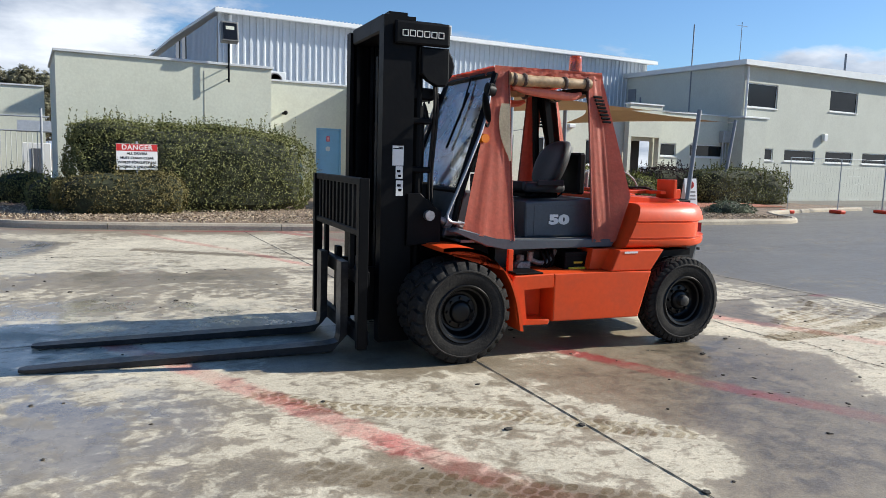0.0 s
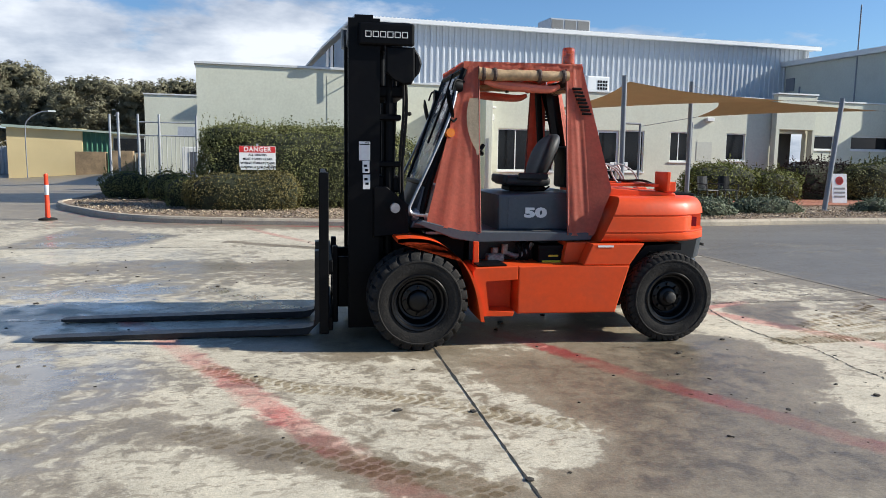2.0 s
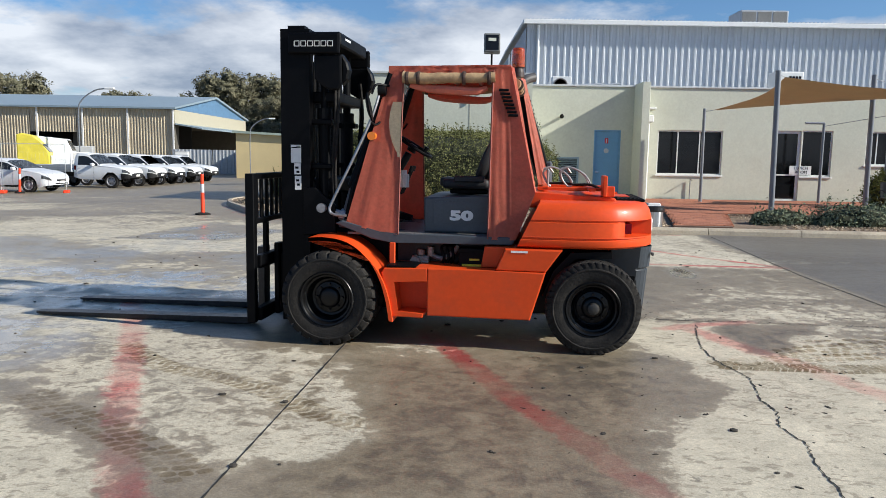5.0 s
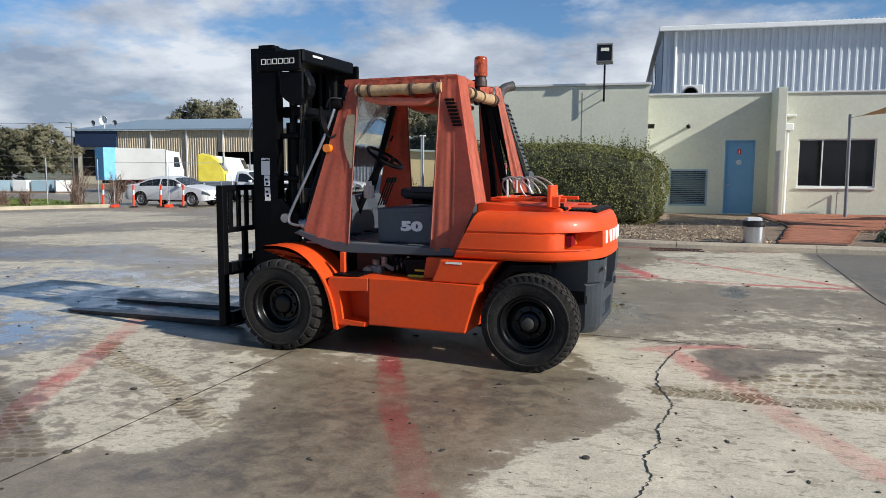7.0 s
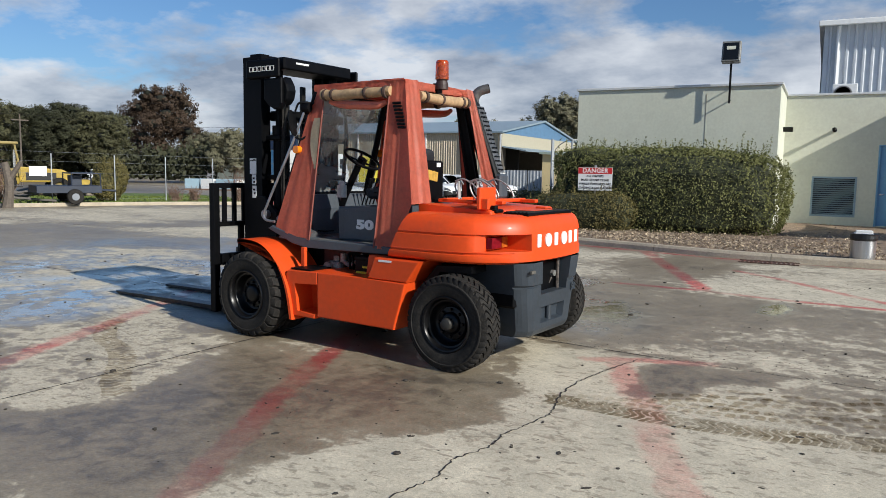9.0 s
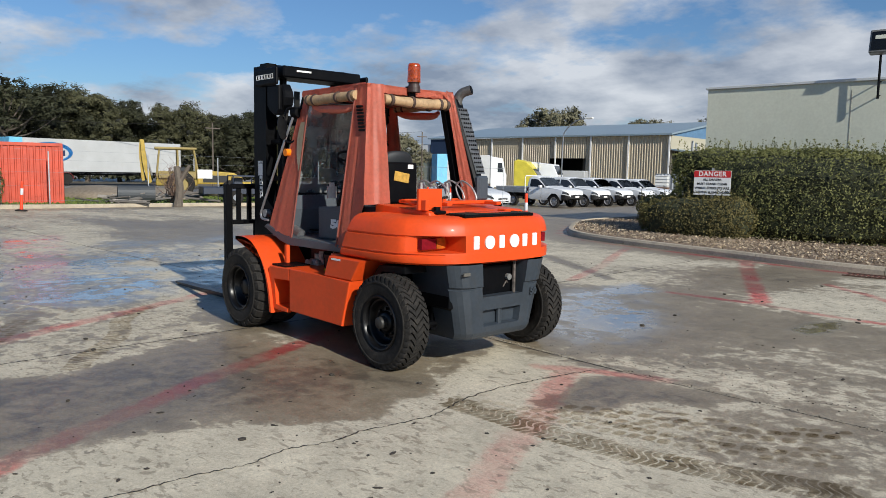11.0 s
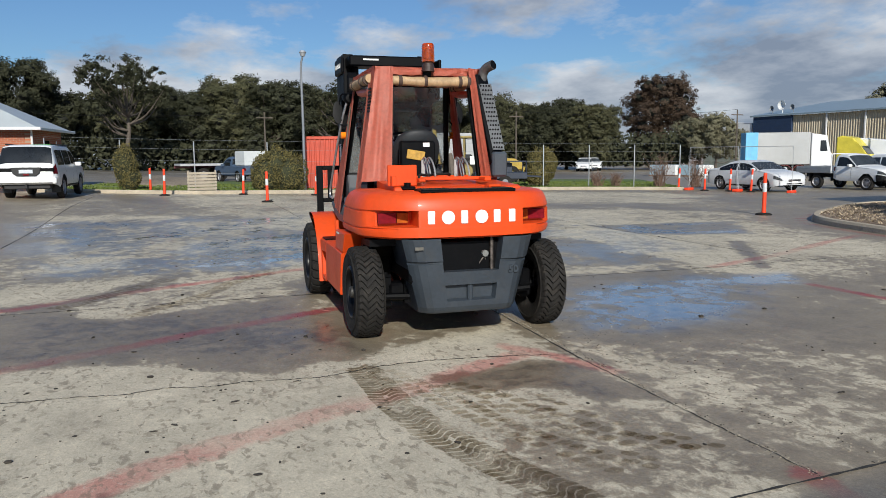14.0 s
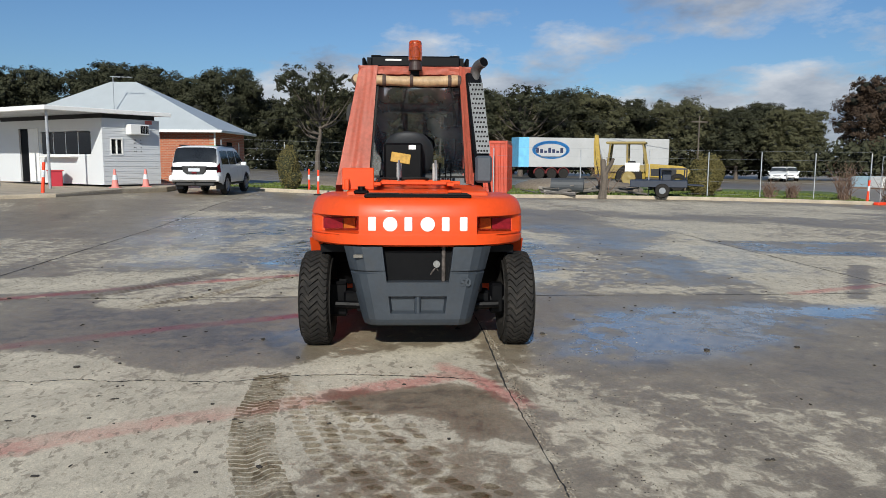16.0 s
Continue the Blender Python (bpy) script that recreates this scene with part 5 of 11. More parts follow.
for i in range(4):
    for j in range(5):
        bm = fresh()
        box(bm, 18.75 + i * 0.14, 18.85 + i * 0.14, 32.185, 32.202, 4.55 + j * 0.16, 4.66 + j * 0.16)
        part("grille_slot", bm, BLACK, ac)
bm = fresh()
box(bm, 7.9, 8.65, 28.2, 28.55, 3.9, 4.72, 0.03, 2)
ac2 = solid("split_condenser", bm, FRAME, "white condenser unit with round fan grille on the office roof", "air conditioner")
bm = fresh()
lathe(bm, [(0.28, 0), (0.28, -0.02), (0.24, -0.02), (0.24, 0.0)], (8.22, 28.2, 4.38), "y", 24)
for k in range(6):
    lathe(bm, [(0.04 + k * 0.036, -0.012), (0.05 + k * 0.036, -0.012)], (8.22, 28.2, 4.38), "y", 20)
part("fan_grille", bm, surface("grille_grey", (0.2, 0.2, 0.2), 0.6), ac2)
bm = fresh()
for x, r in ((9.0, 0.02), (9.6, 0.02)):
    rod(bm, (x - 0.4, 27.6, 4.30), (x + 0.8, 27.7, 4.42), 0.04, n=8)
box(bm, 9.3, 9.9, 27.5, 27.9, 3.95, 4.36, 0.02, 1)
solid("roof_pipework", bm, GALV, "grey pipes and duct on the office roof", "pipes")

# two-storey block
CY = 26.1
block = thing("two_storey_block", "two-storey grey-rendered office block with flat overhanging roof", "building")
holes = [(31.65, 34.1, 4.75, 5.95), (38.5, 41.0, 4.9, 6.05), (44.5, 47.0, 4.9, 6.05)] + [(a, b, 2.1, 2.72) for a, b in ((32.95, 34.1), (35.0, 37.6), (38.5, 41.0), (41.9, 44.4), (45.3, 47.8))]
bm = fresh()
pierced(bm, 31.4, 52.0, 0.0, 6.75, CY, CY + 0.25, holes)
box(bm, 31.4, 31.65, CY + 0.252, SHED_Y + 6, 4.0, 6.748)
part("wall", bm, RENDER_GREY, block)
for a, b, c, d in holes:
    window_in(block, a, b, c, d, CY, pane_mat=WINDOW)
bm = fresh()
prism(bm, [(31.1, 6.752), (31.1, 7.0), (52.4, 7.25), (52.4, 6.9), (52.0, 6.752)], "y", CY - 0.35, SHED_Y + 6.3)
part("roof", bm, CAP, block)
bm = fresh()
rod(bm, (31.62, CY - 0.08, 4.2), (31.62, CY - 0.08, 6.74), 0.06, n=8)
part("downpipe", bm, FRAME, block)
bm = fresh()
box(bm, 38.0, 38.3, CY - 0.2, CY - 0.003, 3.25, 3.65, 0.03, 1)
part("wall_light", bm, FRAME, block)
bm = fresh()
rod(bm, (31.38, 29.5, 4.2), (31.38, 29.5, 9.2), 0.035, n=6)
part("conduit", bm, POLE_GREY, block)
bm = fresh()
rod(bm, (31.38, 33.2, 4.3), (31.38, 33.2, 5.6), 0.05, n=6)
part("conduit", bm, POLE_GREY, block)
bm = fresh()
box(bm, 31.33, 31.395, 33.6, 34.2, 5.4, 6.1)
part("switch_box", bm, POLE_GREY, block)
bm = fresh()
rod(bm, (34.5, 29.0, 7.0), (34.5, 29.0, 9.6), 0.02, n=6)
rod(bm, (34.0, 29.0, 9.4), (35.0, 29.0, 9.4), 0.012, n=5)
part("aerial", bm, POLE_GREY, block)
bm = fresh()
rod(bm, (44.0, 29.0, 7.0), (44.0, 29.0, 8.8), 0.07, n=6)
part("vent_pipe", bm, POLE_GREY, block)

# floodlight on its pole
fl = thing("floodlight", "square floodlight on a dark pole above the blank wall", "floodlight", pose(5.28, 22.95, 3.7))
bm = fresh()
rod(bm, (0, 0, 0), (0, 0, 1.15), 0.03, n=8)
rod(bm, (0, 0, 0.1), (0, 0.26, 0.1), 0.02, n=6)
rod(bm, (0, 0, 0.45), (0, 0.26, 0.45), 0.02, n=6)
part("pole", bm, BLACK, fl)
bm = fresh()
box(bm, -0.25, 0.25, -0.12, 0.12, -0.3, 0.3, 0.02, 1, m=Matrix.Translation((0, -0.05, 1.42)) @ Matrix.Rotation(radians(-12), 4, "X"))
head = part("lamp_head", bm, surface("grey_lamp_case", (0.17, 0.17, 0.16), 0.5), fl)
bm = fresh()
box(bm, -0.2, 0.2, -0.135, -0.122, -0.24, 0.24, m=Matrix.Translation((0, -0.05, 1.42)) @ Matrix.Rotation(radians(-12), 4, "X"))
part("lamp_glass", bm, WINDOW, head)
bm = fresh()
box(bm, -0.12, 0.12, -0.142, -0.136, 0.04, 0.14, m=Matrix.Translation((0, -0.05, 1.42)) @ Matrix.Rotation(radians(-12), 4, "X"))
part("reflector", bm, surface("pale_reflector", (0.6, 0.6, 0.5), 0.3), head)


# ---------------------------------------------------------------- forklift
# own axes: x towards the rear, y across, z up; the origin lies on the ground below the front axle
forklift = thing("forklift", "orange and grey five-tonne diesel forklift with faded red cab curtains, parked", "forklift", pose(3.0, 6.407, 0, 0, 0, -7.0))


def tyre_mesh(bm, cu, cy, cz, radius, y0, y1, rim, lugs, wavy):
    """One skin for the whole tyre: sidewalls with a rib, and a tread whose grooves are pressed into it, lug by lug."""
    w, mid = y1 - y0, (y0 + y1) / 2
    swell = (radius + rim) / 2
    # radius, distance in from the sidewall, share of the groove's depth
    half = [(rim - 0.006, 0.055, 0), (rim + 0.012, 0.024, 0), (rim + 0.030, 0.010, 0), (rim + 0.055, 0.001, 0), (swell, -0.005, 0), (swell + 0.022, -0.004, 0), (swell + 0.027, -0.009, 0), (swell + 0.036, -0.008, 0), (swell + 0.041, -0.002, 0), (radius - 0.062, 0.003, 0.0), (radius - 0.050, 0.006, 0.5), (radius - 0.030, 0.010, 1), (radius - 0.013, 0.018, 1), (radius - 0.006, 0.034, 1), (radius - 0.003, 0.056, 1), (radius - 0.001, 0.085, 1)]
    rows = [(r, y0 + d, g) for r, d, g in half] + [(radius, mid, 1.0 if wavy else 0.0)] + [(r, y1 - d, g) for r, d, g in half[::-1]]
    pitch = 2 * math.pi / lugs
    steps = ((0.0, 1), (0.20, 1), (0.27, 0), (0.60, 0), (0.93, 0)) if wavy else ((0.0, 1), (0.17, 1), (0.24, 0), (0.60, 0), (0.94, 0))
    rings = []
    for r, y, g in rows:
        v = (y - mid) / (w / 2)
        if wavy:
            turn = pitch * 0.55 * math.sin(v * 6.5)
        else:
            turn = pitch * 0.25 * max(-1.0, min(1.0, v * 5)) + pitch * 0.35 * abs(v)
        if g == 0:
            turn = 0.0 if abs(v) > 0.8 else turn
        ring = []
        for k in range(lugs):
            for f, low in steps:
                a = (k + f) * pitch + turn * (1 if g else 0)
                rr = r - (0.020 if wavy else 0.026) * g * low
                ring.append(bm.verts.new((cu + rr * math.cos(a), y, cz + rr * math.sin(a))))
        rings.append(ring)
    n = len(rings[0])
    for one, two in zip(rings, rings[1:]):
        for k in range(n):
            bm.faces.new((one[k], one[(k + 1) % n], two[(k + 1) % n], two[k]))
    return bm


RIM = surface("black_rim_enamel", (0.004, 0.004, 0.0045), 0.33, vary=0.35, scale=10, spec=0.30, bump=0.0)

HUB = surface("dull_hub", (0.030, 0.028, 0.025), 0.5, 0.2)


def wheel(name, cu, cz, radius, y0, y1, outer, rim, lugs, hub_out, steer):
    """outer: the side that faces away from the truck, -1 or 1."""
    bm = fresh()
    tyre_mesh(bm, cu, (y0 + y1) / 2, cz, radius, y0, y1, rim, lugs, steer)
    tyre = part("tyre", bm, RUBBER, None, "black lugged pneumatic tyre", smooth=True)
    face = y0 if outer < 0 else y1
    inn = y1 if outer < 0 else y0
    s = -outer
    bm = fresh()
    # flange, well, dished disc and the raised hub in the middle
    prof = [(rim + 0.022, 0.026), (rim + 0.027, 0.010), (rim + 0.018, 0.000), (rim + 0.006, 0.004), (rim - 0.004, 0.020), (rim - 0.008, 0.046), (rim - 0.022, 0.050), (rim - 0.028, 0.060), (rim - 0.036, hub_out + 0.020), (rim - 0.052, hub_out + 0.042), (0.142, hub_out + 0.046), (0.133, hub_out + 0.030), (0.094, hub_out + 0.022), (0.086, hub_out + 0.002), (0.076, hub_out - 0.010), (0.052, hub_out - 0.016), (0.0, hub_out - 0.018)]
    lathe(bm, [(r, s * h) for r, h in prof], (cu, face, cz), "y", 48, False)
    rimo = part("rim", bm, RIM, None, "glossy black steel rim", smooth=True)
    nuts = []
    for k in range(8):
        t = 2 * math.pi * k / 8
        a, b = cu + 0.113 * math.cos(t), cz + 0.113 * math.sin(t)
        nuts.append(part("wheel_nut", rod(fresh(), (a, face + s * (hub_out + 0.04), b), (a, face + s * (hub_out + 0.002), b), 0.013, n=6), RIM, None))
    if steer:
        bm = fresh()
        lathe(bm, [(0.056, s * (hub_out - 0.012)), (0.052, s * (hub_out - 0.05)), (0.046, s * (hub_out - 0.066)), (0.030, s * (hub_out - 0.073)), (0.0, s * (hub_out - 0.074))], (cu, face, cz), "y", 24)
        cap_ob = part("hub_cap", bm, HUB, None, "dull round hub cap", smooth=True)
    w = new(name)
    w.parent = forklift
    for o in [tyre, rimo] + nuts + ([cap_ob] if steer else []):
        o.parent = w
    return w


FA, RA, FR, RR = 0.105, 2.354, 0.412, 0.400
for side in (-1, 1):
    for a, b in ((0.80, 1.055), (0.52, 0.775)):
        wheel("front_wheel", FA, FR - 0.006, FR, *sorted((side * a, side * b)), side, 0.212, 25, 0.085, False)
    wheel("rear_wheel", RA, RR - 0.008, RR, *sorted((side * 0.715, side * 0.955)), side, 0.205, 42, 0.070, True)
bm = fresh()
rod(bm, (FA, -0.55, FR), (FA, 0.55, FR), 0.13, n=16)
part("axle", bm, BLACK, forklift)
bm = fresh()
rod(bm, (RA, -0.76, RR - 0.02), (RA, 0.76, RR - 0.02), 0.055, n=12)
box(bm, RA - 0.09, RA + 0.09, -0.62, 0.62, RR - 0.10, RR + 0.06, 0.02, 1)
for s in (-1, 1):
    box(bm, RA - 0.06, RA + 0.06, s * 0.62, s * 0.74, RR - 0.14, RR + 0.12, 0.02, 1)
    rod(bm, (RA + 0.14, s * 0.2, RR - 0.06), (RA + 0.14, s * 0.68, RR - 0.04), 0.03, n=8)
part("steer_axle", bm, BLACK, forklift, "black steering axle with rods")

# chassis rails under the body
bm = fresh()
box(bm, 0.45, 2.1, -0.5, 0.5, 0.24, 0.60, 0.02, 1)
box(bm, -0.25, 0.6, -0.44, 0.44, 0.24, 0.9, 0.02, 1)
box(bm, 1.9, 2.75, -0.52, 0.52, 0.50, 0.86, 0.02, 1)
part("chassis", bm, BLACK, forklift, "black chassis frame")

for s in (-1, 1):
    def Y(v):
        return s * v

    # side tank with its slanted rear end
    bm = fresh()
    lo, hi = sorted((Y(0.958), Y(0.46)))
    prism(bm, [(0.958, 0.280), (1.834, 0.276), (1.953, 0.684), (1.50, 0.687), (0.958, 0.690)], "y", lo, hi, 0.012)
    part("side_tank", bm, ORANGE, forklift)
    # step pocket in front of the tank: thin walls round a recess
    bm = fresh()
    prism(bm, [(0.625, 0.262), (0.92, 0.258), (0.93, 0.30), (0.70, 0.305), (0.665, 0.57), (0.957, 0.572), (0.957, 0.690), (0.585, 0.68), (0.56, 0.64)], "y", lo, hi, 0.008, 1)
    lo2, hi2 = sorted((Y(0.74), Y(0.50)))
    prism(bm, [(0.63, 0.29), (0.95, 0.29), (0.95, 0.575), (0.63, 0.575)], "y", lo2, hi2)
    part("step", bm, ORANGE, forklift, "orange foot step recessed before the tank")
    bm = fresh()
    box(bm, 0.60, 0.86, *sorted((Y(0.94), Y(0.66))), 0.688, 0.702, 0.004, 1)
    part("tread_plate", bm, BLACK, forklift)
    # front mudguard: a curved plate over the wheel
    bm = fresh()
    arc = [(-0.07, 0.925), (0.05, 0.932), (0.20, 0.915), (0.32, 0.865), (0.43, 0.775), (0.51, 0.665), (0.57, 0.53), (0.61, 0.38), (0.635, 0.225)]
    arc = [(p.x, p.z) for p in curve_points([(a, 0, b) for a, b in arc], 4)]
    inner_arc = []
    for k, (a, b) in enumerate(arc):
        p, q = arc[max(0, k - 1)], arc[min(len(arc) - 1, k + 1)]
        d = Vector((q[0] - p[0], q[1] - p[1])).normalized()
        inner_arc.append((a - d.y * -0.032 * -1, b - d.x * 0.032))
    prism(bm, arc + inner_arc[::-1], "y", *sorted((Y(0.99), Y(0.50))))
    part("mudguard", bm, ORANGE, forklift, smooth=True)
    # rear shoulder panel above the tank
    bm = fresh()
    prism(bm, [(1.535, 0.691), (1.955, 0.689), (2.085, 0.874), (1.612, 0.874)], "y", *sorted((Y(0.945), Y(0.55))), 0.01)
    prism(bm, [(1.40, 0.692), (1.537, 0.692), (1.612, 0.872), (1.43, 0.872)], "y", *sorted((Y(0.80), Y(0.55))), 0.006)
    part("side_panel", bm, ORANGE, forklift)
    bm = fresh()
    box(bm, 1.66, 1.80, *sorted((Y(0.947), Y(0.949))), 0.845, 0.862)
    part("sticker", bm, LETTER, forklift)
    # inner wing over the rear wheel
    bm = fresh()
    prism(bm, [(1.93, 0.45), (2.02, 0.68), (2.16, 0.84), (2.50, 0.86), (2.50, 0.80), (2.2, 0.79), (2.08, 0.66), (1.99, 0.45)], "y", *sorted((Y(0.80), Y(0.50))))
    part("wheel_arch", bm, BLACK, forklift)
    # sill of the cab floor
    bm = fresh()
    prism(bm, [(0.10, 1.03), (0.22, 0.99), (0.42, 0.905), (0.62, 0.875), (1.66, 0.882), (1.70, 0.955), (0.75, 0.952), (0.5, 0.96), (0.16, 1.06)], "y", *sorted((Y(0.755), Y(0.40))), 0.01, 1)
    part("floor_sill", bm, GREY, forklift, "dark grey cab floor sill")
    bm = fresh()
    box(bm, 0.60, 0.645, *sorted((Y(0.80), Y(0.76))), 0.68, 0.88, 0.004, 1)
    part("bracket", bm, ORANGE, forklift)

# engine bay
bm = fresh()
box(bm, 0.62, 1.60, -0.50, 0.50, 0.62, 0.88)
part("engine_bay", bm, surface("engine_bay_black", (0.010, 0.009, 0.009), 0.5, vary=0.4), forklift)
GRIMY = surface("grimy_alloy", (0.30, 0.27, 0.24), 0.5, 0.5, vary=0.4, scale=20)
for s in (-1, 1):
    bm = fresh()
    box(bm, 0.76, 0.92, *sorted((s * 0.515, s * 0.62)), 0.66, 0.75, 0.02, 2)
    rod(bm, (0.84, s * 0.56, 0.73), (0.84, s * 0.56, 0.80), 0.035, n=10)
    rod(bm, (0.93, s * 0.57, 0.745), (0.93, s * 0.57, 0.83), 0.03, n=10)
    rod(bm, (0.80, s * 0.62, 0.70), (0.80, s * 0.66, 0.70), 0.045, n=12)
    tube(bm, curve_points([(0.93, s * 0.57, 0.76), (1.03, s * 0.6, 0.73), (1.12, s * 0.6, 0.77), (1.18, s * 0.58, 0.84)], 5), 0.022, 8)
    part("pump_block", bm, GRIMY, forklift, "grimy alloy pump and fittings")
for s in (-1, 1):
    for k in range(3):
        bm = fresh()
        tube(bm, curve_points([(1.02 + 0.04 * k, s * 0.58, 0.66), (1.06 + 0.04 * k, s * 0.62, 0.74), (1.03 + 0.05 * k, s * 0.6, 0.83), (1.1 + 0.04 * k, s * 0.55, 0.86)], 5), 0.014, 7)
        part("engine_hose", bm, BLACK, forklift)
bm = fresh()
box(bm, 1.20, 1.44, -0.72, -0.55, 0.665, 0.825, 0.008, 1)
box(bm, 1.195, 1.445, -0.725, -0.545, 0.80, 0.84, 0.006, 1)
battery = part("battery", bm, BLACK, forklift, "black battery with a yellow base strip")
bm = fresh()
box(bm, 1.23, 1.40, -0.745, -0.722, 0.658, 0.705, 0.004, 1)
part("strip", bm, YELLOW, battery)
bm = fresh()
box(bm, 1.29, 1.38, -0.7215, -0.7205, 0.735, 0.752)
part("battery_mark", bm, YELLOW, battery)

# counterweight: plan outline carried up through its levels, grooves and lamp pockets pushed in
PLAN = [(1.70, -0.868), (2.05, -0.872), (2.30, -0.865), (2.48, -0.838), (2.535, -0.815), (2.545, -0.81), (2.64, -0.755), (2.72, -0.685), (2.79, -0.60), (2.835, -0.52), (2.858, -0.452), (2.86, -0.445), (2.875, -0.36), (2.888, -0.2), (2.892, 0.0)]
PLAN = [(a, b * 1.035) for a, b in PLAN]
PLAN = PLAN + [(a, -b) for a, b in PLAN[-2::-1]]
LEVELS = [(0.875, 0.10), (0.882, 0.045), (0.90, 0.012), (0.93, 0.0), (0.953, 0.0), (0.959, 0.012), (0.969, 0.012), (0.975, 0.0), (0.984, 0.001), (0.988, 0.001), (1.10, 0.004), (1.106, 0.016), (1.116, 0.016), (1.122, 0.006), (1.139, 0.008), (1.20, 0.025), (1.24, 0.05), (1.262, 0.085), (1.272, 0.14)]
bm = fresh()
grid = []
for z, inset in LEVELS:
    row = []
    for k, (a, b) in enumerate(PLAN):
        p, q = PLAN[max(0, k - 1)], PLAN[min(len(PLAN) - 1, k + 1)]
        d = Vector((q[0] - p[0], q[1] - p[1])).normalized()
        nrm = Vector((d.y, -d.x))
        if nrm.x * (a - 1.9) + nrm.y * b < 0:
            nrm = -nrm
        ins = inset
        if inset in (0.012, 0.016) and abs(b) < 0.7 and a > 2.6:
            ins = LEVELS[3][1] if inset == 0.012 else 0.005
        if 0.986 < z < 1.119 and ((5 <= k <= 10) or (5 <= len(PLAN) - 1 - k <= 10)):
            ins = 0.0
        lean = 0.19 * (z - 0.875) / 0.4 if k in (0, len(PLAN) - 1) else 0.0
        pocket = 0.986 < z < 1.119 and ((5 <= k <= 10) or (5 <= len(PLAN) - 1 - k <= 10))
        row.append(bm.verts.new((min(a, 2.60), b * 0.985, z) if pocket else (a - nrm.x * ins + lean, b - nrm.y * ins, z)))
    grid.append(row)
for a, b in zip(grid, grid[1:]):
    for k in range(len(PLAN) - 1):
        bm.faces.new((a[k], a[k + 1], b[k + 1], b[k]))
    bm.faces.new((a[-1], a[0], b[0], b[-1]))
bm.faces.new(grid[0])
bm.faces.new(grid[-1][::-1])
weight = part("counterweight", bm, ORANGE, forklift, "rounded orange counterweight with grooved sides", smooth=True)
for s in (-1, 1):
    for name, frm, to, material in (("tail_lamp", (2.64, 0.755), (2.64, 0.600), RED_LENS), ("indicator", (2.64, 0.594), (2.64, 0.50), ORANGE_LENS)):
        bm = fresh()
        a, b = Vector((2.630, s * frm[1], 0)), Vector((2.630, s * to[1], 0))
        d = (b - a).normalized()
        o = Vector((0.026, 0, 0))
        vs = []
        for z in (1.010, 1.094):
            vs.append([bm.verts.new(p + Vector((0, 0, z))) for p in (a - o, a + o, b + o, b - o)])
        for k in range(4):
            bm.faces.new((vs[0][k], vs[0][(k + 1) % 4], vs[1][(k + 1) % 4], vs[1][k]))
        bm.faces.new(vs[0])
        bm.faces.new(vs[1])
        part(name, bm, material, weight, "red tail lamp lens" if name == "tail_lamp" else "amber indicator lens")
# raised maker's marks: six plain white shapes across the back
for c, shape in ((-0.355, "bar"), (-0.215, "disc"), (-0.075, "bar"), (0.075, "disc"), (0.215, "bar"), (0.355, "bar")):
    u = 2.889 - 0.15 * c * c + 0.004
    z0, z1 = 1.008, 1.118
    bm = fresh()
    if shape == "disc":
        rod(bm, (u - 0.02, c, 1.063), (u + 0.006, c, 1.063), 0.056, n=24)
    else:
        box(bm, u - 0.02, u + 0.006, c - 0.031, c + 0.031, z0, z1, 0.008, 2)
    part("raised_mark", bm, LETTER, weight, "plain raised white mark")

DULL_CAP = surface("dull_grey_cap", (0.22, 0.22, 0.21), 0.5, 0.4, vary=0.2)
# grey lower counterweight with its radiator opening and draw slot
VS = [-0.60, -0.585, -0.56, -0.52, -0.45, -0.285, -0.245, -0.22, -0.05, 0.05, 0.22, 0.245, 0.285, 0.45, 0.52, 0.56, 0.585, 0.60]
ZS = [0.245, 0.252, 0.268, 0.30, 0.340, 0.348, 0.488, 0.496, 0.585, 0.60, 0.668, 0.676, 0.688, 0.696, 0.80, 0.885]
def lower_u(v, z):
    t = (0.885 - z) / 0.64
    half = 0.585 - 0.155 * t
    x = abs(v) / 0.60
    u = 2.862 - 0.03 * t - 0.11 * (max(0.0, x - 0.74) / 0.26) ** 2 - 0.035 * (max(0.0, 0.31 - z) / 0.065) ** 2
    # a groove runs across each shoulder, and the casting stands a little prouder above it
    if 0.67 < z < 0.692 and x > 0.5:
        u -= 0.014
    elif z > 0.692:
        u += 0.012
    return u, half
bm = fresh()
grid = []
for z in ZS:
    row = []
    for v in VS:
        u, half = lower_u(v, z)
        vv = v / 0.60 * half
        row.append((u, vv, z))
    grid.append(row)
front, deep = {}, {}
for i, row in enumerate(grid):
    for j, p in enumerate(row):
        front[i, j] = bm.verts.new(p)
cells_out = set()
for i in range(len(ZS) - 1):
    for j in range(len(VS) - 1):
        zc, vc = (ZS[i] + ZS[i + 1]) / 2, (VS[j] + VS[j + 1]) / 2
        opening = None
        if zc > 0.60 and abs(vc) < 0.285:
            opening = 0.42
        elif 0.348 < zc < 0.488 and abs(vc) < 0.285:
            opening = 0.09
        if opening is None:
            bm.faces.new((front[i, j], front[i, j + 1], front[i + 1, j + 1], front[i + 1, j]))
            continue
        cells_out.add((i, j, opening))
i0, ja, jb = ZS.index(0.348), VS.index(-0.285), VS.index(0.285)
ring = [front[i0, j] for j in range(ja, jb + 1)] + [front[i0 + 1, j] for j in range(jb, ja - 1, -1)]
back = [bm.verts.new(Vector((2.78, v.co.y * 0.93, 0.42 + (v.co.z - 0.42) * 0.8))) for v in ring]
bm.faces.new(back)
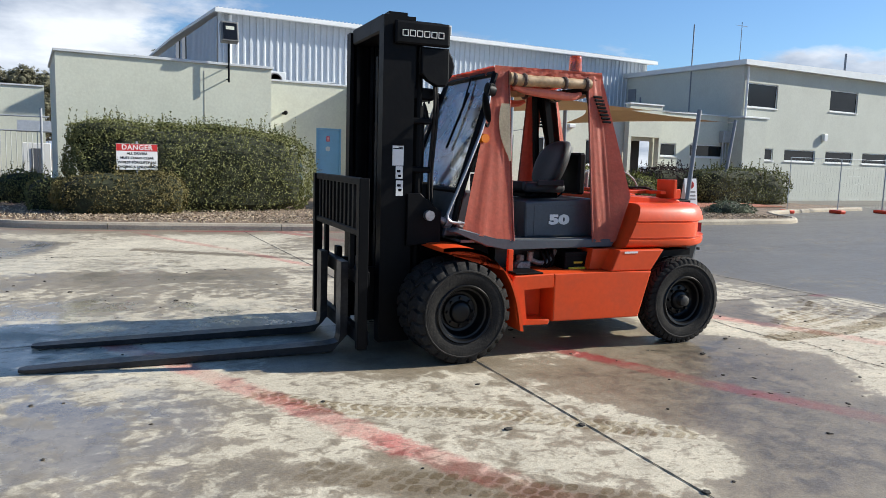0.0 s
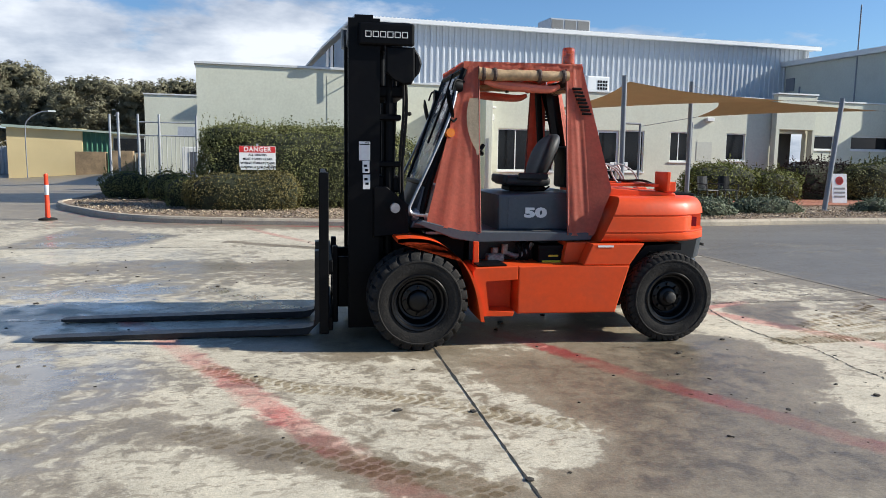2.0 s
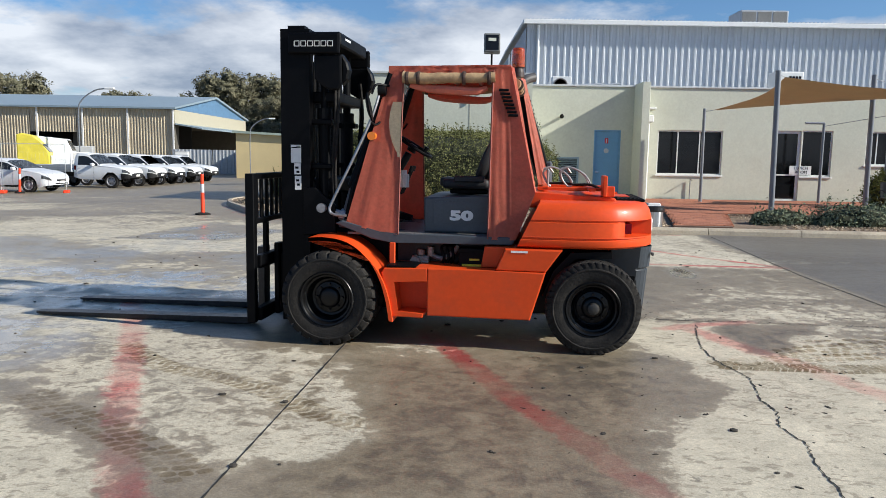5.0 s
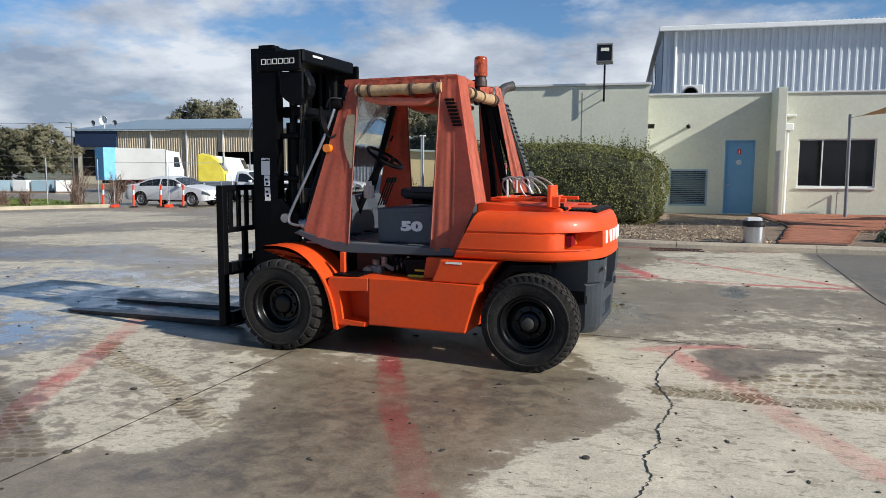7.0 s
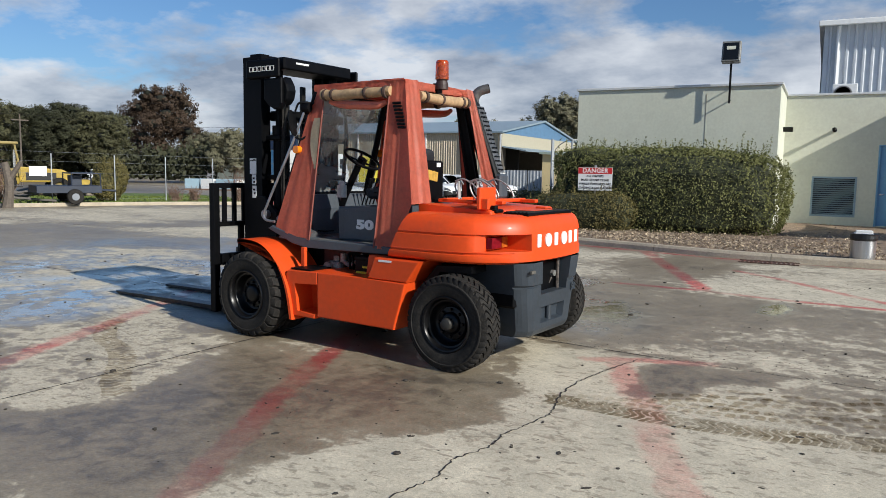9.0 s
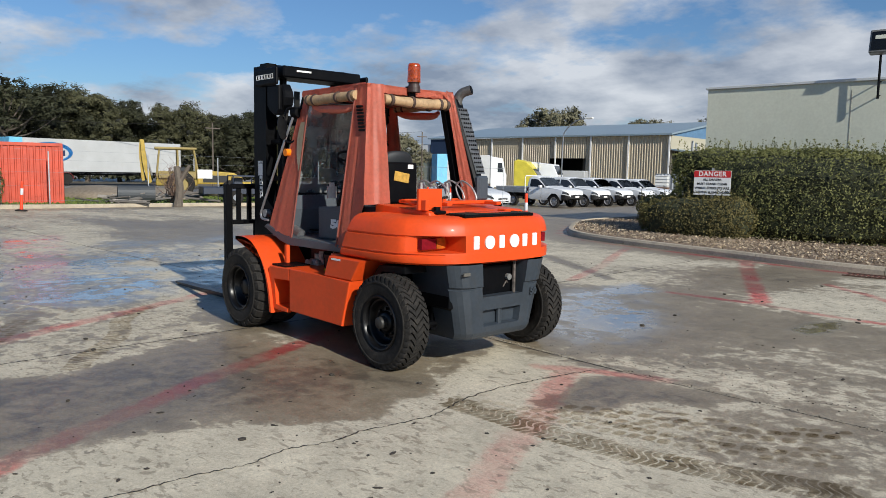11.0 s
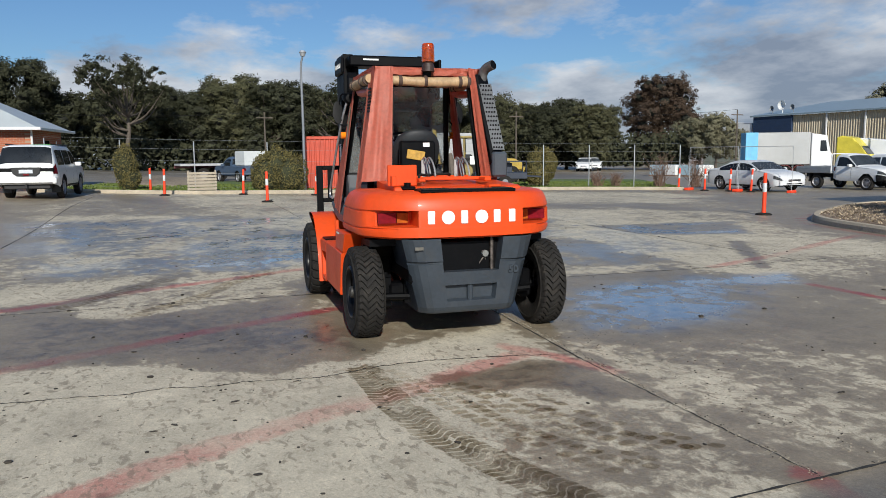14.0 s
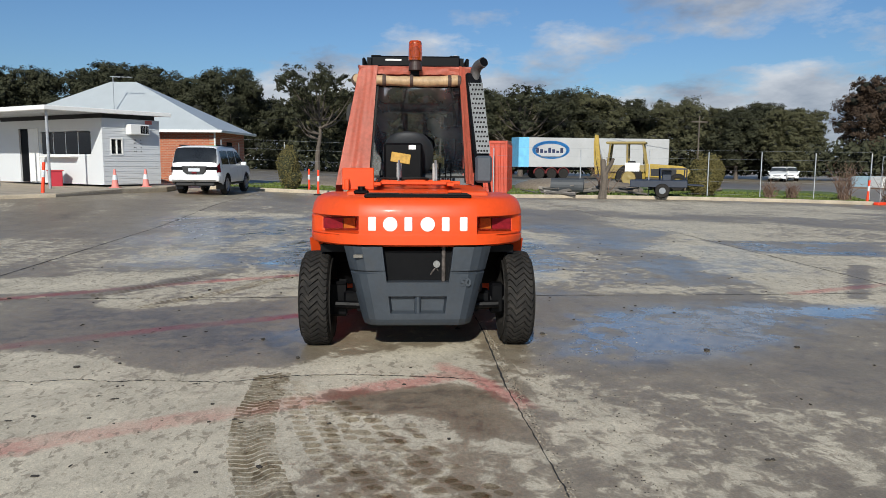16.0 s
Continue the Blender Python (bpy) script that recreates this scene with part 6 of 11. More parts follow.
for k in range(len(ring)):
    bm.faces.new((ring[k], ring[(k + 1) % len(ring)], back[(k + 1) % len(ring)], back[k]))
# reveals of the radiator opening, and the outer sides
def strip(keys, du):
    back = [bm.verts.new(front[k].co - Vector((du, 0, 0))) for k in keys]
    for a, b, c, d in zip(keys, keys[1:], back, back[1:]):
        bm.faces.new((front[a], front[b], d, c))
iz = ZS.index(0.60)
jl, jr = VS.index(-0.285), VS.index(0.285)
strip([(k, jl) for k in range(len(ZS) - 1, iz - 1, -1)] + [(iz, j) for j in range(jl + 1, jr + 1)] + [(k, jr) for k in range(iz + 1, len(ZS))], 0.30)
n_v, n_z = len(VS) - 1, len(ZS) - 1
strip([(k, 0) for k in range(n_z, -1, -1)] + [(0, j) for j in range(1, n_v + 1)] + [(k, n_v) for k in range(1, n_z + 1)], 0.46)
part("lower_counterweight", bm, DARKENED_GREY, forklift, "slate-grey lower counterweight with radiator opening and slot")
bm = fresh()
box(bm, 2.40, 2.50, -0.5, 0.5, 0.30, 0.87)
for k in range(9):
    box(bm, 2.503, 2.515, -0.28 + k * 0.07, -0.27 + k * 0.07, 0.60, 0.86)
part("radiator", bm, BLACK, forklift, "black radiator core deep in the opening")
bm = fresh()
box(bm, 2.62, 2.70, -0.26, 0.26, 0.602, 0.66, 0.01, 1)
rod(bm, (2.68, 0.03, 0.60), (2.68, 0.03, 0.72), 0.02, n=8)
rod(bm, (2.78, 0.205, 0.60), (2.78, 0.205, 0.875), 0.016, n=8)
tube(bm, curve_points([(2.72, 0.09, 0.61), (2.75, 0.11, 0.66), (2.75, 0.15, 0.70), (2.73, 0.18, 0.62)], 5), 0.007, 7)
tube(bm, curve_points([(2.70, -0.27, 0.73), (2.71, -0.12, 0.69), (2.71, 0.02, 0.685), (2.70, 0.2, 0.70)], 5), 0.008, 6)
part("tow_gear", bm, surface("rusty_steel", (0.10, 0.085, 0.075), 0.6, 0.4, vary=0.4, scale=20), forklift)
bm = fresh()
rod(bm, (2.74, 0.15, 0.735), (2.78, 0.15, 0.735), 0.028, n=12)
part("drain_cap", bm, DULL_CAP, forklift)
bm = fresh()
rod(bm, (2.80, -0.0, 0.335), (2.80, -0.0, 0.50), 0.026, n=10)
part("tow_pin", bm, DARKENED_GREY, forklift)
bm = fresh()
box(bm, 2.872, 2.887, -0.50, -0.43, 0.80, 0.825, m=None)
part("maker_plate", bm, surface("dull_plate", (0.16, 0.15, 0.13), 0.5, 0.4), forklift, "small dull plate")
lettering("fifty_mark", "50", 0.085, 0.004, pose(2.858, 0.375, 0.60, 90, 0, 90), DARKENED_GREY, forklift, 0.004)

# bonnet behind the cab
bm = fresh()
prism(bm, [(1.80, 1.20), (2.58, 1.20), (2.53, 1.295), (2.50, 1.305), (1.84, 1.335), (1.80, 1.33)], "y", -0.58, 0.58, 0.015)
part("bonnet", bm, ORANGE, forklift, "flat orange engine bonnet")
bm = fresh()
box(bm, 2.56, 2.80, -0.42, 0.42, 1.262, 1.288, 0.006, 1)
part("rear_grille", bm, BLACK, forklift, "black vent grille across the top")
for k in range(6):
    bm = fresh()
    box(bm, 2.58 + k * 0.036, 2.60 + k * 0.036, -0.40, 0.40, 1.288, 1.294)
    part("grille_bar", bm, RUBBER, forklift)
bm = fresh()
box(bm, 2.52, 2.63, 0.24, 0.36, 1.29, 1.315, 0.01, 1)
box(bm, 2.50, 2.70, -0.16, 0.24, 1.289, 1.297, 0.003, 1)
part("latch_block", bm, ORANGE, forklift)
# folded gas-bottle carrier on the bonnet
DULL_WIRE = surface("dull_grey_wire", (0.36, 0.36, 0.35), 0.5, 0.5, vary=0.2)
bm = fresh()
box(bm, 1.86, 2.52, -0.36, -0.30, 1.345, 1.375, 0.005, 1)
box(bm, 1.86, 2.52, 0.24, 0.30, 1.345, 1.375, 0.005, 1)
box(bm, 2.30, 2.36, -0.58, 0.36, 1.352, 1.382, 0.005, 1)
box(bm, 1.90, 1.96, -0.36, 0.30, 1.352, 1.382, 0.005, 1)
box(bm, 2.42, 2.455, -0.62, -0.36, 1.31, 1.49, 0.006, 1)
box(bm, 2.43, 2.52, -0.60, -0.56, 1.31, 1.40, 0.006, 1)
carrier = part("bottle_carrier", bm, ORANGE, forklift, "orange folded gas-bottle carrier with upright plate")
bm = fresh()
box(bm, 2.40, 2.56, -0.52, -0.40, 1.28, 1.31, 0.01, 1)
rod(bm, (2.50, -0.46, 1.30), (2.50, -0.46, 1.34), 0.03, n=10)
part("hinge_latch", bm, BLACK, carrier)
for y, u0 in ((-0.16, 1.98), (0.16, 1.98)):
    for k in range(2):
        bm = fresh()
        d = 0.16 * k
        tube(bm, curve_points([(u0 + d, y, 1.37), (u0 - 0.05 + d, y, 1.43), (u0 - 0.07 + d, y, 1.50), (u0 - 0.02 + d, y, 1.545), (u0 + 0.02 + d, y, 1.50)], 5), 0.008, 7)
        tube(bm, curve_points([(u0 - 0.07 + d, y, 1.53), (u0 + 0.02 + d, y, 1.55), (u0 + 0.14 + d, y, 1.49), (u0 + 0.20 + d, y, 1.40), (u0 + 0.16 + d, y, 1.365)], 5), 0.008, 7)
        part("clamp_hoop", bm, DULL_WIRE, carrier, "bent bare-metal clamp hoop")
    bm = fresh()
    box(bm, u0 - 0.035, u0 - 0.015, y - 0.022, y + 0.022, 1.36, 1.53, 0.006, 1)
    part("clamp_pad", bm, surface("pale_clamp", (0.36, 0.355, 0.34), 0.6), carrier)
bm = fresh()
tube(bm, curve_points([(1.95, 0.1, 1.39), (2.1, 0.02, 1.40), (2.2, -0.2, 1.395), (2.33, -0.3, 1.40), (2.44, -0.34, 1.36)], 6), 0.012, 7)
part("gas_hose", bm, RUBBER, carrier)

# cab: guard frame, curtains, screen, roof
def lerp(a, b, t):
    return Vector(a) + (Vector(b) - Vector(a)) * t

GUARD = surface("dull_red_frame", (0.30, 0.045, 0.02), 0.55)
for s in (-1, 1):
    for line, r in (([(0.16, s * 0.60, 1.02), (0.24, s * 0.60, 1.38), (0.56, s * 0.50, 2.34)], 0.032), ([(1.62, s * 0.62, 0.95), (1.60, s * 0.58, 1.5), (1.50, s * 0.49, 2.34)], 0.035), ([(0.55, s * 0.50, 2.345), (1.52, s * 0.49, 2.36)], 0.032)):
        bm = fresh()
        tube(bm, line, r, 8)
        part("guard_post" if line[0][2] < 2 else "guard_rail", bm, BLACK if line[0][2] < 2 else GUARD, forklift, "overhead guard tube")
for u in (0.56, 0.80, 1.03, 1.27, 1.51):
    bm = fresh()
    rod(bm, (u, -0.49, 2.36), (u, 0.49, 2.36), 0.022, n=8)
    part("guard_bar", bm, GUARD, forklift)

HEM = surface("brown_hem", (0.22, 0.06, 0.04), 0.7)


def cloth(rows, folds=0.012, seed=0.0, thick=0.006, cols=18, rws=16, sag=None):
    """A hanging cloth between four corners: rows = (top a, top b, bottom a, bottom b), with soft upright folds."""
    ta, tb, ba, bb = [Vector(p) for p in rows]
    nrm = (tb - ta).cross(ba - ta).normalized()
    grid = []
    for i in range(rws + 1):
        t = i / rws
        row = []
        for j in range(cols + 1):
            s = j / cols
            p = lerp(lerp(ta, tb, s), lerp(ba, bb, s), t)
            f = folds * (0.35 + 0.65 * t) * (math.sin(9 * s + seed + 1.5 * t) + 0.5 * math.sin(19 * s - 2 * t + seed * 2)) * min(1, 6 * s, 6 * (1 - s))
            f += folds * 0.5 * noise.noise((s * 4 + seed, t * 5, seed))
            row.append(p + nrm * f)
        grid.append(row)
    bm = fresh()
    sheet(bm, grid, thick)
    return bm

for s in (-1, 1):
    g = lambda u, v, z: (u, s * v, z)
    # front curtain
    bm = cloth((g(0.545, 0.535, 2.40), g(0.66, 0.54, 2.38), g(0.19, 0.745, 1.02), g(0.662, 0.755, 0.945)), 0.0055, 1.0 + s)
    part("front_curtain", bm, CURTAIN, forklift, "faded red vinyl front side curtain", smooth=True)
    # lighter clear inset at its upper rear edge
    bm = fresh()
    pts = []
    for k in range(13):
        t = k / 12
        z = 2.10 - 0.48 * t
        wv = 0.105 * math.sin(math.pi * min(1, t * 0.8 + 0.22)) ** 0.7 if t < 0.97 else 0.02
        tt = (2.40 - z) / 1.45
        y = 0.54 + 0.21 * tt
        pts.append([g(0.657 - wv, y + 0.012, z), g(0.657, y + 0.012, z)])
    sheet(bm, pts, 0.004)
    part("clear_inset", bm, VINYL_CLEAR, forklift, "yellowed clear vinyl inset")
    # rear corner curtain: side strip, then round the corner to the back
    bm = cloth((g(1.455, 0.535, 2.40), g(1.60, 0.525, 2.42), g(1.45, 0.755, 0.925), g(1.685, 0.755, 0.928)), 0.0045, 2.0 + s)
    part("rear_curtain", bm, CURTAIN, forklift, "faded red vinyl rear side curtain", smooth=True)
    bm = fresh()
    sheet(bm, [[g(1.60, 0.527, 2.42), g(1.598, 0.525, 2.36)], [g(1.845, 0.735, 1.33), g(1.61, 0.69, 1.33)], [g(1.69, 0.758, 0.928), g(1.64, 0.757, 0.928)]], 0.006)
    if s < 0:
        part("curtain_gusset", bm, CURTAIN, forklift)
    else:
        bm.free()
    if s < 0:
        bm = cloth((g(1.60, 0.525, 2.42), g(1.625, 0.36, 2.42), g(1.84, 0.735, 1.33), g(1.845, 0.44, 1.34)), 0.008, 4.0)
        part("rear_curtain", bm, CURTAIN, forklift, "faded red vinyl curtain round the rear post", smooth=True)
    else:
        bm = cloth((g(1.66, 0.385, 2.42), g(1.705, 0.435, 2.40), g(1.87, 0.445, 1.34), g(1.985, 0.51, 1.35)), 0.003, 5.0)
        part("rear_curtain", bm, CURTAIN, forklift, "narrow faded red vinyl strip beside the exhaust guard", smooth=True)
    # louvred vent in the rear curtain
    bm = fresh()
    for k in range(8):
        z = 2.21 - k * 0.031
        u = 1.505 + k * 0.0125
        tt = (2.40 - z) / 1.47
        y = 0.535 + 0.22 * tt + 0.006
        rod(bm, g(u, y + 0.004, z), g(u + 0.085, y + 0.004, z - 0.002), 0.011, n=6)
    part("curtain_vent", bm, BLACK, forklift, "black louvred vent")
    for line in ([g(0.665, 0.545, 2.38), g(0.66, 0.65, 1.65), g(0.664, 0.756, 0.95)], [g(1.452, 0.545, 2.38), g(1.45, 0.65, 1.65), g(1.45, 0.757, 0.93)]):
        bm = fresh()
        tube(bm, line, 0.008, 6)
        part("curtain_hem", bm, HEM, forklift)
    # rolled-up door flap under the roof edge
    bm = fresh()
    line = [(0.66, s * 0.56, 2.315), (0.85, s * 0.565, 2.305), (1.05, s * 0.567, 2.31), (1.25, s * 0.565, 2.31), (1.47, s * 0.555, 2.318)]
    tube(bm, curve_points(line, 5), [0.052 - 0.010 * k / 20 + 0.0025 * math.sin(k * 1.7) for k in range(21)], 12)
    roll = part("rolled_flap", bm, ROLL, forklift, "tan rolled-up door flap", smooth=True)
    for u in (0.70, 0.80, 1.20, 1.42):
        bm = fresh()
        lathe(bm, [(0.054, -0.016), (0.058, 0), (0.054, 0.016)], (u, s * 0.564, 2.31), "x", 14)
        part("strap", bm, STRAP, roll)
    bm = fresh()
    tube(bm, curve_points([(0.72, s * 0.53, 2.25), (0.85, s * 0.535, 2.225), (1.05, s * 0.54, 2.21), (1.30, s * 0.535, 2.20), (1.40, s * 0.52, 2.23)], 5), [0.02 + 0.02 * math.sin(math.pi * k / 20) for k in range(21)], 8)
    part("flap_fold", bm, CURTAIN, forklift)

# rolled flap across the back
bm = fresh()
tube(bm, curve_points([(1.64, -0.37, 2.285), (1.655, -0.1, 2.275), (1.655, 0.15, 2.275), (1.64, 0.42, 2.29)], 6), [0.044 + 0.008 * k / 18 + 0.0025 * math.sin(k * 1.3) for k in range(19)], 12)
roll = part("rolled_flap", bm, ROLL, forklift, "tan rolled-up rear flap", smooth=True)
for y in (-0.30, -0.05, 0.3, 0.39):
    bm = fresh()
    lathe(bm, [(0.054, -0.016), (0.058, 0), (0.054, 0.016)], (1.653, y, 2.28), "y", 14)
    part("strap", bm, STRAP, roll)
# roof tarp, sagging between the bars
rows = []
for i in range(25):
    t = i / 24
    u = 0.53 + 1.07 * t
    row = []
    for j in range(23):
        y = -0.54 + 1.08 * j / 22
        edge = min(1.0, 8 * min(t, 1 - t), 8 * min(j, 22 - j) / 22)
        z = 2.40 + 0.022 * math.sqrt(max(0, edge)) + 0.006 * math.sin(t * 26) * edge + 0.008 * noise.noise((u * 5, y * 5, 2)) + 0.012 * t
        row.append((u, y, z))
    rows.append(row)
bm = fresh()
sheet(bm, rows, 0.008)
tarp = part("roof_cover", bm, CURTAIN, forklift, "faded red vinyl roof cover", smooth=True)
for name, a, b in (("valance", (0.53, -0.542), (1.60, -0.535)), ("valance", (0.53, 0.542), (1.60, 0.535)), ("valance", (1.605, -0.53), (1.605, 0.50)), ("valance", (0.528, -0.53), (0.528, 0.53))):
    rows = []
    for i in range(5):
        z = 2.415 - 0.018 * i
        row = []
        for k in range(31):
            t = k / 30
            wob = 0.006 * math.sin(k * 1.9 + i) + 0.01 * noise.noise((k * 0.4, i, a[1]))
            d = Vector((b[0] - a[0], b[1] - a[1], 0)).normalized()
            row.append(Vector((a[0] + (b[0] - a[0]) * t, a[1] + (b[1] - a[1]) * t, z + 0.012 * t * (a[0] != b[0]) + wob * 0.6 * (i == 4))) + Vector((d.y, -d.x, 0)) * wob)
        rows.append(row)
    bm = fresh()
    sheet(bm, rows, 0.004)
    part(name, bm, CURTAIN, tarp, smooth=True)

# windscreen
WS = lambda y, t: Vector((0.20 + 0.345 * t, y, 1.36 + 0.99 * t))
bm = fresh()
half0, half1 = 0.60, 0.53
for a, b in (((-half0, 0), (-half1, 1)), ((half0, 0), (half1, 1)), ((-half0, 0), (half0, 0)), ((-half1, 1), (half1, 1))):
    p, q = WS(*a), WS(*b)
    tube(bm, [p, q], 0.026, 8)
screen_frame = part("windscreen", bm, BLACK, forklift, "black-framed windscreen with a pale sky sheen in its colour")
bm = fresh()
sheet(bm, [[WS(-half0, 0), WS(half0, 0)], [WS(-half1, 1), WS(half1, 1)]], 0.005)
pane = part("pane", bm, SCREEN, screen_frame)
pane.visible_shadow = False
bm = fresh()
tube(bm, [WS(-0.1, 1) + Vector((-0.03, 0, 0)), WS(-0.16, 0.62) + Vector((-0.03, 0, 0))], 0.008, 6)
tube(bm, [WS(-0.10, 0.36) + Vector((-0.03, 0, 0)), WS(-0.17, 0.86) + Vector((-0.03, 0, 0))], 0.011, 6)
part("wiper", bm, BLACK, screen_frame)
# dash cowl below the screen
bm = fresh()
prism(bm, [(0.08, 0.98), (0.19, 1.36), (0.34, 1.36), (0.40, 1.22), (0.40, 0.96)], "y", -0.60, 0.60, 0.02)
part("front_cowl", bm, GREY, forklift, "dark grey cowl under the windscreen")
bm = fresh()
box(bm, 0.2, 1.68, -0.70, 0.70, 0.935, 0.955)
part("cab_floor", bm, surface("worn_floor_plate", (0.16, 0.16, 0.155), 0.5, 0.3, vary=0.3, scale=10), forklift)
for k in range(2):
    bm = fresh()
    box(bm, 0.46 + 0.02 * k, 0.56 + 0.02 * k, -0.42 + 0.34 * k, -0.30 + 0.34 * k, 1.0, 1.012, m=Matrix.Rotation(0, 4, "Y"))
    part("pedal", bm, BLACK, forklift)
# seat box with its number
bm = fresh()
prism(bm, [(0.868, 0.957), (1.60, 0.957), (1.60, 1.30), (1.30, 1.285), (0.862, 1.268)], "y", -0.575, 0.575, 0.018)
part("seat_box", bm, GREY, forklift, "slate-grey engine cover under the seat")
bm = fresh()
prism(bm, [(0.95, 0.975), (1.44, 0.975), (1.49, 1.03), (1.49, 1.24), (0.95, 1.235)], "y", -0.579, -0.573, 0.002, 1)
part("cover_panel", bm, GREY, forklift)
lettering("number_mark", "50", 0.112, 0.003, pose(1.20, -0.583, 1.110, 90, 0, 0) @ Matrix.Diagonal((1.75, 1.0, 1.0, 1.0)), LETTER, forklift, 0.007, 1.05)
bm = fresh()
box(bm, 0.99, 1.42, -0.32, 0.20, 1.34, 1.43, 0.035, 3)
box(bm, 0.965, 1.02, -0.30, 0.18, 1.36, 1.44, 0.02, 2)
seat = part("seat", bm, FABRIC, forklift, "dark vinyl operator's seat", smooth=True)
bm = fresh()
for v in bmesh.ops.create_icosphere(bm, subdivisions=4, radius=1)["verts"]:
    k = (abs(v.co.x) ** 3 + abs(v.co.y) ** 3 + abs(v.co.z) ** 3) ** (-1 / 3)
    x, y, z = v.co * k
    wide = 0.245 * (1 - 0.16 * max(0.0, z) ** 2 - 0.10 * max(0.0, -z))
    # wings curl forward, the top leans back
    v.co = (1.425 + 0.075 * x - 0.05 * y * y + 0.085 * z, -0.08 + wide * y, 1.60 + 0.225 * z)
part("backrest", bm, FABRIC, forklift, "dark vinyl seat back", smooth=True)
bm = fresh()
box(bm, 1.05, 1.40, -0.22, 0.1, 1.29, 1.335, 0.01, 1)
for k in range(4):
    rod(bm, (1.08 + 0.1 * k, -0.24, 1.30), (1.13 + 0.1 * k, -0.24, 1.335), 0.008, n=6)
part("seat_rails", bm, BLACK, forklift)
bm = fresh()
box(bm, 1.1, 1.38, -0.36, -0.325, 1.40, 1.46, 0.012, 1)
part("armrest", bm, FABRIC, forklift)
# hood console seen through the rear opening
bm = fresh()
box(bm, 1.56, 1.64, -0.305, 0.055, 1.325, 1.715, 0.02, 1)
console = part("rear_console", bm, BLACK, forklift, "black instrument box behind the seat")
bm = fresh()
box(bm, 1.641, 1.650, -0.09, 0.09, -0.045, 0.045, 0.003, 1, m=Matrix.Translation((0, -0.15, 1.575)) @ Matrix.Rotation(radians(-9), 4, "X"))
part("label", bm, surface("brown_paper_label", (0.50, 0.29, 0.05), 0.6, vary=0.3, scale=14), console, "yellow and brown label")
bm = fresh()
box(bm, 1.641, 1.646, -0.075, -0.01, 1.655, 1.695)
part("label", bm, LETTER, console)
# steering
bm = fresh()
tube(bm, curve_points([(0.30, 0.0, 1.0), (0.42, 0.0, 1.3), (0.62, 0.0, 1.66)], 5), 0.035, 10)
part("steering_column", bm, BLACK, forklift)
bm = fresh()
tilt = Matrix.Translation((0.67, 0.0, 1.725)) @ Matrix.Rotation(radians(32), 4, "Y")
ring = [tilt @ Vector((0.19 * math.cos(t), 0.19 * math.sin(t), 0)) for t in [2 * math.pi * k / 32 for k in range(32)]]
tube(bm, ring, 0.015, 8, True)
for t in (0.3, 2.4, 4.4):
    tube(bm, [tilt @ Vector((0, 0, -0.03)), tilt @ Vector((0.18 * math.cos(t), 0.18 * math.sin(t), 0))], 0.011, 6)
rod(bm, tilt @ Vector((0, 0, -0.06)), tilt @ Vector((0, 0, 0.01)), 0.045, n=12)
rod(bm, tilt @ Vector((0.13, -0.12, 0.0)), tilt @ Vector((0.13, -0.12, 0.07)), 0.02, n=8)
part("steering_wheel", bm, BLACK, forklift, "black steering wheel with knob")
for k in range(4):
    bm = fresh()
    tube(bm, [(0.50, 0.20 + 0.06 * k, 1.25), (0.60, 0.20 + 0.06 * k, 1.50)], 0.008, 6)
    rod(bm, (0.60, 0.20 + 0.06 * k, 1.48), (0.615, 0.20 + 0.06 * k, 1.53), 0.016, n=8)
    part("control_lever", bm, BLACK, forklift)
bm = fresh()
rod(bm, (0.62, -0.25, 1.34), (0.62, -0.25, 1.46), 0.05, n=12)
rod(bm, (0.62, -0.25, 1.46), (0.62, -0.25, 1.50), 0.03, 0.025, n=10)
part("fluid_bottle", bm, surface("cloudy_plastic", (0.6, 0.58, 0.52), 0.4), forklift, "cloudy white fluid bottle")
# engine muffler and its guard
bm = fresh()
a, b = Vector((1.62, 0.50, 2.34)), Vector((1.90, 0.58, 1.46))
d = (b - a).normalized()
guard_m = Matrix.Translation((a + b) / 2) @ d.to_track_quat("Z", "Y").to_matrix().to_4x4()
box(bm, -0.075, 0.075, -0.075, 0.075, -(b - a).length / 2, (b - a).length / 2, 0.02, 1, m=guard_m)
muffler = part("exhaust_guard", bm, BLACK, forklift, "black exhaust guard with pierced cover plate")
bm = fresh()
p0, p1 = Vector((1.735, 0.47, 2.26)), Vector((1.955, 0.535, 1.62))
q0, q1 = Vector((1.735, 0.60, 2.26)), Vector((1.955, 0.655, 1.62))
sheet(bm, [[p0, q0], [p1, q1]], 0.006)
plate = part("pierced_plate", bm, surface("grey_pierced_plate", (0.24, 0.25, 0.26), 0.5, 0.5, vary=0.15), muffler, "grey pierced heat plate")
nrm = (q0 - p0).cross(p1 - p0).normalized()
if nrm.x < 0:
    nrm = -nrm
for i in range(15):
    for j in range(4):
        s_, t_ = (j + 0.5 + 0.5 * (i % 2)) / 4.5, (i + 0.5) / 15
        c = lerp(lerp(p0, q0, s_), lerp(p1, q1, s_), t_)
        part("plate_hole", rod(fresh(), c + nrm * 0.004, c + nrm * 0.009, 0.0095, n=8), BLACK, plate)
bm = fresh()
box(bm, 1.90, 2.0, 0.52, 0.67, 1.36, 1.60, 0.02, 1)
part("exhaust_box", bm, GREY, muffler)
bm = fresh()
tube(bm, curve_points([(1.66, 0.53, 2.24), (1.67, 0.535, 2.35), (1.71, 0.555, 2.41), (1.79, 0.60, 2.44)], 6), 0.047, 14)
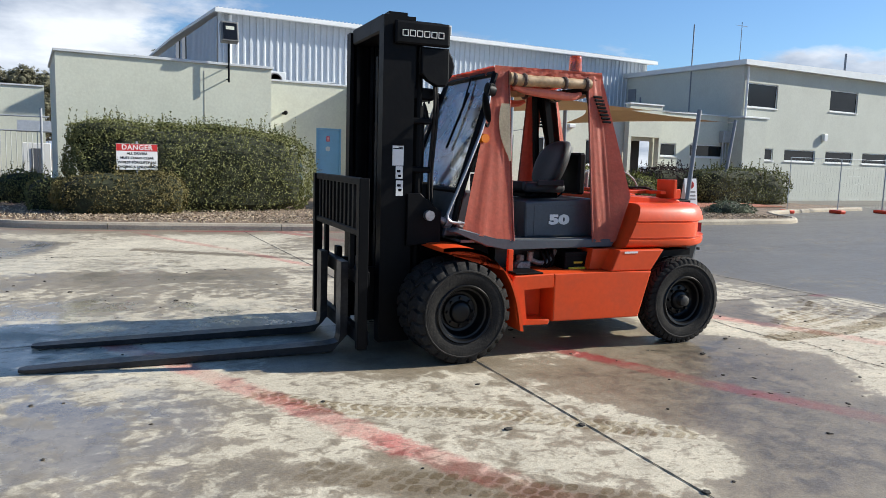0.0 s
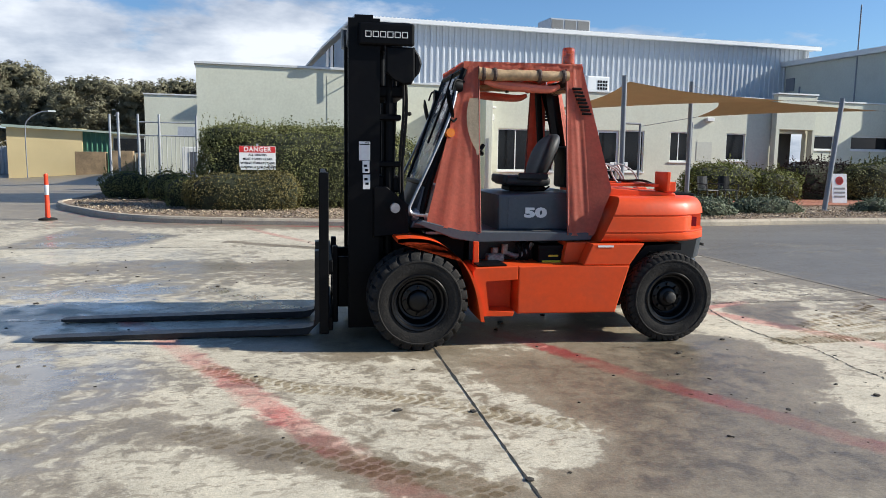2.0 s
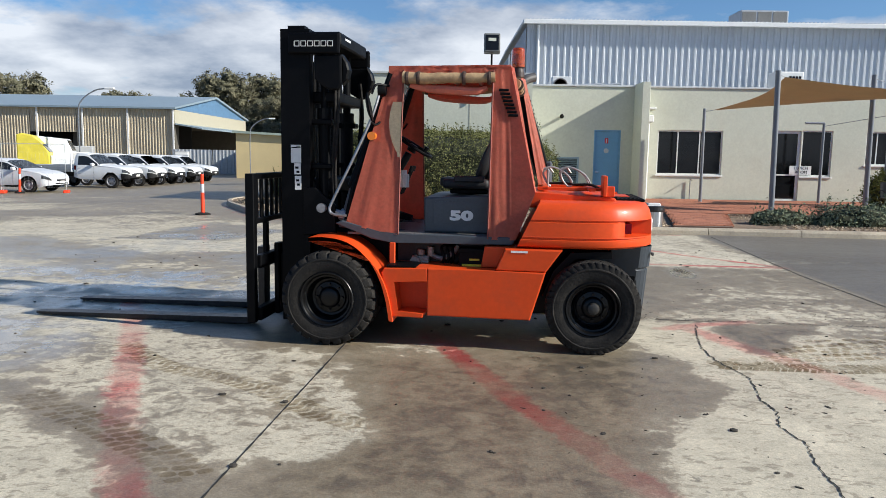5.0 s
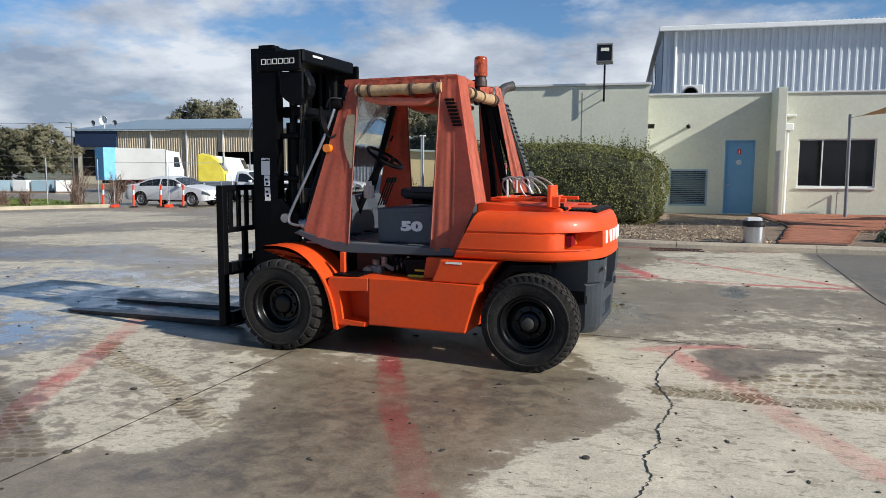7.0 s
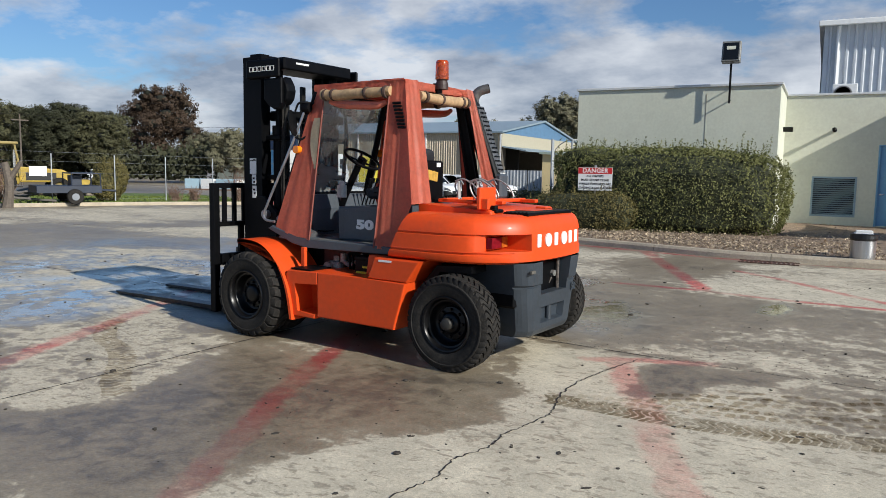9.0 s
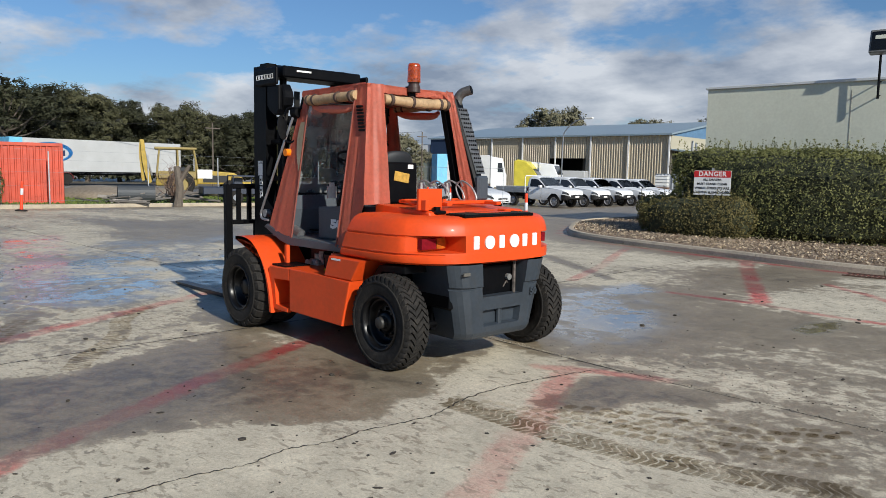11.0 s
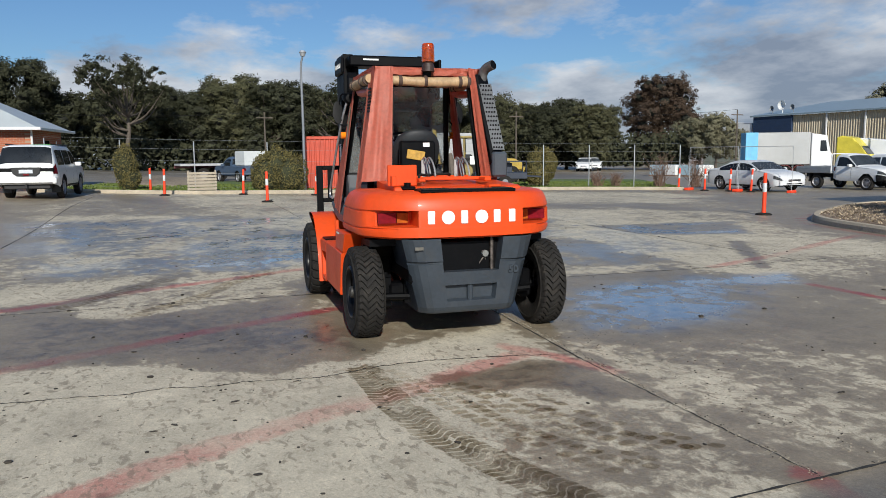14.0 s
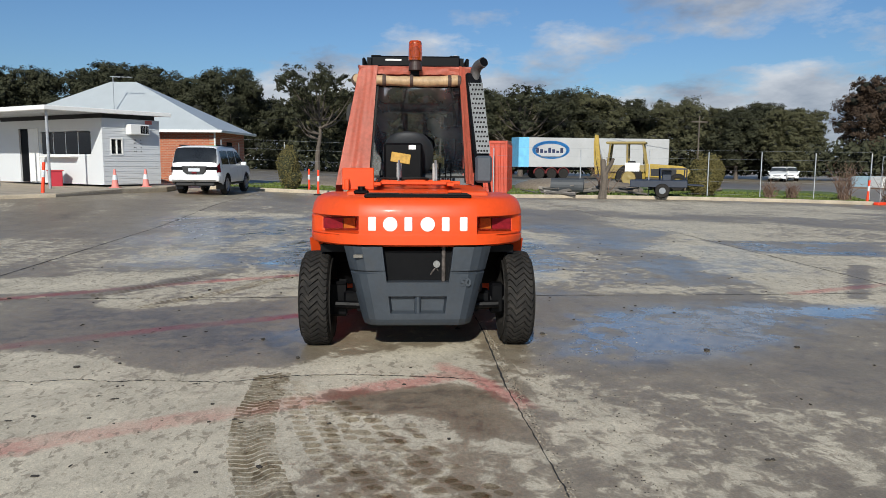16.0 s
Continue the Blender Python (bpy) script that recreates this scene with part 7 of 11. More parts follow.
part("exhaust_pipe", bm, surface("sooty_steel", (0.12, 0.115, 0.11), 0.5, 0.5, vary=0.3), muffler, "sooty curved exhaust pipe")
part("pipe_mouth", rod(fresh(), (1.789, 0.5995, 2.4397), (1.795, 0.603, 2.4415), 0.040, n=14), BLACK, muffler)
# black frame of the rear window, inside the curtains
for a, b in (((1.575, -0.375, 2.33), (1.775, -0.455, 1.36)), ((1.575, 0.425, 2.33), (1.775, 0.47, 1.36))):
    part("rear_window_bar", tube(fresh(), [a, b], 0.042, 4), BLACK, forklift)
part("rear_window_bar", tube(fresh(), [(1.585, -0.40, 2.285), (1.585, 0.44, 2.285)], 0.045, 4), BLACK, forklift)
# beacon
bm = fresh()
lathe(bm, [(0.0, 2.425), (0.062, 2.425), (0.06, 2.47), (0.05, 2.50), (0.055, 2.515), (0.0, 2.515)], (1.646, -0.016, -0.05), "z", 24)
beacon = part("beacon", bm, surface("dark_beacon_base", (0.035, 0.018, 0.014), 0.5), forklift, "orange flashing beacon on a dark base")
bm = fresh()
lathe(bm, [(0.0, 2.69), (0.05, 2.688), (0.058, 2.675), (0.06, 2.66), (0.063, 2.56), (0.063, 2.515), (0.0, 2.515)], (1.646, -0.016, -0.05), "z", 24)
part("dome", bm, BEACON_LENS, beacon, "clear amber beacon dome", smooth=True)
bm = fresh()
lathe(bm, [(0.0, 2.64), (0.02, 2.635), (0.034, 2.60), (0.034, 2.55), (0.018, 2.53), (0.018, 2.517), (0.0, 2.517)], (1.646, -0.016, -0.05), "z", 16)
part("reflector", bm, STEEL, beacon)
bm = fresh()
box(bm, 1.57, 1.63, -0.06, 0.02, 2.33, 2.43, 0.004, 1)
part("beacon_bracket", bm, BLACK, forklift)

# mirrors, lamps
for s in (-1, 1):
    g = lambda u, v, z: (u, s * v, z)
    bm = fresh()
    tube(bm, curve_points([g(0.54, 0.55, 2.24), g(0.50, 0.60, 2.245), g(0.44, 0.66, 2.24), g(0.41, 0.68, 2.16)], 4), 0.010, 6)
    part("mirror_stay", tube(fresh(), curve_points([g(0.50, 0.56, 1.96), g(0.44, 0.63, 1.90), g(0.40, 0.67, 1.92)], 4), 0.010, 6), BLACK, forklift)
    mir = part("mirror", bm, BLACK, forklift, "black oval wing mirror on a tube arm")
    bm = fresh()
    lathe(bm, [(0.0, -0.03), (0.05, -0.028), (0.085, -0.012), (0.088, 0.0), (0.0, 0.004)], (0, 0, 0), "z", 20)
    bmesh.ops.transform(bm, matrix=Matrix.Translation(g(0.40, 0.70, 2.05)) @ Matrix.Rotation(radians(78), 4, "Y") @ Matrix.Diagonal((1.45, 0.62, 1, 1)), verts=bm.verts[:])
    part("mirror_shell", bm, BLACK, mir, smooth=True)
    bm = fresh()
    rod(bm, g(0.405, 0.615, 1.80), g(0.405, 0.675, 1.80), 0.038, n=14)
    rod(bm, g(0.405, 0.60, 1.80), g(0.405, 0.615, 1.80), 0.042, n=14)
    part("indicator", bm, AMBER, forklift, "round amber front indicator", smooth=False)
    bm = fresh()
    lathe(bm, [(0.0, 0.05), (0.045, 0.045), (0.062, 0.0), (0.066, -0.02), (0.0, -0.022)], g(0.47, 0.58, 2.20), "x", 18)
    part("work_lamp", bm, BLACK, forklift, "small round work lamp", smooth=True)
    bm = fresh()
    tube(bm, curve_points([g(0.47, 0.60, 2.20), g(0.40, 0.66, 1.95), g(0.25, 0.71, 1.60), g(0.08, 0.75, 1.24), g(0.05, 0.757, 1.15), g(0.09, 0.76, 1.11), g(0.20, 0.755, 1.10)], 5), 0.013, 7)
    part("grab_rail", bm, STEEL, forklift)

# mast
for s in (-1, 1):
    g = lambda u, v, z: (u, s * v, z)
    # outer channel, open to the inside
    bm = fresh()
    prism(bm, [(-0.455, s * 0.56), (-0.19, s * 0.56), (-0.19, s * 0.44), (-0.225, s * 0.44), (-0.225, s * 0.525), (-0.42, s * 0.525), (-0.42, s * 0.44), (-0.455, s * 0.44)], "z", 0.10, 2.735)
    part("mast_channel", bm, BLACK, forklift, "black steel outer mast channel")
    bm = fresh()
    prism(bm, [(-0.40, s * 0.515), (-0.245, s * 0.515), (-0.245, s * 0.40), (-0.275, s * 0.40), (-0.275, s * 0.485), (-0.37, s * 0.485), (-0.37, s * 0.40), (-0.40, s * 0.40)], "z", 0.16, 2.77)
    part("inner_channel", bm, BLACK, forklift, "black steel inner mast channel")
    bm = fresh()
    rod(bm, g(-0.10, 0.40, 0.2), g(-0.10, 0.40, 1.95), 0.062, n=16)
    rod(bm, g(-0.10, 0.40, 1.95), g(-0.10, 0.40, 2.05), 0.072, n=16)
    rod(bm, g(-0.10, 0.40, 2.05), g(-0.10, 0.40, 2.6), 0.038, n=14)
    for z in (0.6, 1.5, 1.9):
        box(bm, -0.22, 0.0, *sorted((s * 0.34, s * 0.50)), z, z + 0.05, 0.01, 1)
    part("lift_cylinder", bm, BLACK, forklift, "black hydraulic lift cylinder")
    for k, u in enumerate((0.015, 0.04)):
        bm = fresh()
        tube(bm, curve_points([g(u, 0.46 - 0.05 * k, 2.35), g(u + 0.01, 0.47, 2.0), g(u - 0.02, 0.46, 1.5), g(u, 0.45, 1.0)], 5), 0.013, 7)
        part("hydraulic_hose", bm, RUBBER, forklift)
    # side plate with the tilt pin
    bm = fresh()
    prism(bm, [(-0.24, 1.33), (-0.13, 1.335), (-0.03, 1.25), (0.06, 1.18), (0.06, 0.93), (-0.24, 0.90)], "y", *sorted((s * 0.56, s * 0.60)), 0.006, 1)
    part("mast_bracket", bm, BLACK, forklift)
    bm = fresh()
    rod(bm, g(-0.06, 0.60, 1.155), g(-0.06, 0.655, 1.155), 0.042, n=16)
    part("tilt_pin", bm, STEEL, forklift, "bare steel tilt pin")
    bm = fresh()
    rod(bm, g(-0.06, 0.57, 1.155), g(0.14, 0.57, 1.09), 0.028, n=10)
    rod(bm, g(0.10, 0.57, 1.10), g(0.55, 0.57, 0.96), 0.055, n=12)
    part("tilt_cylinder", bm, STEEL if s < 0 else BLACK, forklift)
    # head covers
    bm = fresh()
    box(bm, -0.375, 0.098, *sorted((s * 0.562, s * 0.60)), 2.512, 2.698, 0.02, 2)
    cover = part("mast_cover", bm, BLACK, forklift, "black mast head cover with outlined marks")
    bm = fresh()
    prism(bm, [(-0.14, 2.51), (0.105, 2.51), (0.108, 2.26), (0.08, 2.205), (0.0, 2.20), (-0.08, 2.25), (-0.14, 2.30)], "y", *sorted((s * 0.50, s * 0.575)), 0.015, 2)
    part("hose_guard", bm, BLACK, forklift)
    bm = fresh()
    prism(bm, [(0.10, 2.52), (0.15, 2.45), (0.17, 2.38), (0.15, 2.30), (0.10, 2.25)], "y", *sorted((s * 0.42, s * 0.54)), 0.015, 1)
    part("sheave_guard", bm, BLACK, forklift)
    # outlined maker's marks on the cover: hollow bars
    for k in range(6):
        u0 = -0.315 + k * 0.061
        bm = fresh()
        y0, y1 = sorted((s * 0.6005, s * 0.6035))
        hi, lo = 2.627, 2.577
        for a, b, c, d in ((u0, u0 + 0.05, hi - 0.006, hi), (u0, u0 + 0.05, lo, lo + 0.006), (u0, u0 + 0.006, lo, hi), (u0 + 0.044, u0 + 0.05, lo, hi)):
            box(bm, a, b, y0, y1, c, d)
        part("outline_mark", bm, LETTER, cover)
for u0, u1, half, z0, z1 in ((-0.20, 0.08, 0.50, 2.60, 2.72), (-0.44, -0.22, 0.43, 2.62, 2.76), (-0.22, 0.04, 0.43, 2.10, 2.20), (-0.19, 0.02, 0.44, 1.28, 1.42), (-0.19, 0.05, 0.44, 0.30, 0.75)):
    bm = fresh()
    box(bm, u0, u1, -half, half, z0, z1, 0.015, 1)
    part("mast_crosshead", bm, BLACK, forklift, "black mast cross member")
bm = fresh()
box(bm, 0.081, 0.085, -0.34, -0.16, 2.665, 2.683)
part("sticker", bm, LETTER, forklift)
for y in (-0.12, 0.12):
    bm = fresh()
    box(bm, -0.30, -0.27, y - 0.03, y + 0.03, 0.5, 2.5)
    part("lift_chain", bm, surface("oily_chain", (0.02, 0.018, 0.015), 0.45, 0.5), forklift)
for z0, z1, w0, w1 in ((1.555, 1.715, -0.365, -0.27), (1.45, 1.55, -0.335, -0.275), (1.31, 1.435, -0.33, -0.27)):
    bm = fresh()
    box(bm, w0, w1, -0.5635, -0.5605, z0, z1)
    lab = part("warning_label", bm, LETTER, forklift, "white warning label")
    rows = ((0.005, 0.005, -0.028, -0.02), (0.05, 0.01, -0.016, -0.008)) if z1 - z0 > 0.14 else ((0.01, 0.02, -0.05, -0.03), (0.02, 0.012, -0.088, -0.068))
    for a, b, c, d in rows:
        part("print_bar", box(fresh(), w0 + a, w1 - b, -0.5642, -0.5636, z1 + c, z1 + d), BLACK, lab)

# carriage, load backrest, forks
CU = -0.66
bm = fresh()
for z0, z1 in ((0.12, 0.24), (0.60, 0.72)):
    box(bm, CU, CU + 0.07, -0.74, 0.74, z0, z1, 0.008, 1)
for s in (-1, 1):
    box(bm, CU + 0.07, CU + 0.12, *sorted((s * 0.30, s * 0.42)), 0.12, 0.80, 0.008, 1)
    box(bm, CU + 0.12, CU + 0.30, *sorted((s * 0.30, s * 0.385)), 0.25, 0.70, 0.008, 1)
part("carriage", bm, BLACK, forklift, "black fork carriage")
bm = fresh()
for s in (-1, 1):
    box(bm, CU - 0.045, CU + 0.035, *sorted((s * 0.74, s * 0.815)), 0.11, 1.455, 0.006, 1)
box(bm, CU - 0.03, CU + 0.02, -0.74, 0.74, 1.40, 1.455, 0.006, 1)
box(bm, CU - 0.03, CU + 0.02, -0.74, 0.74, 1.00, 1.05, 0.006, 1)
for s in (-1, 1):
    box(bm, CU - 0.02, CU + 0.02, *sorted((s * 0.40, s * 0.47)), 0.70, 1.0, 0.006, 1)
backrest = part("load_backrest", bm, BLACK, forklift, "black load backrest frame with upright bars")
for k in range(11):
    y = -0.65 + k * 0.13
    bm = fresh()
    box(bm, CU - 0.018, CU + 0.006, y - 0.028, y + 0.028, 1.05, 1.40, 0.004, 1)
    part("bar", bm, BLACK, backrest)
for s in (-1, 1):
    bm = fresh()
    y = s * 0.36
    rows = []
    # blade, heel and shank as one bent bar
    line = [(-3.085, 0.022, 0.010, 0.035), (-3.04, 0.022, 0.012, 0.062), (-2.8, 0.024, 0.017, 0.075), (-2.0, 0.032, 0.022, 0.075), (-1.2, 0.040, 0.028, 0.075), (-0.86, 0.044, 0.031, 0.075)]
    vs = []
    for u, z, h, half in line:
        vs.append([bm.verts.new((u, y + a * half, z + b * h)) for a, b in ((-1, -1), (1, -1), (1, 1), (-1, 1))])
    heel = [((-0.80, 0.052), (0.0, 1.0)), ((-0.745, 0.085), (-0.7, 0.7)), ((-0.715, 0.15), (-1.0, 0.0)), ((-0.712, 0.76), (-1.0, 0.0))]
    for (u, z), (du, dz) in heel:
        vs.append([bm.verts.new((u - du * b * 0.031 * -1 * -1, y + a * 0.075, z + (dz * b * 0.031))) for a, b in ((-1, -1), (1, -1), (1, 1), (-1, 1))])
    for a, b in zip(vs, vs[1:]):
        for k in range(4):
            bm.faces.new((a[k], a[(k + 1) % 4], b[(k + 1) % 4], b[k]))
    bm.faces.new(vs[0])
    bm.faces.new(vs[-1])
    part("fork", bm, surface("worn_black_fork_" + ("a" if s < 0 else "b"), (0.016, 0.016, 0.018), 0.35, 0.2, vary=0.4, scale=5, dirt=(0.06, 0.055, 0.05), dirt_amount=0.5), forklift, "long worn black fork")


# ---------------------------------------------------------------- planting
def super_r(d, p):
    return (np.abs(d) ** p).sum(1) ** (-1.0 / p)


def foliage(name, label, category, shapes, leaf, density, material, seed, ground_z=0.12, group=""):
    """A clipped or wild bush: rounded masses, each a solid core with its shade painted dark, under a coat of small
    leaves.
    """
    rng = np.random.default_rng(seed)
    cs, ns = [], []
    bm = fresh()
    for cx, cy, cz, rx, ry, rz, p in shapes:
        area = 4 * math.pi * ((rx * ry) ** 1.6 / 3 + (rx * rz) ** 1.6 / 3 + (ry * rz) ** 1.6 / 3) ** (1 / 1.6)
        n = int(area * density)
        d = rng.normal(0, 1, (n, 3))
        d /= np.linalg.norm(d, axis=1)[:, None]
        q = d * super_r(d, p)[:, None]
        r = np.array([rx, ry, rz])
        wob = np.array([noise.noise((q[k, 0] * rx * 1.7 + cx, q[k, 1] * ry * 1.7 + cy, q[k, 2] * rz * 1.7 + seed)) for k in range(n)])
        fine = np.array([noise.noise((q[k, 0] * rx * 5 + cx, q[k, 1] * ry * 5, q[k, 2] * rz * 5 + seed)) for k in range(n)])
        depth = rng.beta(1.2, 5, n) * 0.28
        pos = np.array([cx, cy, cz]) + q * r * (1 + (0.22 * wob + 0.11 * fine - depth * 0.6) * min(1.0, 1.2 / max(r)))[:, None]
        nrm = q / r
        nrm /= np.linalg.norm(nrm, axis=1)[:, None]
        # odd shoots stand out of the clipped face, most of all on top
        shoot = rng.uniform(0, 1, n) < 0.16
        pos[shoot] += nrm[shoot] * rng.exponential(0.03, (shoot.sum(), 1)) + np.stack([np.zeros(shoot.sum()), np.zeros(shoot.sum()), rng.exponential(0.06, shoot.sum()) * (nrm[shoot, 2] > 0.3)], 1)
        keep = pos[:, 2] > ground_z
        for ox, oy, oz, sx, sy, sz, op in shapes:
            if (ox, oy, oz) != (cx, cy, cz):
                keep &= ((np.abs((pos - (ox, oy, oz)) / (sx, sy, sz)) ** op).sum(1) > 0.72)
        cs.append(pos[keep])
        ns.append(nrm[keep])
        # leafy shoots that have grown out of the top since the last cut
        tops = pos[keep & (nrm[:, 2] > 0.55)]
        count = int(rx * ry * (26 if name == "hedge" else 12))
        if len(tops):
            for base in tops[rng.integers(0, len(tops), count)]:
                tall = rng.uniform(0.06, 0.30) if rng.uniform() < 0.7 else rng.uniform(0.25, 0.45)
                k = int(tall / 0.018) + 3
                lean = rng.normal(0, 0.12, 2)
                t = np.linspace(-0.1, 1, k)
                shoot_pos = base + np.stack([lean[0] * t * tall, lean[1] * t * tall, t * tall], 1) + rng.normal(0, 0.014, (k, 3))
                cs.append(shoot_pos)
                ns.append(rng.normal(0, 1, (k, 3)) + (0, 0, 0.5))
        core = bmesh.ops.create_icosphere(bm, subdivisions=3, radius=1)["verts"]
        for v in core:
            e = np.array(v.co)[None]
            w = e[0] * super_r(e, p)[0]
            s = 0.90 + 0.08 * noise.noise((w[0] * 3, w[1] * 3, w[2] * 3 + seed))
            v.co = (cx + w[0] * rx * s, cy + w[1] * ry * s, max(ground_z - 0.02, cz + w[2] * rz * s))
    cx, cy = shapes[0][0], shapes[0][1]
    bush = thing(name, label, category, pose(cx, cy, 0), group)
    me = scatter_mesh("leaves", np.concatenate(cs) - (cx, cy, 0), np.concatenate(ns), np.full(sum(map(len, cs)), leaf), material, 0.5, rng, 0.7)
    leaves = new("leaves", me)
    leaves.parent = bush
    bmesh.ops.translate(bm, verts=bm.verts[:], vec=(-cx, -cy, 0))
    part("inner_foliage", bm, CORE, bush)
    return bush


foliage("hedge", "large clipped dark-green hedge in front of the blank wall", "hedge",
        [(3.95, 21.15, 1.0, 3.1, 1.35, 1.28, 3.6), (1.9, 21.0, 1.95, 1.0, 0.8, 0.42, 2.5), (3.3, 21.2, 2.1, 0.35, 0.4, 0.3, 2), (4.4, 21.1, 2.0, 0.7, 0.7, 0.36, 2.2), (5.6, 21.2, 1.9, 0.9, 0.8, 0.3, 2.5)], 0.030, 1000, LEAF_HEDGE, 3)
foliage("bush", "low bronze-green bush under the danger sign", "bush", [(1.95, 19.72, 0.5, 1.4, 0.62, 0.62, 2.8), (2.7, 19.75, 0.55, 0.75, 0.55, 0.6, 2.5)], 0.028, 1000, LEAF_BUSH, 4)
foliage("bush", "low dark-green bush at the kerb end", "bush", [(-1.45, 25.2, 0.45, 0.8, 0.6, 0.5, 2.4)], 0.034, 700, LEAF_HEDGE, 5)
foliage("bush", "low dark-green bush behind the kerb", "bush", [(-0.1, 24.2, 0.45, 0.75, 0.6, 0.52, 2.4)], 0.034, 700, LEAF_HEDGE, 6)
foliage("bush", "rounded dark-green bush beside the hedge", "bush", [(0.55, 20.9, 0.45, 0.62, 0.5, 0.5, 2.5)], 0.030, 900, LEAF_HEDGE, 6)
foliage("bush", "variegated green bush under the shade sail", "bush", [(18.6, 22.4, 0.7, 1.5, 0.8, 0.75, 3), (20.6, 22.2, 0.62, 1.2, 0.75, 0.65, 2.4)], 0.040, 620, leafy("variegated_leaf", (0.05, 0.065, 0.014), (0.23, 0.235, 0.06)), 7)
foliage("hedge", "clipped dark hedge before the end windows", "hedge", [(26.9, 22.4, 0.75, 2.9, 1.0, 0.85, 4)], 0.042, 480, LEAF_HEDGE, 8)
foliage("hedge", "clipped purple-brown hedge beside the path", "hedge", [(23.6, 23.2, 0.7, 1.6, 0.9, 0.85, 4)], 0.042, 480, leafy("purple_leaf", (0.018, 0.014, 0.012), (0.06, 0.035, 0.03)), 9)
for k, (x, y, rx, ry, rz) in enumerate(((13.7, 16.7, 1.1, 0.55, 0.42), (12.0, 17.0, 0.75, 0.5, 0.30), (16.4, 17.4, 1.2, 0.6, 0.40), (20.7, 17.5, 1.0, 0.55, 0.30), (15.2, 18.3, 0.8, 0.5, 0.3))):
    foliage("low_shrub", "low spreading grey-green shrub in the bed", "shrub", [(x, y, 0.18, rx, ry, rz, 2.2)], 0.036, 800, LEAF_GREY, 20 + k, group="low shrubs in the bed")

# ---------------------------------------------------------------- danger sign
sign = thing("danger_sign", "white and red danger sign on a steel post in the bush", "sign", pose(2.335, 19.75, 0.12, 0, 0, 2))
bm = fresh()
box(bm, -0.025, 0.025, 0.012, 0.05, 0, 1.72)
part("post", bm, GALV, sign)
bm = fresh()
box(bm, -0.465, 0.465, -0.004, 0.01, 1.04, 1.66, 0.002, 1)
board = part("board", bm, WHITE_PAINT, sign)
bm = fresh()
box(bm, -0.462, 0.462, -0.0075, -0.0045, 1.49, 1.655)
band = part("red_band", bm, surface("sign_red", (0.55, 0.02, 0.02), 0.5, vary=0.05), board)
lettering("heading", "DANGER", 0.165, 0.001, pose(0, -0.009, 1.572, 90, 0, 0), LETTER, sign, 0.004, 1.08)
for k, text in enumerate(("ALL DRIVERS", "MUST STAND CLEAR", "WHILST FORKLIFTS ARE", "LOADING & UNLOADING")):
    lettering("line_of_text", text, 0.080, 0.001, pose(0, -0.006, 1.428 - k * 0.106, 90, 0, 0), BLACK, sign, 0.0022, 1.02)

# ---------------------------------------------------------------- bin
bin_ = thing("litter_bin", "round stainless litter bin with a black liner", "bin", pose(8.58, 15.7, 0.115))
bm = fresh()
lathe(bm, [(0.20, 0.0), (0.21, 0.01), (0.215, 0.43), (0.205, 0.43), (0.2, 0.06), (0.0, 0.05)], (0, 0, 0), "z", 28)
part("drum", bm, surface("brushed_steel", (0.55, 0.55, 0.55), 0.3, 0.9, vary=0.12, scale=12, stretch=(1, 1, 0.1)), bin_, smooth=True)
bm = fresh()
lathe(bm, [(0.222, 0.36), (0.232, 0.40), (0.228, 0.46), (0.235, 0.48), (0.20, 0.49), (0.19, 0.42), (0.0, 0.4)], (0, 0, 0), "z", 22)
for v in bm.verts:
    v.co.z += 0.012 * noise.noise(v.co * 14)
part("bin_liner", bm, surface("black_plastic_bag", (0.012, 0.012, 0.013), 0.35), bin_)
bm = fresh()
box(bm, -0.14, 0.14, -0.08, 0.08, 0.49, 0.545, 0.01, 1)
box(bm, -0.17, 0.15, -0.1, 0.09, 0.475, 0.495, 0.004, 1)
part("paper_rubbish", bm, WHITE_PAINT, bin_)


# ---------------------------------------------------------------- delineator posts, cones
def delineator(m):
    d = thing("delineator_post", "orange flexible delineator post with a white band on a black base", "bollard", m, "delineator posts")
    bm = fresh()
    lathe(bm, [(0.0, 0.0), (0.20, 0.0), (0.20, 0.03), (0.14, 0.05), (0.06, 0.06), (0.0, 0.06)], (0, 0, 0), "z", 18)
    part("base", bm, RUBBER, d)
    bm = fresh()
    lathe(bm, [(0.0, 0.06), (0.055, 0.06), (0.05, 0.35), (0.045, 1.0), (0.048, 1.03), (0.035, 1.06), (0.0, 1.06)], (0, 0, 0), "z", 16)
    part("post", bm, SAFETY, d, smooth=True)
    bm = fresh()
    lathe(bm, [(0.0495, 0.58), (0.051, 0.585), (0.0495, 0.80), (0.048, 0.805)], (0, 0, 0), "z", 16)
    part("band", bm, REFLECT, d, smooth=True)
    return d


near_post = delineator(pose(-2.42, 18.42, 0, 0, 0, 0))
for x, y, tilt in ((-20.3, 5.3, 2), (-20.4, 8.4, -2), (-14.7, 8.3, 0), (-19.1, 11.15, 3), (-22.7, 4.9, -3), (-17.5, 29.1, 2), (-16.2, 29.55, -1), (-15.15, 30.1, 2), (-14.2, 30.45, -2), (-13.7, -3.3, 4), (-12.3, -4.5, -2)):
    copy_thing(near_post, pose(x, y, land_at(x, y) + 0.01, tilt, tilt * 0.6, 40 * tilt))


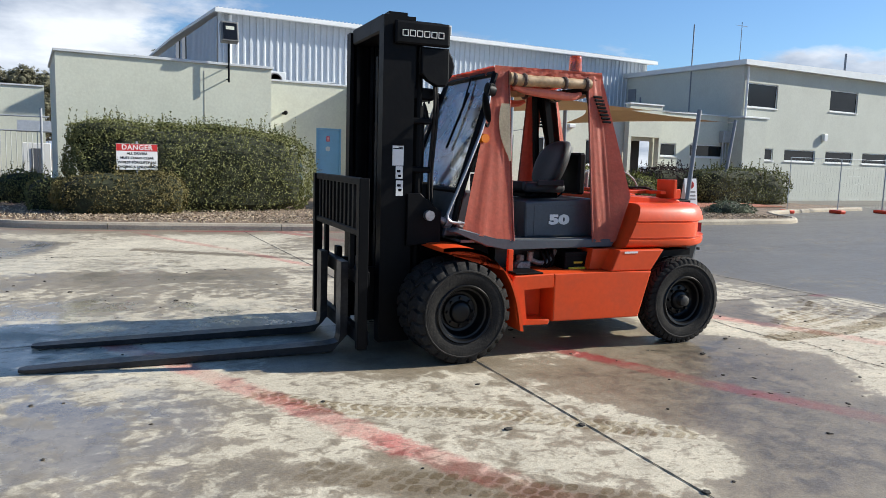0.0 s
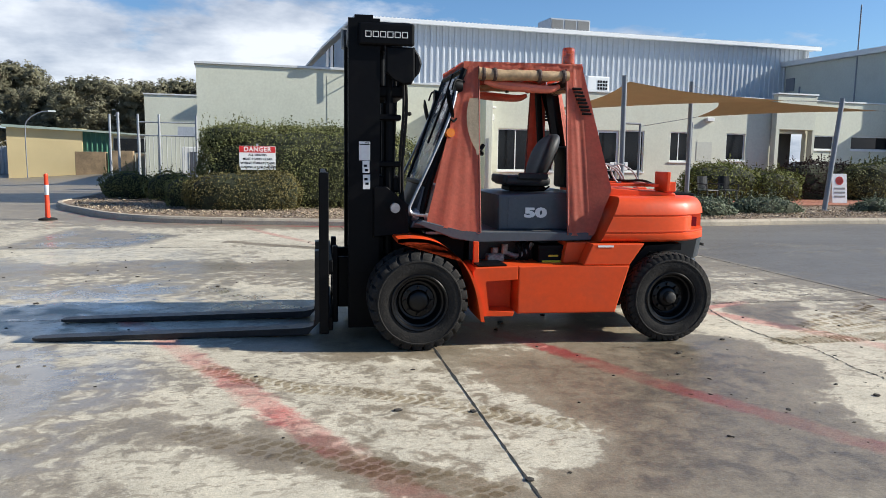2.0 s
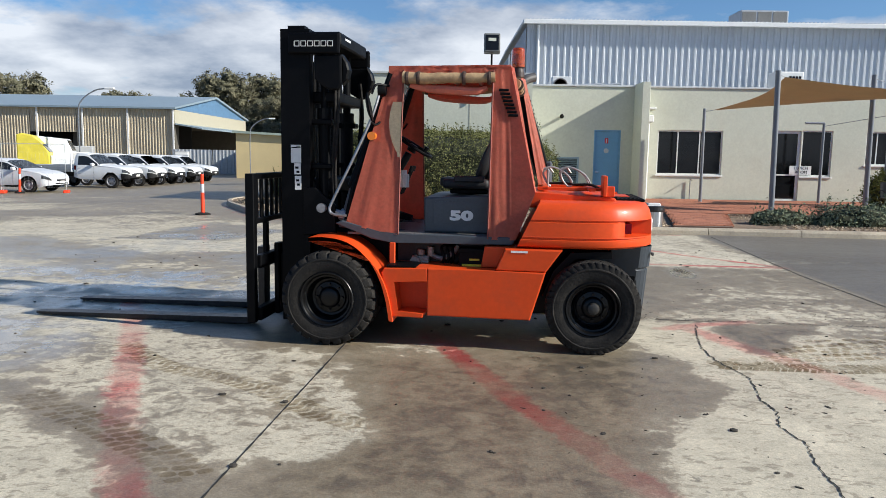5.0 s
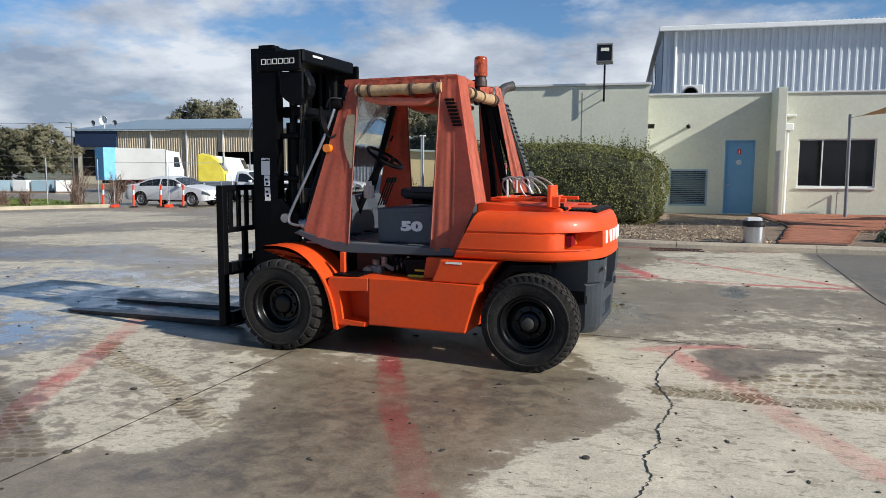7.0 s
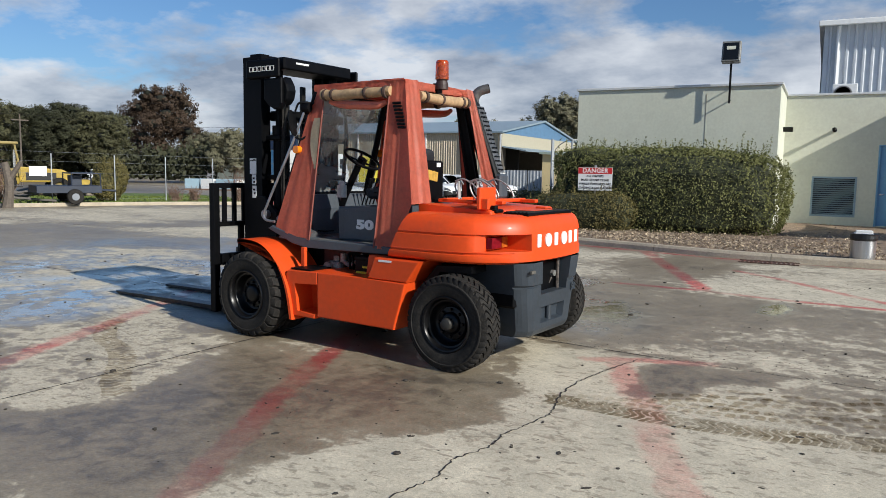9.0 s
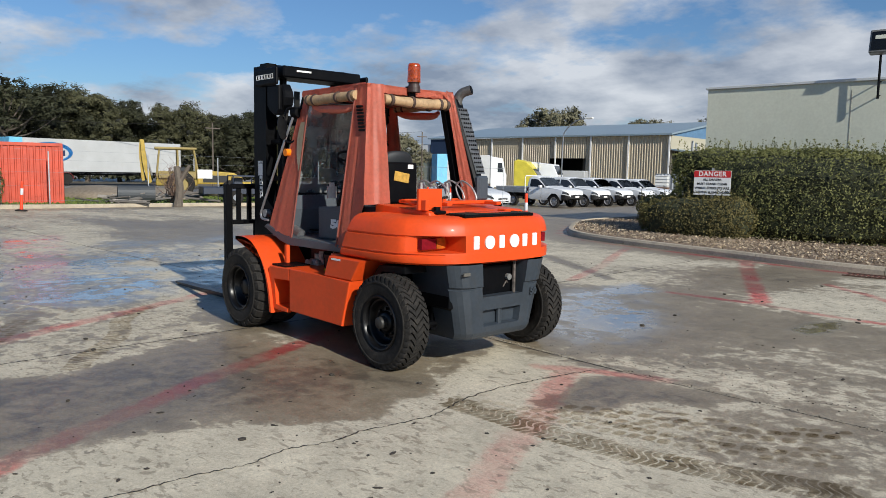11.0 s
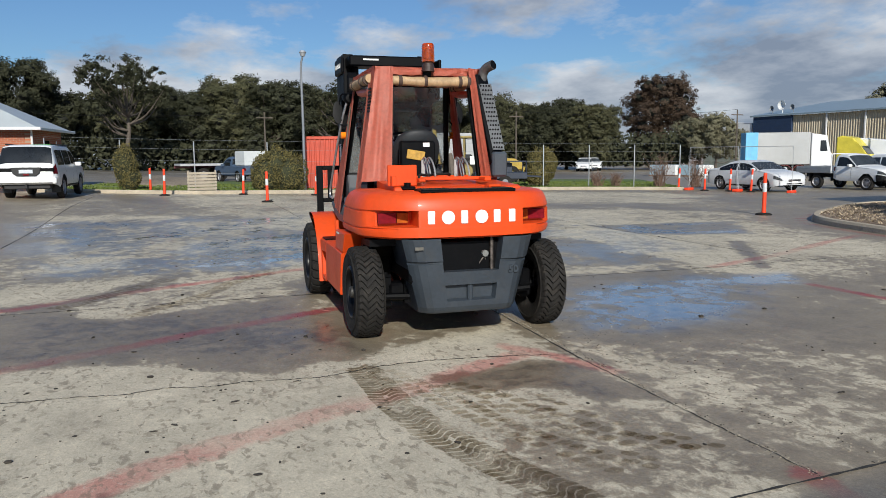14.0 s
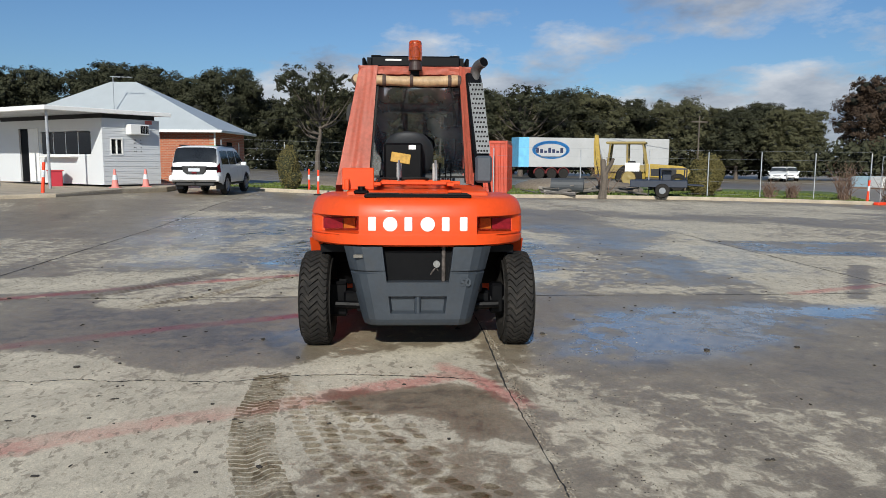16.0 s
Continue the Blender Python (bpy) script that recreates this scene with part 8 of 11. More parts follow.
def cone(m):
    c = thing("traffic_cone", "faded pink-red traffic cone with a white band", "traffic cone", m, "cones by the gatehouse")
    bm = fresh()
    box(bm, -0.18, 0.18, -0.18, 0.18, 0, 0.03, 0.01, 1)
    lathe(bm, [(0.14, 0.03), (0.13, 0.05), (0.035, 0.70), (0.0, 0.70)], (0, 0, 0), "z", 18)
    part("body", bm, surface("faded_cone", (0.68, 0.23, 0.20), 0.6, vary=0.1), c, smooth=False)
    bm = fresh()
    lathe(bm, [(0.098, 0.30), (0.10, 0.305), (0.073, 0.48), (0.07, 0.485)], (0, 0, 0), "z", 18)
    part("band", bm, REFLECT, c)
    return c


first_cone = cone(pose(-17.95, -2.2, 0.46))
copy_thing(first_cone, pose(-18.85, -1.3, 0.46, 0, 0, 25))


# ---------------------------------------------------------------- shade sails
def sail_pole(base, top, r=0.06, arm=None):
    p = thing("sail_pole", "grey steel pole of the shade sails", "pole", pose(base[0], base[1], 0.12), "sail poles")
    bm = fresh()
    d = Vector(top) - Vector((base[0], base[1], 0.12))
    rod(bm, (0, 0, 0), d, r, r * 0.95, n=12)
    part("shaft", bm, POLE_GREY, p, smooth=True)
    bm = fresh()
    box(bm, -0.14, 0.14, -0.14, 0.14, 0.0, 0.03, 0.004, 1)
    part("foot_plate", bm, POLE_GREY, p)
    if arm:
        bm = fresh()
        rod(bm, d, d + Vector(arm), 0.04, n=8)
        part("arm", bm, POLE_GREY, p)


PA, PB, P1, P5 = (12.46, 18.74, 3.95), (16.07, 20.77, 4.11), (19.35, 17.9, 3.5), (26.2, 22.1, 3.65)
PS, PR = (12.71, 24.95, 3.37), (17.0, 25.3, 2.95)
sail_pole((12.62, 18.95), PA, 0.075)
sail_pole((16.2, 20.9), PB, 0.075)
sail_pole((18.95, 17.85), P1, 0.075)
sail_pole((25.5, 22.0), P5, 0.075)
sail_pole((12.74, 24.95), PS, 0.055)
sail_pole((17.0, 25.3), PR, 0.05, (-0.65, 0, 0))
sail_pole((19.1, 25.0), (19.1, 25.0, 3.05), 0.05)


def shade_sail(a, b, c, sag, label, posts):
    a, b, c = Vector(a), Vector(b), Vector(c)
    mid = (a + b + c) / 3
    n = 18
    bm = fresh()
    at = {}
    for i in range(n + 1):
        for j in range(n + 1 - i):
            u, v = i / n, j / n
            w = 1 - u - v
            p = a * u + b * v + c * w
            p = p + (mid - p) * 0.85 * (u * v + v * w + w * u)
            p.z -= sag * 27 * u * v * w
            at[i, j] = bm.verts.new(p)
    for i in range(n):
        for j in range(n - i):
            bm.faces.new((at[i, j], at[i + 1, j], at[i, j + 1]))
            if i + j < n - 1:
                bm.faces.new((at[i + 1, j], at[i + 1, j + 1], at[i, j + 1]))
    bmesh.ops.solidify(bm, geom=bm.faces[:], thickness=0.008)
    ob = solid("shade_sail", bm, CLOTH, label, "shade sail", "shade sails", smooth=True)
    for p, q in zip((a, b, c), posts):
        bm = fresh()
        rod(bm, q, p + (p - Vector(q)).normalized() * 0.05, 0.010, n=6)
        part("tension_cable", bm, STEEL, ob)
    return ob


def inset(p, q, r, d=0.4):
    p, q, r = Vector(p), Vector(q), Vector(r)
    return p + ((p + q + r) / 3 - p).normalized() * d


for tri, cables, sag, label in (((PA, PS, P1), (0.35, 0.35, 1.5), 0.02, "tan triangular shade sail slung between poles"), ((PB, PR, P5), (1.5, 2.1, 0.7), 0.01, "tan triangular shade sail hung lower beside the first")):
    tri = [Vector(p) - Vector((0, 0, 0.10)) for p in tri]
    shade_sail(inset(tri[0], tri[1], tri[2], cables[0]), inset(tri[1], tri[0], tri[2], cables[1]), inset(tri[2], tri[0], tri[1], cables[2]), sag, label, tri)

# garden chairs under the sail
def garden_chair(m):
    c = thing("garden_chair", "dark green plastic garden chair on the paving", "chair", m, "chairs under the sail")
    bm = fresh()
    box(bm, -0.24, 0.24, -0.24, 0.24, 0.40, 0.44, 0.015, 2)
    part("seat", bm, surface("dark_green_plastic", (0.018, 0.03, 0.026), 0.5), c)
    bm = fresh()
    sheet(bm, [[(-0.22 + 0.44 * k / 6, 0.22 + 0.05 * t + 0.02 * math.cos(k), 0.44 + 0.44 * t) for k in range(7)] for t in (0, 0.33, 0.66, 0.92, 1.0)], 0.02)
    part("backrest", bm, FABRIC, c)
    for sx in (-1, 1):
        for sy in (-1, 1):
            bm = fresh()
            rod(bm, (sx * 0.20, sy * 0.20, 0.40), (sx * 0.25, sy * 0.25, 0.0), 0.018, n=8)
            part("leg", bm, FABRIC, c)
        bm = fresh()
        tube(bm, [(sx * 0.25, -0.22, 0.42), (sx * 0.26, -0.22, 0.62), (sx * 0.26, 0.2, 0.64), (sx * 0.25, 0.25, 0.6)], 0.018, 6)
        part("armrest", bm, FABRIC, c)
    return c


one = garden_chair(pose(16.9, 20.75, 0.185, 0, 0, 8))
copy_thing(one, pose(17.75, 20.85, 0.185, 0, 0, -6))

# folding notice board
bm = fresh()
a_board = thing("notice_board", "white folding notice board with a red prohibition ring", "sign", pose(22.1, 20.6, 0.185, 0, 0, -10))
for s in (-1, 1):
    bm = fresh()
    box(bm, -0.28, 0.28, -0.01, 0.01, 0, 1.02, 0.006, 1, m=Matrix.Translation((0, s * 0.16, 0)) @ Matrix.Rotation(radians(s * 9), 4, "X"))
    part("leaf_board", bm, WHITE_PAINT, a_board)
tilt = Matrix.Translation((0, -0.175, 0)) @ Matrix.Rotation(radians(-9), 4, "X")
bm = fresh()
lathe(bm, [(0.15, -0.003), (0.15, 0.003), (0.115, 0.003), (0.115, -0.003)], (0, 0, 0.78), "y", 24)
box(bm, -0.13, 0.13, -0.003, 0.003, -0.015, 0.015, m=Matrix.Translation((0, 0, 0.78)) @ Matrix.Rotation(radians(45), 4, "Y"))
bmesh.ops.transform(bm, matrix=tilt, verts=bm.verts[:])
part("red_ring", bm, surface("ring_red", (0.5, 0.02, 0.02), 0.5), a_board)
for k in range(3):
    bm = fresh()
    box(bm, -0.2, 0.2, -0.003, 0.003, 0.48 - k * 0.14, 0.54 - k * 0.14, m=tilt)
    part("text_bar", bm, surface("text_grey_%d" % k, (0.2, 0.2, 0.2), 0.6), a_board)

# drain grate at the kerb
bm = fresh()
for k in range(12):
    box(bm, 6.55 + k * 0.08, 6.59 + k * 0.08, 14.92, 15.28, 0.006, 0.014)
box(bm, 6.50, 7.55, 14.88, 14.92, 0.004, 0.016)
box(bm, 6.50, 7.55, 15.28, 15.32, 0.004, 0.016)
solid("drain_grate", bm, surface("rusty_grate", (0.10, 0.05, 0.035), 0.7, 0.4), "rusty steel drain grate at the kerb", "drain")

# gates, cage and cabinet beside the blank wall
fence = thing("security_gate", "galvanised security gate with barbed top rails beside the office", "gate", pose(-0.6, 30.2, 0.1))
for x, y in ((-2.1, 0.8), (-1.0, 0.0), (-0.25, 0.0), (1.1, 0.0), (-1.6, -0.8)):
    bm = fresh()
    rod(bm, (x, y, 0), (x, y, 2.9), 0.045, n=10)
    part("post", bm, GALV, fence)
for z in (0.3, 2.1, 2.6):
    bm = fresh()
    rod(bm, (-1.0, 0, z), (1.35, 0, z), 0.025, n=8)
    part("rail", bm, GALV, fence)
for k in range(14):
    bm = fresh()
    rod(bm, (-0.95 + k * 0.16, 0.01, 0.1), (-0.95 + k * 0.16, 0.01, 2.1), 0.014, n=6)
    part("paling", bm, surface("gate_paling", (0.45, 0.46, 0.45), 0.5, 0.3) if k == 0 else bpy.data.materials["gate_paling"], fence)
cab = thing("meter_cabinet", "pale grey outdoor meter cabinet behind the gate", "cabinet", pose(0.35, 31.5, 0.1))
bm = fresh()
box(bm, -0.45, 0.45, -0.3, 0.3, 0, 1.7, 0.02, 1)
part("body", bm, FRAME, cab)
bm = fresh()
box(bm, -0.18, 0.18, -0.32, -0.301, 0.25, 1.5)
part("door", bm, surface("cabinet_slot", (0.08, 0.085, 0.10), 0.6), cab)
bm = fresh()
prism(bm, [(-0.2, 2.1), (0.9, 2.1), (0.9, 2.45), (-0.1, 2.5)], "x", -0.6, 0.7)
part("canopy", bm, GALV, cab)


# ---------------------------------------------------------------- far kerb, verge
FAR_KERB = [(-17.2, 29.2), (-18.6, 26.8), (-19.7, 24.3), (-20.6, 21.4), (-21.1, 17.6), (-21.0, 12.4), (-21.3, 8.1), (-22.1, 4.2), (-23.2, 0.5)]
fk = [(p.x, p.y) for p in curve_points([(x, y, 0) for x, y in FAR_KERB[::-1]], 5)]
bm = fresh()
prof = [(0.0, -0.05), (0.0, 0.11), (-0.04, 0.15), (-0.22, 0.15), (-0.22, -0.05)]
rows = [[(x, y, land_at(x, y) + z) for x, y in offset_line(fk, -d)] for d, z in prof]
sheet(bm, rows)
solid("far_kerb", bm, KERB, "pale concrete kerb along the verge", "kerb", kind="structure")
bm = fresh()
strips = []
for d in (0.22, 1.2, 3.0, 6.0, 10.0, 15.0):
    strips.append([(x, y, land_at(x, y) + 0.11 + 0.03 * noise.noise((x * 0.5, y * 0.5, 0))) for x, y in offset_line(fk, d)])
sheet(bm, strips)
solid("verge", bm, GRASS, "patchy mown grass verge behind the kerb", "grass", kind="structure")
rng = np.random.default_rng(14)
edge = np.array(fk)
idx = rng.integers(0, len(edge) - 1, 9000)
t = rng.uniform(0, 1, 9000)[:, None]
base = edge[idx] * (1 - t) + edge[idx + 1] * t
dirn = edge[idx + 1] - edge[idx]
dirn /= np.linalg.norm(dirn, axis=1)[:, None]
out = np.stack([-dirn[:, 1], dirn[:, 0]], 1) * rng.uniform(0.3, 9, 9000)[:, None]
pts = base + out
z = land(pts[:, 0], pts[:, 1]) + 0.14
me = scatter_mesh("grass_tufts", np.column_stack([pts, z]), np.tile([1.0, 0, 0.2], (9000, 1)), np.full(9000, 0.07), leafy("grass_blade", (0.05, 0.075, 0.015), (0.16, 0.2, 0.05)), 0.35, rng, 0.8)
tagged(new("grass_tufts", me), "short green grass tufts on the verge", "grass", kind="stuff")
bm = fresh()
for cx, cy, r, h in ((-27.0, 21.0, 2.2, 0.5), (-29.5, 18.5, 2.6, 0.6), (-31.0, 6.0, 3.0, 0.6), (-30.0, 27.0, 2.5, 0.5)):
    bmesh.ops.create_icosphere(bm, subdivisions=3, radius=1, matrix=Matrix.Translation((cx, cy, 0)) @ Matrix.Diagonal((r, r * 0.8, h, 1)))
for v in bm.verts:
    v.co.z += 0.12 * noise.noise(v.co * 0.9)
solid("earth_mounds", bm, DIRT_EARTH, "low mounds of bare earth behind the verge", "earth", kind="stuff", smooth=True)

# fence along the verge: posts and strained wires
line = offset_line(fk, 1.3)
boundary = thing("wire_fence", "galvanised post and wire fence along the verge", "fence")
post_pts = []
for k in range(0, len(line), 4):
    x, y = line[k]
    z = land_at(x, y) + 0.1
    post_pts.append(Vector((x, y, z)))
    bm = fresh()
    rod(bm, (x, y, z - 0.2), (x, y, z + 2.15), 0.026, n=8)
    part("post", bm, GALV, boundary)
for h in (0.15, 0.75, 1.3, 1.8, 2.2):
    bm = fresh()
    tube(bm, [p + Vector((0, 0, h)) for p in post_pts], 0.004, 4)
    part("wire", bm, POLE_GREY, boundary)
# temporary panels before the parked car
panel = thing("temporary_fence", "temporary mesh fence panel on orange feet", "fence", pose(-16.0, 29.85, land_at(-16.0, 29.85), 0, 0, 21), "temporary fence panels")
bm = fresh()
tube(bm, [(-1.2, 0, 0.1), (-1.2, 0, 2.1), (1.2, 0, 2.1), (1.2, 0, 0.1)], 0.016, 6)
part("frame", bm, GALV, panel)
bm = fresh()
for k in range(16):
    rod(bm, (-1.15 + k * 0.153, 0, 0.2), (-1.15 + k * 0.153, 0, 2.1), 0.0014, n=4)
for k in range(7):
    rod(bm, (-1.2, 0, 0.25 + 0.3 * k), (1.2, 0, 0.25 + 0.3 * k), 0.0014, n=4)
part("mesh", bm, GALV, panel)
for x in (-1.2, 1.2):
    bm = fresh()
    box(bm, x - 0.12, x + 0.12, -0.3, 0.3, 0, 0.13, 0.03, 1)
    part("foot", bm, SAFETY, panel)
copy_thing(panel, pose(-13.7, 30.75, land_at(-13.7, 30.75), 0, 0, 22))
copy_thing(panel, pose(26.3, 18.3, 0.0, 0, 0, -12))
copy_thing(panel, pose(28.7, 17.9, 0.0, 0, 0, -8))
copy_thing(panel, pose(31.1, 17.6, 0.0, 0, 0, -6))


# ---------------------------------------------------------------- trees
def grow_tree(name, label, seed, leaf_mat, height=10.0, spread=3.6, blobs=15, leaves=8000, leaf=0.16, open_crown=False):
    rng = np.random.default_rng(seed)
    pr = random.Random(seed)
    tree = thing(name, label, "tree")
    top = height * (0.62 if not open_crown else 0.8)
    trunk = curve_points([(0, 0, -0.3), (pr.uniform(-0.2, 0.2), pr.uniform(-0.2, 0.2), height * 0.2), (pr.uniform(-0.5, 0.5), pr.uniform(-0.5, 0.5), height * 0.42), (pr.uniform(-0.6, 0.6), pr.uniform(-0.6, 0.6), top)], 5)
    bm = fresh()
    tube(bm, trunk, [height * 0.026 * (1 - 0.75 * k / (len(trunk) - 1)) for k in range(len(trunk))], 8)
    part("trunk", bm, BARK, tree, smooth=True)
    centres = []
    for k in range(blobs):
        a = 2 * math.pi * (k * 0.381 + pr.uniform(-0.08, 0.08))
        h = 0.24 + 0.72 * ((k + pr.random()) / blobs) ** 0.8 if not open_crown else pr.uniform(0.5, 0.95)
        reach = spread * math.sqrt(max(0.04, 1 - ((h - 0.52) / 0.5) ** 2)) * math.sqrt(pr.uniform(0.08, 1.0))
        size = pr.uniform(0.22, 0.38) if not open_crown else pr.uniform(0.16, 0.27)
        centres.append((Vector((math.cos(a) * reach, math.sin(a) * reach, h * height)), size * spread))
    if not open_crown:
        centres.append((Vector((0, 0, height * 0.58)), spread * 0.55))
    for c, r in centres[::3] if not open_crown else centres:
        k = min(range(len(trunk)), key=lambda i: abs(trunk[i].z - c.z * 0.62))
        a = trunk[k]
        mid = (a + c) / 2 + Vector((0, 0, -0.06 * height))
        part("limb", tube(fresh(), curve_points([a, mid, c], 4), [height * 0.010 * (1 - 0.8 * j / 8) for j in range(9)], 5), BARK, tree)
    # solid blobs stop the sky showing through, coloured dark as the crown's shade
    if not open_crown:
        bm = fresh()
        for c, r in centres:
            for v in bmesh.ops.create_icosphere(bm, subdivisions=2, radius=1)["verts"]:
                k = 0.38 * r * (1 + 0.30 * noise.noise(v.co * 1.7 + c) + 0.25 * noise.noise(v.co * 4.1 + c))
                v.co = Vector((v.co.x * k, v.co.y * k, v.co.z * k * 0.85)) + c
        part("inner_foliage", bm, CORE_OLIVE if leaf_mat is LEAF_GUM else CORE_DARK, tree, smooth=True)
    pos, nrm = [], []
    share = np.array([r * r for _, r in centres])
    share = (share / share.sum() * leaves).astype(int)
    for (c, r), n in zip(centres, share):
        d = rng.normal(0, 1, (n, 3))
        d /= np.linalg.norm(d, axis=1)[:, None]
        # small sprays: leaves gather round twig ends on the blob's shell
        tips = rng.normal(0, 1, (max(6, n // 26), 3))
        tips /= np.linalg.norm(tips, axis=1)[:, None]
        tips = tips * r * (rng.uniform(0.62, 1.06, (len(tips), 1)) if not open_crown else rng.uniform(0.5, 1.04, (len(tips), 1))) * (1.0, 1.0, 0.85)
        pick = tips[rng.integers(0, len(tips), n)]
        p = pick + rng.normal(0, 0.12 * r, (n, 3)) * (1, 1, 0.8)
        pos.append(p + np.array(c))
        nn = p / (np.linalg.norm(p, axis=1)[:, None] + 1e-6)
        nrm.append(nn + (0, 0, 0.35))
    me = scatter_mesh("crown", np.concatenate(pos), np.concatenate(nrm), np.full(int(share.sum()), leaf), leaf_mat, 0.5, rng, 0.45)
    crown = new("crown", me)
    crown.parent = tree
    return tree


DARK = [grow_tree("tree", "tall dark gum tree in the belt beyond the road", 40 + k, LEAF_GUM_DARK, spread=3.7 + 0.4 * k, blobs=36, leaves=44000, leaf=0.115) for k in range(3)]
GUM = [grow_tree("tree", "olive-green gum tree with a rounded crown", 50 + k, LEAF_GUM, spread=3.8 + 0.5 * k, blobs=32, leaves=36000, leaf=0.12) for k in range(2)]
MID = [grow_tree("tree", "olive gum tree in the belt beyond the road", 55 + k, LEAF_GUM_MID, spread=3.6 + 0.5 * k, blobs=34, leaves=40000, leaf=0.11) for k in range(2)]
OPEN = grow_tree("tree", "open-crowned gum tree with bare limbs", 60, LEAF_GUM_DARK, spread=4.6, blobs=22, leaves=11000, leaf=0.12, open_crown=True)
RUSSET = grow_tree("tree", "tall russet-leaved tree beyond the road", 61, LEAF_RED, spread=4.0, blobs=48, leaves=40000, leaf=0.11)
KIND = {"m": MID, "d": DARK, "g": GUM, "o": [OPEN], "r": [RUSSET]}
placed = set()
tree_rng = random.Random(4)
ROAD_BELT = [("d", -82, -29, 10.5), ("d", -84, -24, 10.6), ("d", -86, -16, 11.3), ("d", -87, -11, 10.5), ("d", -83, -5, 11.2), ("d", -93, -1, 8.8), ("o", -78.5, 5.2, 12), ("m", -92, 6, 10.2), ("d", -89, 13, 9.4), ("m", -88, 18, 11.0), ("d", -87, 23, 10.9), ("m", -91, 28, 10.6), ("o", -76, 29.5, 10.3), ("m", -85, 32, 9.4), ("d", -83, 37, 10.3), ("m", -82, 41, 10.3), ("d", -84, 46, 9.5), ("m", -78, 51, 9.2), ("m", -83, 60, 9.0), ("d", -77, 62, 9.0), ("m", -75, 66, 8.4), ("d", -71, 55, 7.8), ("m", -68, 59, 7.9), ("r", -103, 101, 17.2)]
BELT_ENDS = [("g", -57, 70, 6.5), ("g", -63, 73, 6.2), ("d", -90, -36, 10.8), ("d", -88, -43, 10.9), ("d", -95, -20, 12.7), ("d", -96, 10, 10), ("d", -97, 20, 10.4), ("d", -96, 34, 9.9), ("d", -94, 52, 9.4)]
FAR_WOODS = [("g", -71, 128, 15.5), ("g", -61, 146, 14), ("g", -40, 142, 17.4), ("g", -33, 146, 17.8), ("g", -55, 138, 13.2), ("g", -22, 127, 12.8), ("g", -16, 118, 12.9), ("g", -10, 119, 12.5), ("g", -4, 116, 12.4), ("g", 1, 112, 12.4), ("g", -27, 132, 12), ("g", 21.5, 139, 19), ("g", 27, 145, 17)]
TREES = ROAD_BELT + BELT_ENDS + FAR_WOODS
for k, (kind, x, y, h) in enumerate(TREES):
    source = KIND[kind][k % len(KIND[kind])]
    s = h / (9.6 if y < 80 else 10.4)
    m = pose(x, y, land_at(x, y) - 0.1, 0, 0, tree_rng.uniform(0, 360)) @ Matrix.Diagonal((s * tree_rng.uniform(1.02, 1.35), s * tree_rng.uniform(1.02, 1.35), s, 1))
    if source.name not in placed:
        placed.add(source.name)
        source.matrix_world = m
    else:
        copy_thing(source, m @ Matrix.Diagonal([1 / v for v in source.scale] + [1]))
# scrub under the belt
rng = np.random.default_rng(31)
n = 26000
tt = rng.uniform(0, 1, n)
belt = np.array([(-84, -48), (-88, -20), (-87, 5), (-88, 25), (-82, 45), (-74, 60), (-62, 70)])
pos = np.stack([np.interp(tt, np.linspace(0, 1, 7), belt[:, 0]), np.interp(tt, np.linspace(0, 1, 7), belt[:, 1])], 1) + rng.normal(0, 1.6, (n, 2))
hgt = 3.4 + 1.6 * np.sin(tt * 61) * np.sin(tt * 23) + rng.normal(0, 0.4, n)
z = rng.uniform(0, 1, n) ** 0.8 * hgt
me = scatter_mesh("scrub", np.column_stack([pos, z]), np.tile([1.0, 0, 0.5], (n, 1)), np.full(n, 0.32), LEAF_GUM_DARK, 0.5, rng, 0.7)
tagged(new("scrub", me), "dark scrub under the belt of gum trees", "bushes", kind="stuff")

# bushes on the verge
foliage("bush", "ragged dark-green bush by the red container", "bush", [(-22.2, 9.8, 0.75, 0.78, 0.75, 0.95, 2.0), (-21.9, 10.7, 0.75, 0.75, 0.75, 0.90, 2.0), (-22.0, 10.2, 1.15, 0.6, 0.65, 0.85, 1.8)], 0.045, 520, LEAF_BUSH, 71, 0.0)
foliage("bush", "rounded dark-green bush on the verge", "bush", [(-22.0, 23.7, 0.78, 0.68, 0.66, 0.92, 2.0), (-22.0, 24.2, 1.05, 0.55, 0.55, 0.80, 1.8)], 0.055, 1000, LEAF_BUSH, 72, 0.0)
foliage("bush", "thin upright bush by the parked wagon", "bush", [(-23.0, 3.95, 1.2, 0.5, 0.5, 1.0, 1.7), (-22.95, 4.15, 0.7, 0.42, 0.42, 0.6, 1.8)], 0.045, 380, LEAF_BUSH, 73, 0.1)


